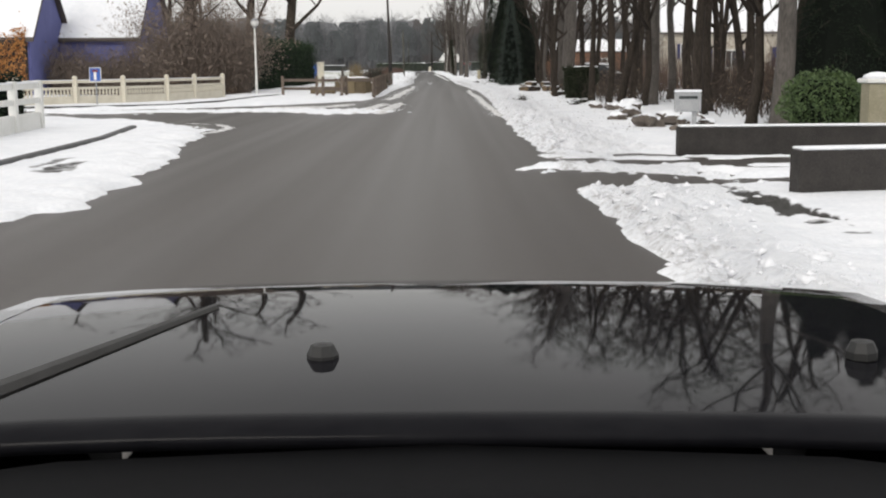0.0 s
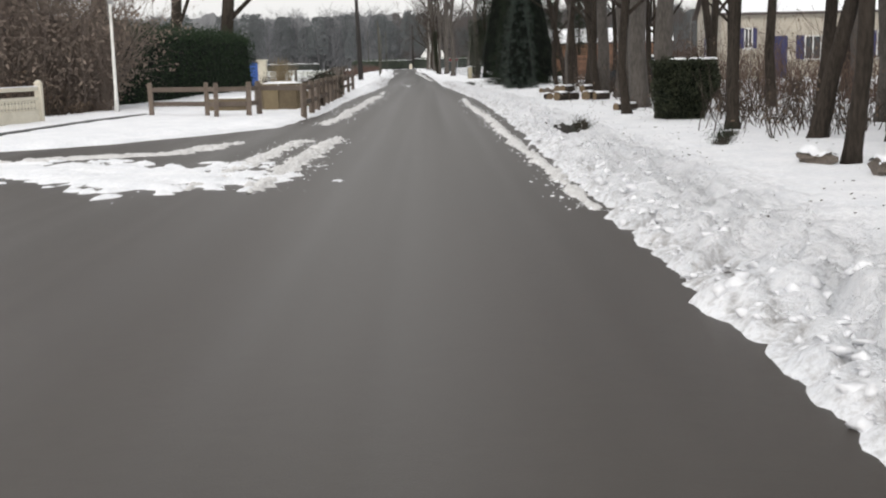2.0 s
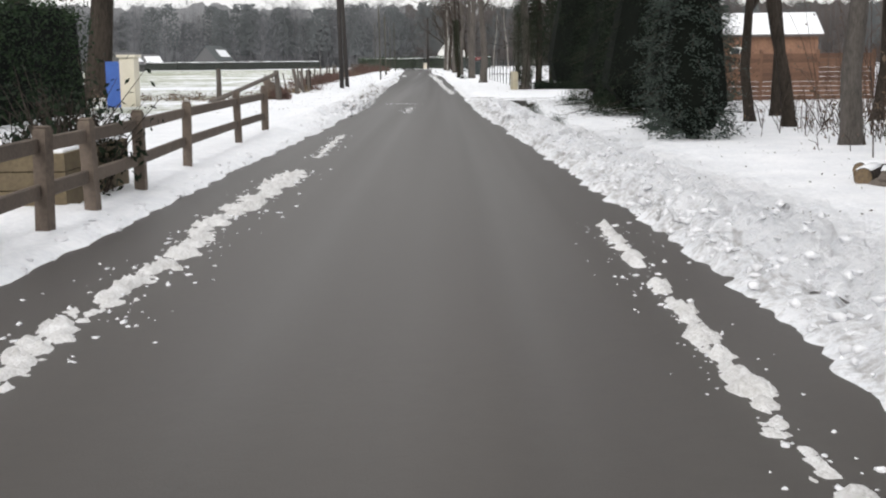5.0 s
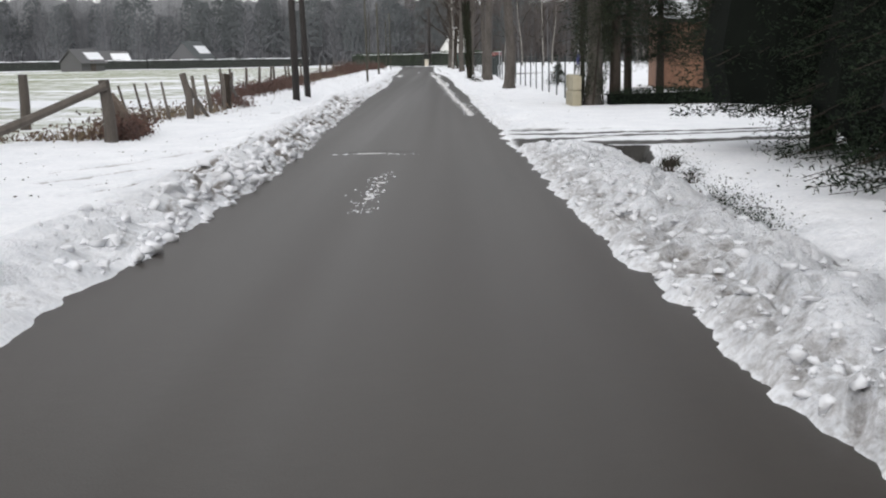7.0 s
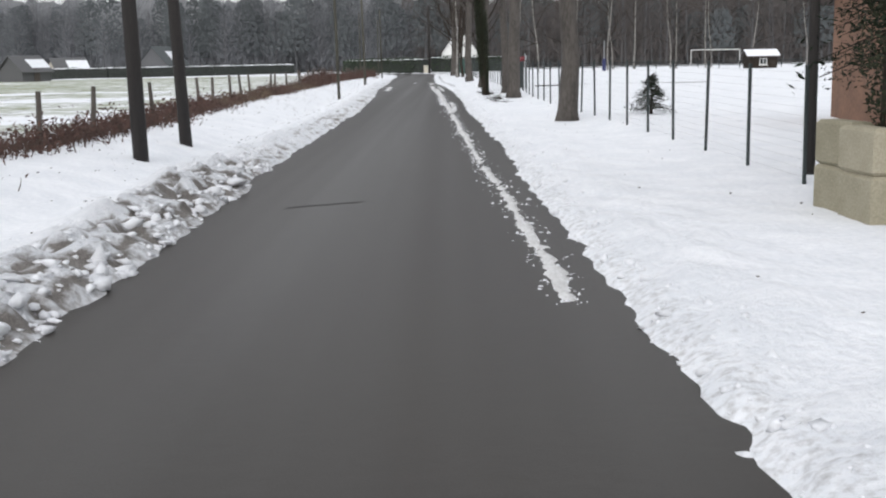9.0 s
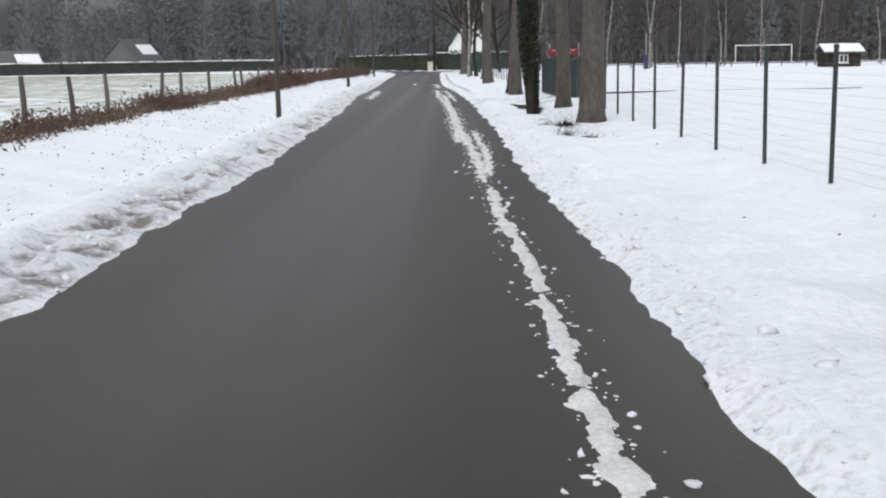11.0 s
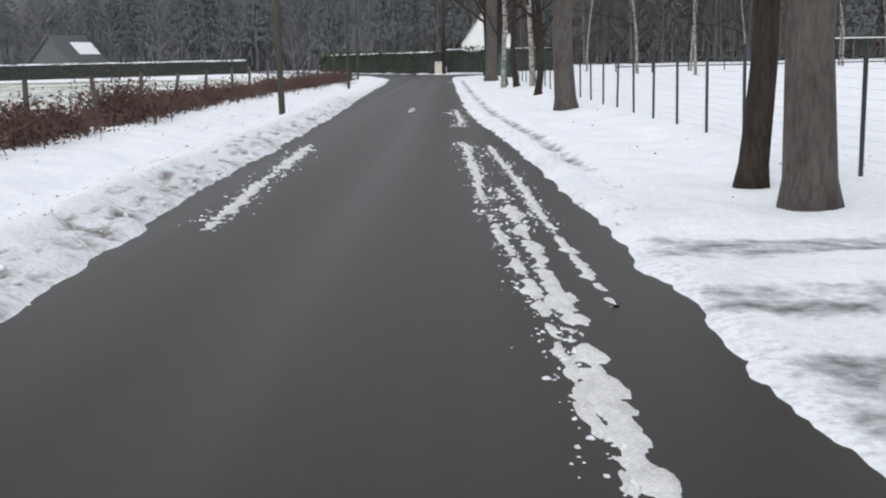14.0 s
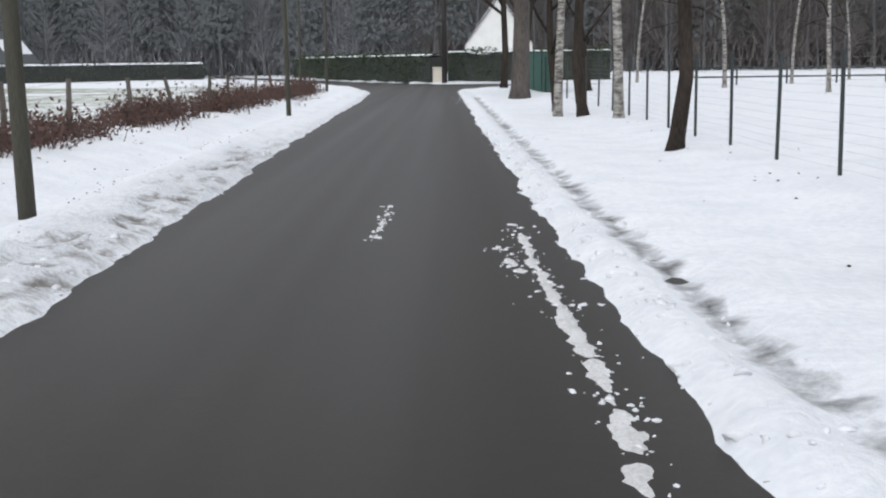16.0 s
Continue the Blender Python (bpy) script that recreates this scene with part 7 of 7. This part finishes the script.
# ---- the car at the start of the drive ----
def start_car(cx, rear):
    """Dark estate car standing where the drive begins: open windscreen frame, long black bonnet."""
    car = thing("car", at(cx, rear), "black glossy estate car standing on the damp lane", "car")

    def skin(name, rows, material, label="", double=True):
        """Smooth panel through rows of points, mirrored to the other side."""
        full = [[(-x, y, z) for x, y, z in r[::-1] if x > 1e-6] + list(r) for r in rows]
        n = len(full[0])
        s = Shape()
        s.add([p for r in full for p in r], [(j * n + i, j * n + i + 1, (j + 1) * n + i + 1, (j + 1) * n + i) for j in range(len(full) - 1) for i in range(n - 1)])
        ob = part(name, s, material, car, label, smooth=True)
        th = ob.modifiers.new("thickness", "SOLIDIFY")
        th.thickness, th.offset = 0.02, -1
        return ob

    def bonnet_row(y, crown, edge):
        return [(x, y - 0.06 * (x / 0.9) ** 4, crown - 0.45 * (crown - edge) * (x / 0.9) ** 2.2) for x in (0.0, 0.12, 0.25, 0.4, 0.55, 0.68, 0.78, 0.86, 0.93)]

    bonnet = skin("bonnet", [bonnet_row(y, c, e) for y, c, e in ((2.54, 1.13, 1.1), (2.62, 1.136, 1.102), (2.9, 1.142, 1.102), (3.2, 1.138, 1.098), (3.5, 1.126, 1.086), (3.72, 1.11, 1.068), (3.9, 1.08, 1.03), (4.02, 1.01, 0.96), (4.08, 0.89, 0.85))], CAR_BLACK, "glossy black bonnet reflecting the trees")
    skin("cowl", [[(0.0, y, z), (0.5, y - 0.03, z - 0.01), (0.86, y - 0.12, z - 0.03)] for y, z in ((2.08, 1.075), (2.2, 1.08), (2.38, 1.095), (2.54, 1.115))], COWL)
    for x in (-0.2, 0.67):
        part("washer_nozzle", Shape().lathe(((0.026, 0), (0.026, 0.012), (0.018, 0.028), (0.004, 0.03)), 8, pose(x, 2.9, 1.134)), BLACK, bonnet)
    w = part("wiper_arm", Shape().tube([(-0.95, 2.0, 1.16), (-0.55, 2.2, 1.25), (-0.245, 2.3, 1.352)], [0.016, 0.012, 0.004], 6), WIPER, car)
    part("blade", Shape().tube([(-0.9, 2.02, 1.145), (-0.52, 2.21, 1.236)], [0.006, 0.006], 5), WIPER, w)
    for sgn in (-1, 1):
        side = [(0.55, 0.35), (0.55, 0.75), (0.62, 0.98), (2.5, 1.04), (3.9, 0.98), (4.15, 0.6), (4.15, 0.3), (4.1, 0.3), (3.95, 0.3), (3.9, 0.55), (3.6, 0.68), (3.3, 0.55), (3.25, 0.3), (1.35, 0.3), (1.3, 0.55), (1.0, 0.68), (0.7, 0.55), (0.65, 0.3)]
        part("wing", Shape().prism(side, sgn * 0.9, sgn * 0.95), CAR_BLACK, car)
        part("pillar", Shape().tube([(sgn * 0.9, 2.2, 1.05), (sgn * 0.86, 1.25, 1.74)], [0.045, 0.04], 8), CAR_BLACK, car)
        part("pillar", Shape().tube([(sgn * 0.9, 0.35, 1.0), (sgn * 0.84, 0.55, 1.72)], [0.05, 0.05], 8), CAR_BLACK, car)
        lamp = part("headlight", Shape().box(sgn * 0.72 - 0.16, 3.98, 0.66, sgn * 0.72 + 0.16, 4.12, 0.84, bev=0.03), LAMP_WHITE, car)
        part("mirror", Shape().box(-0.1, -0.05, -0.07, 0.1, 0.05, 0.07, pose(sgn * 1.06, 2.0, 1.08), bev=0.03), CAR_BLACK, car)
        for y in (1.0, 3.6):
            tyre = part("tyre", Shape().lathe(((0.2, -0.1), (0.3, -0.11), (0.335, -0.07), (0.335, 0.07), (0.3, 0.11), (0.2, 0.1)), 22, pose(sgn * 0.82, y, 0.335, 0, 90, 0)), RUBBER, car, smooth=True)
            part("rim", Shape().lathe(((0.205, -0.08), (0.2, 0.08), (0.06, 0.06), (0.02, 0.06)), 16, pose(sgn * 0.82, y, 0.335, 0, 90, 0)), STEEL, tyre)
    part("floor_pan", Shape().box(-0.8, 0.6, 0.28, 0.8, 4.0, 0.34), BLACK, car)
    part("front_bumper", Shape().box(-0.9, 3.98, 0.32, 0.9, 4.22, 0.6, bev=0.07), CAR_BLACK, car)
    part("grille", Shape().box(-0.5, 4.0, 0.64, 0.5, 4.1, 0.84, bev=0.02), BLACK, car)
    part("rear_panel", Shape().box(-0.9, 0.35, 0.35, 0.9, 0.55, 1.0, bev=0.05), CAR_BLACK, car)
    skin("roof", [[(0.0, y, z), (0.5, y, z - 0.02), (0.84, y, z - 0.08)] for y, z in ((0.5, 1.76), (0.9, 1.82), (1.25, 1.8))], CAR_BLACK)
    part("dashboard", Shape().box(-0.84, 1.6, 0.62, 0.84, 2.1, 1.0, bev=0.04), COWL, car)


COWL = mat("black_cowl_plastic", (0.006, 0.006, 0.007), rough=0.7, bump=0.1)
COWL.node_tree.nodes["Principled BSDF"].inputs["Specular IOR Level"].default_value = 0.08
WIPER = mat("grey_wiper_rubber", (0.05, 0.05, 0.05), rough=0.6, bump=0.1)
CAR_BLACK = mat("black_car_lacquer", (0.008, 0.008, 0.01), (0.012, 0.012, 0.014), rough=0.04, scale=2, fine=20, bump=0.0)
CAR_BLACK.node_tree.nodes["Principled BSDF"].inputs["Specular IOR Level"].default_value = 0.06
start_car(0.885, 1.0)
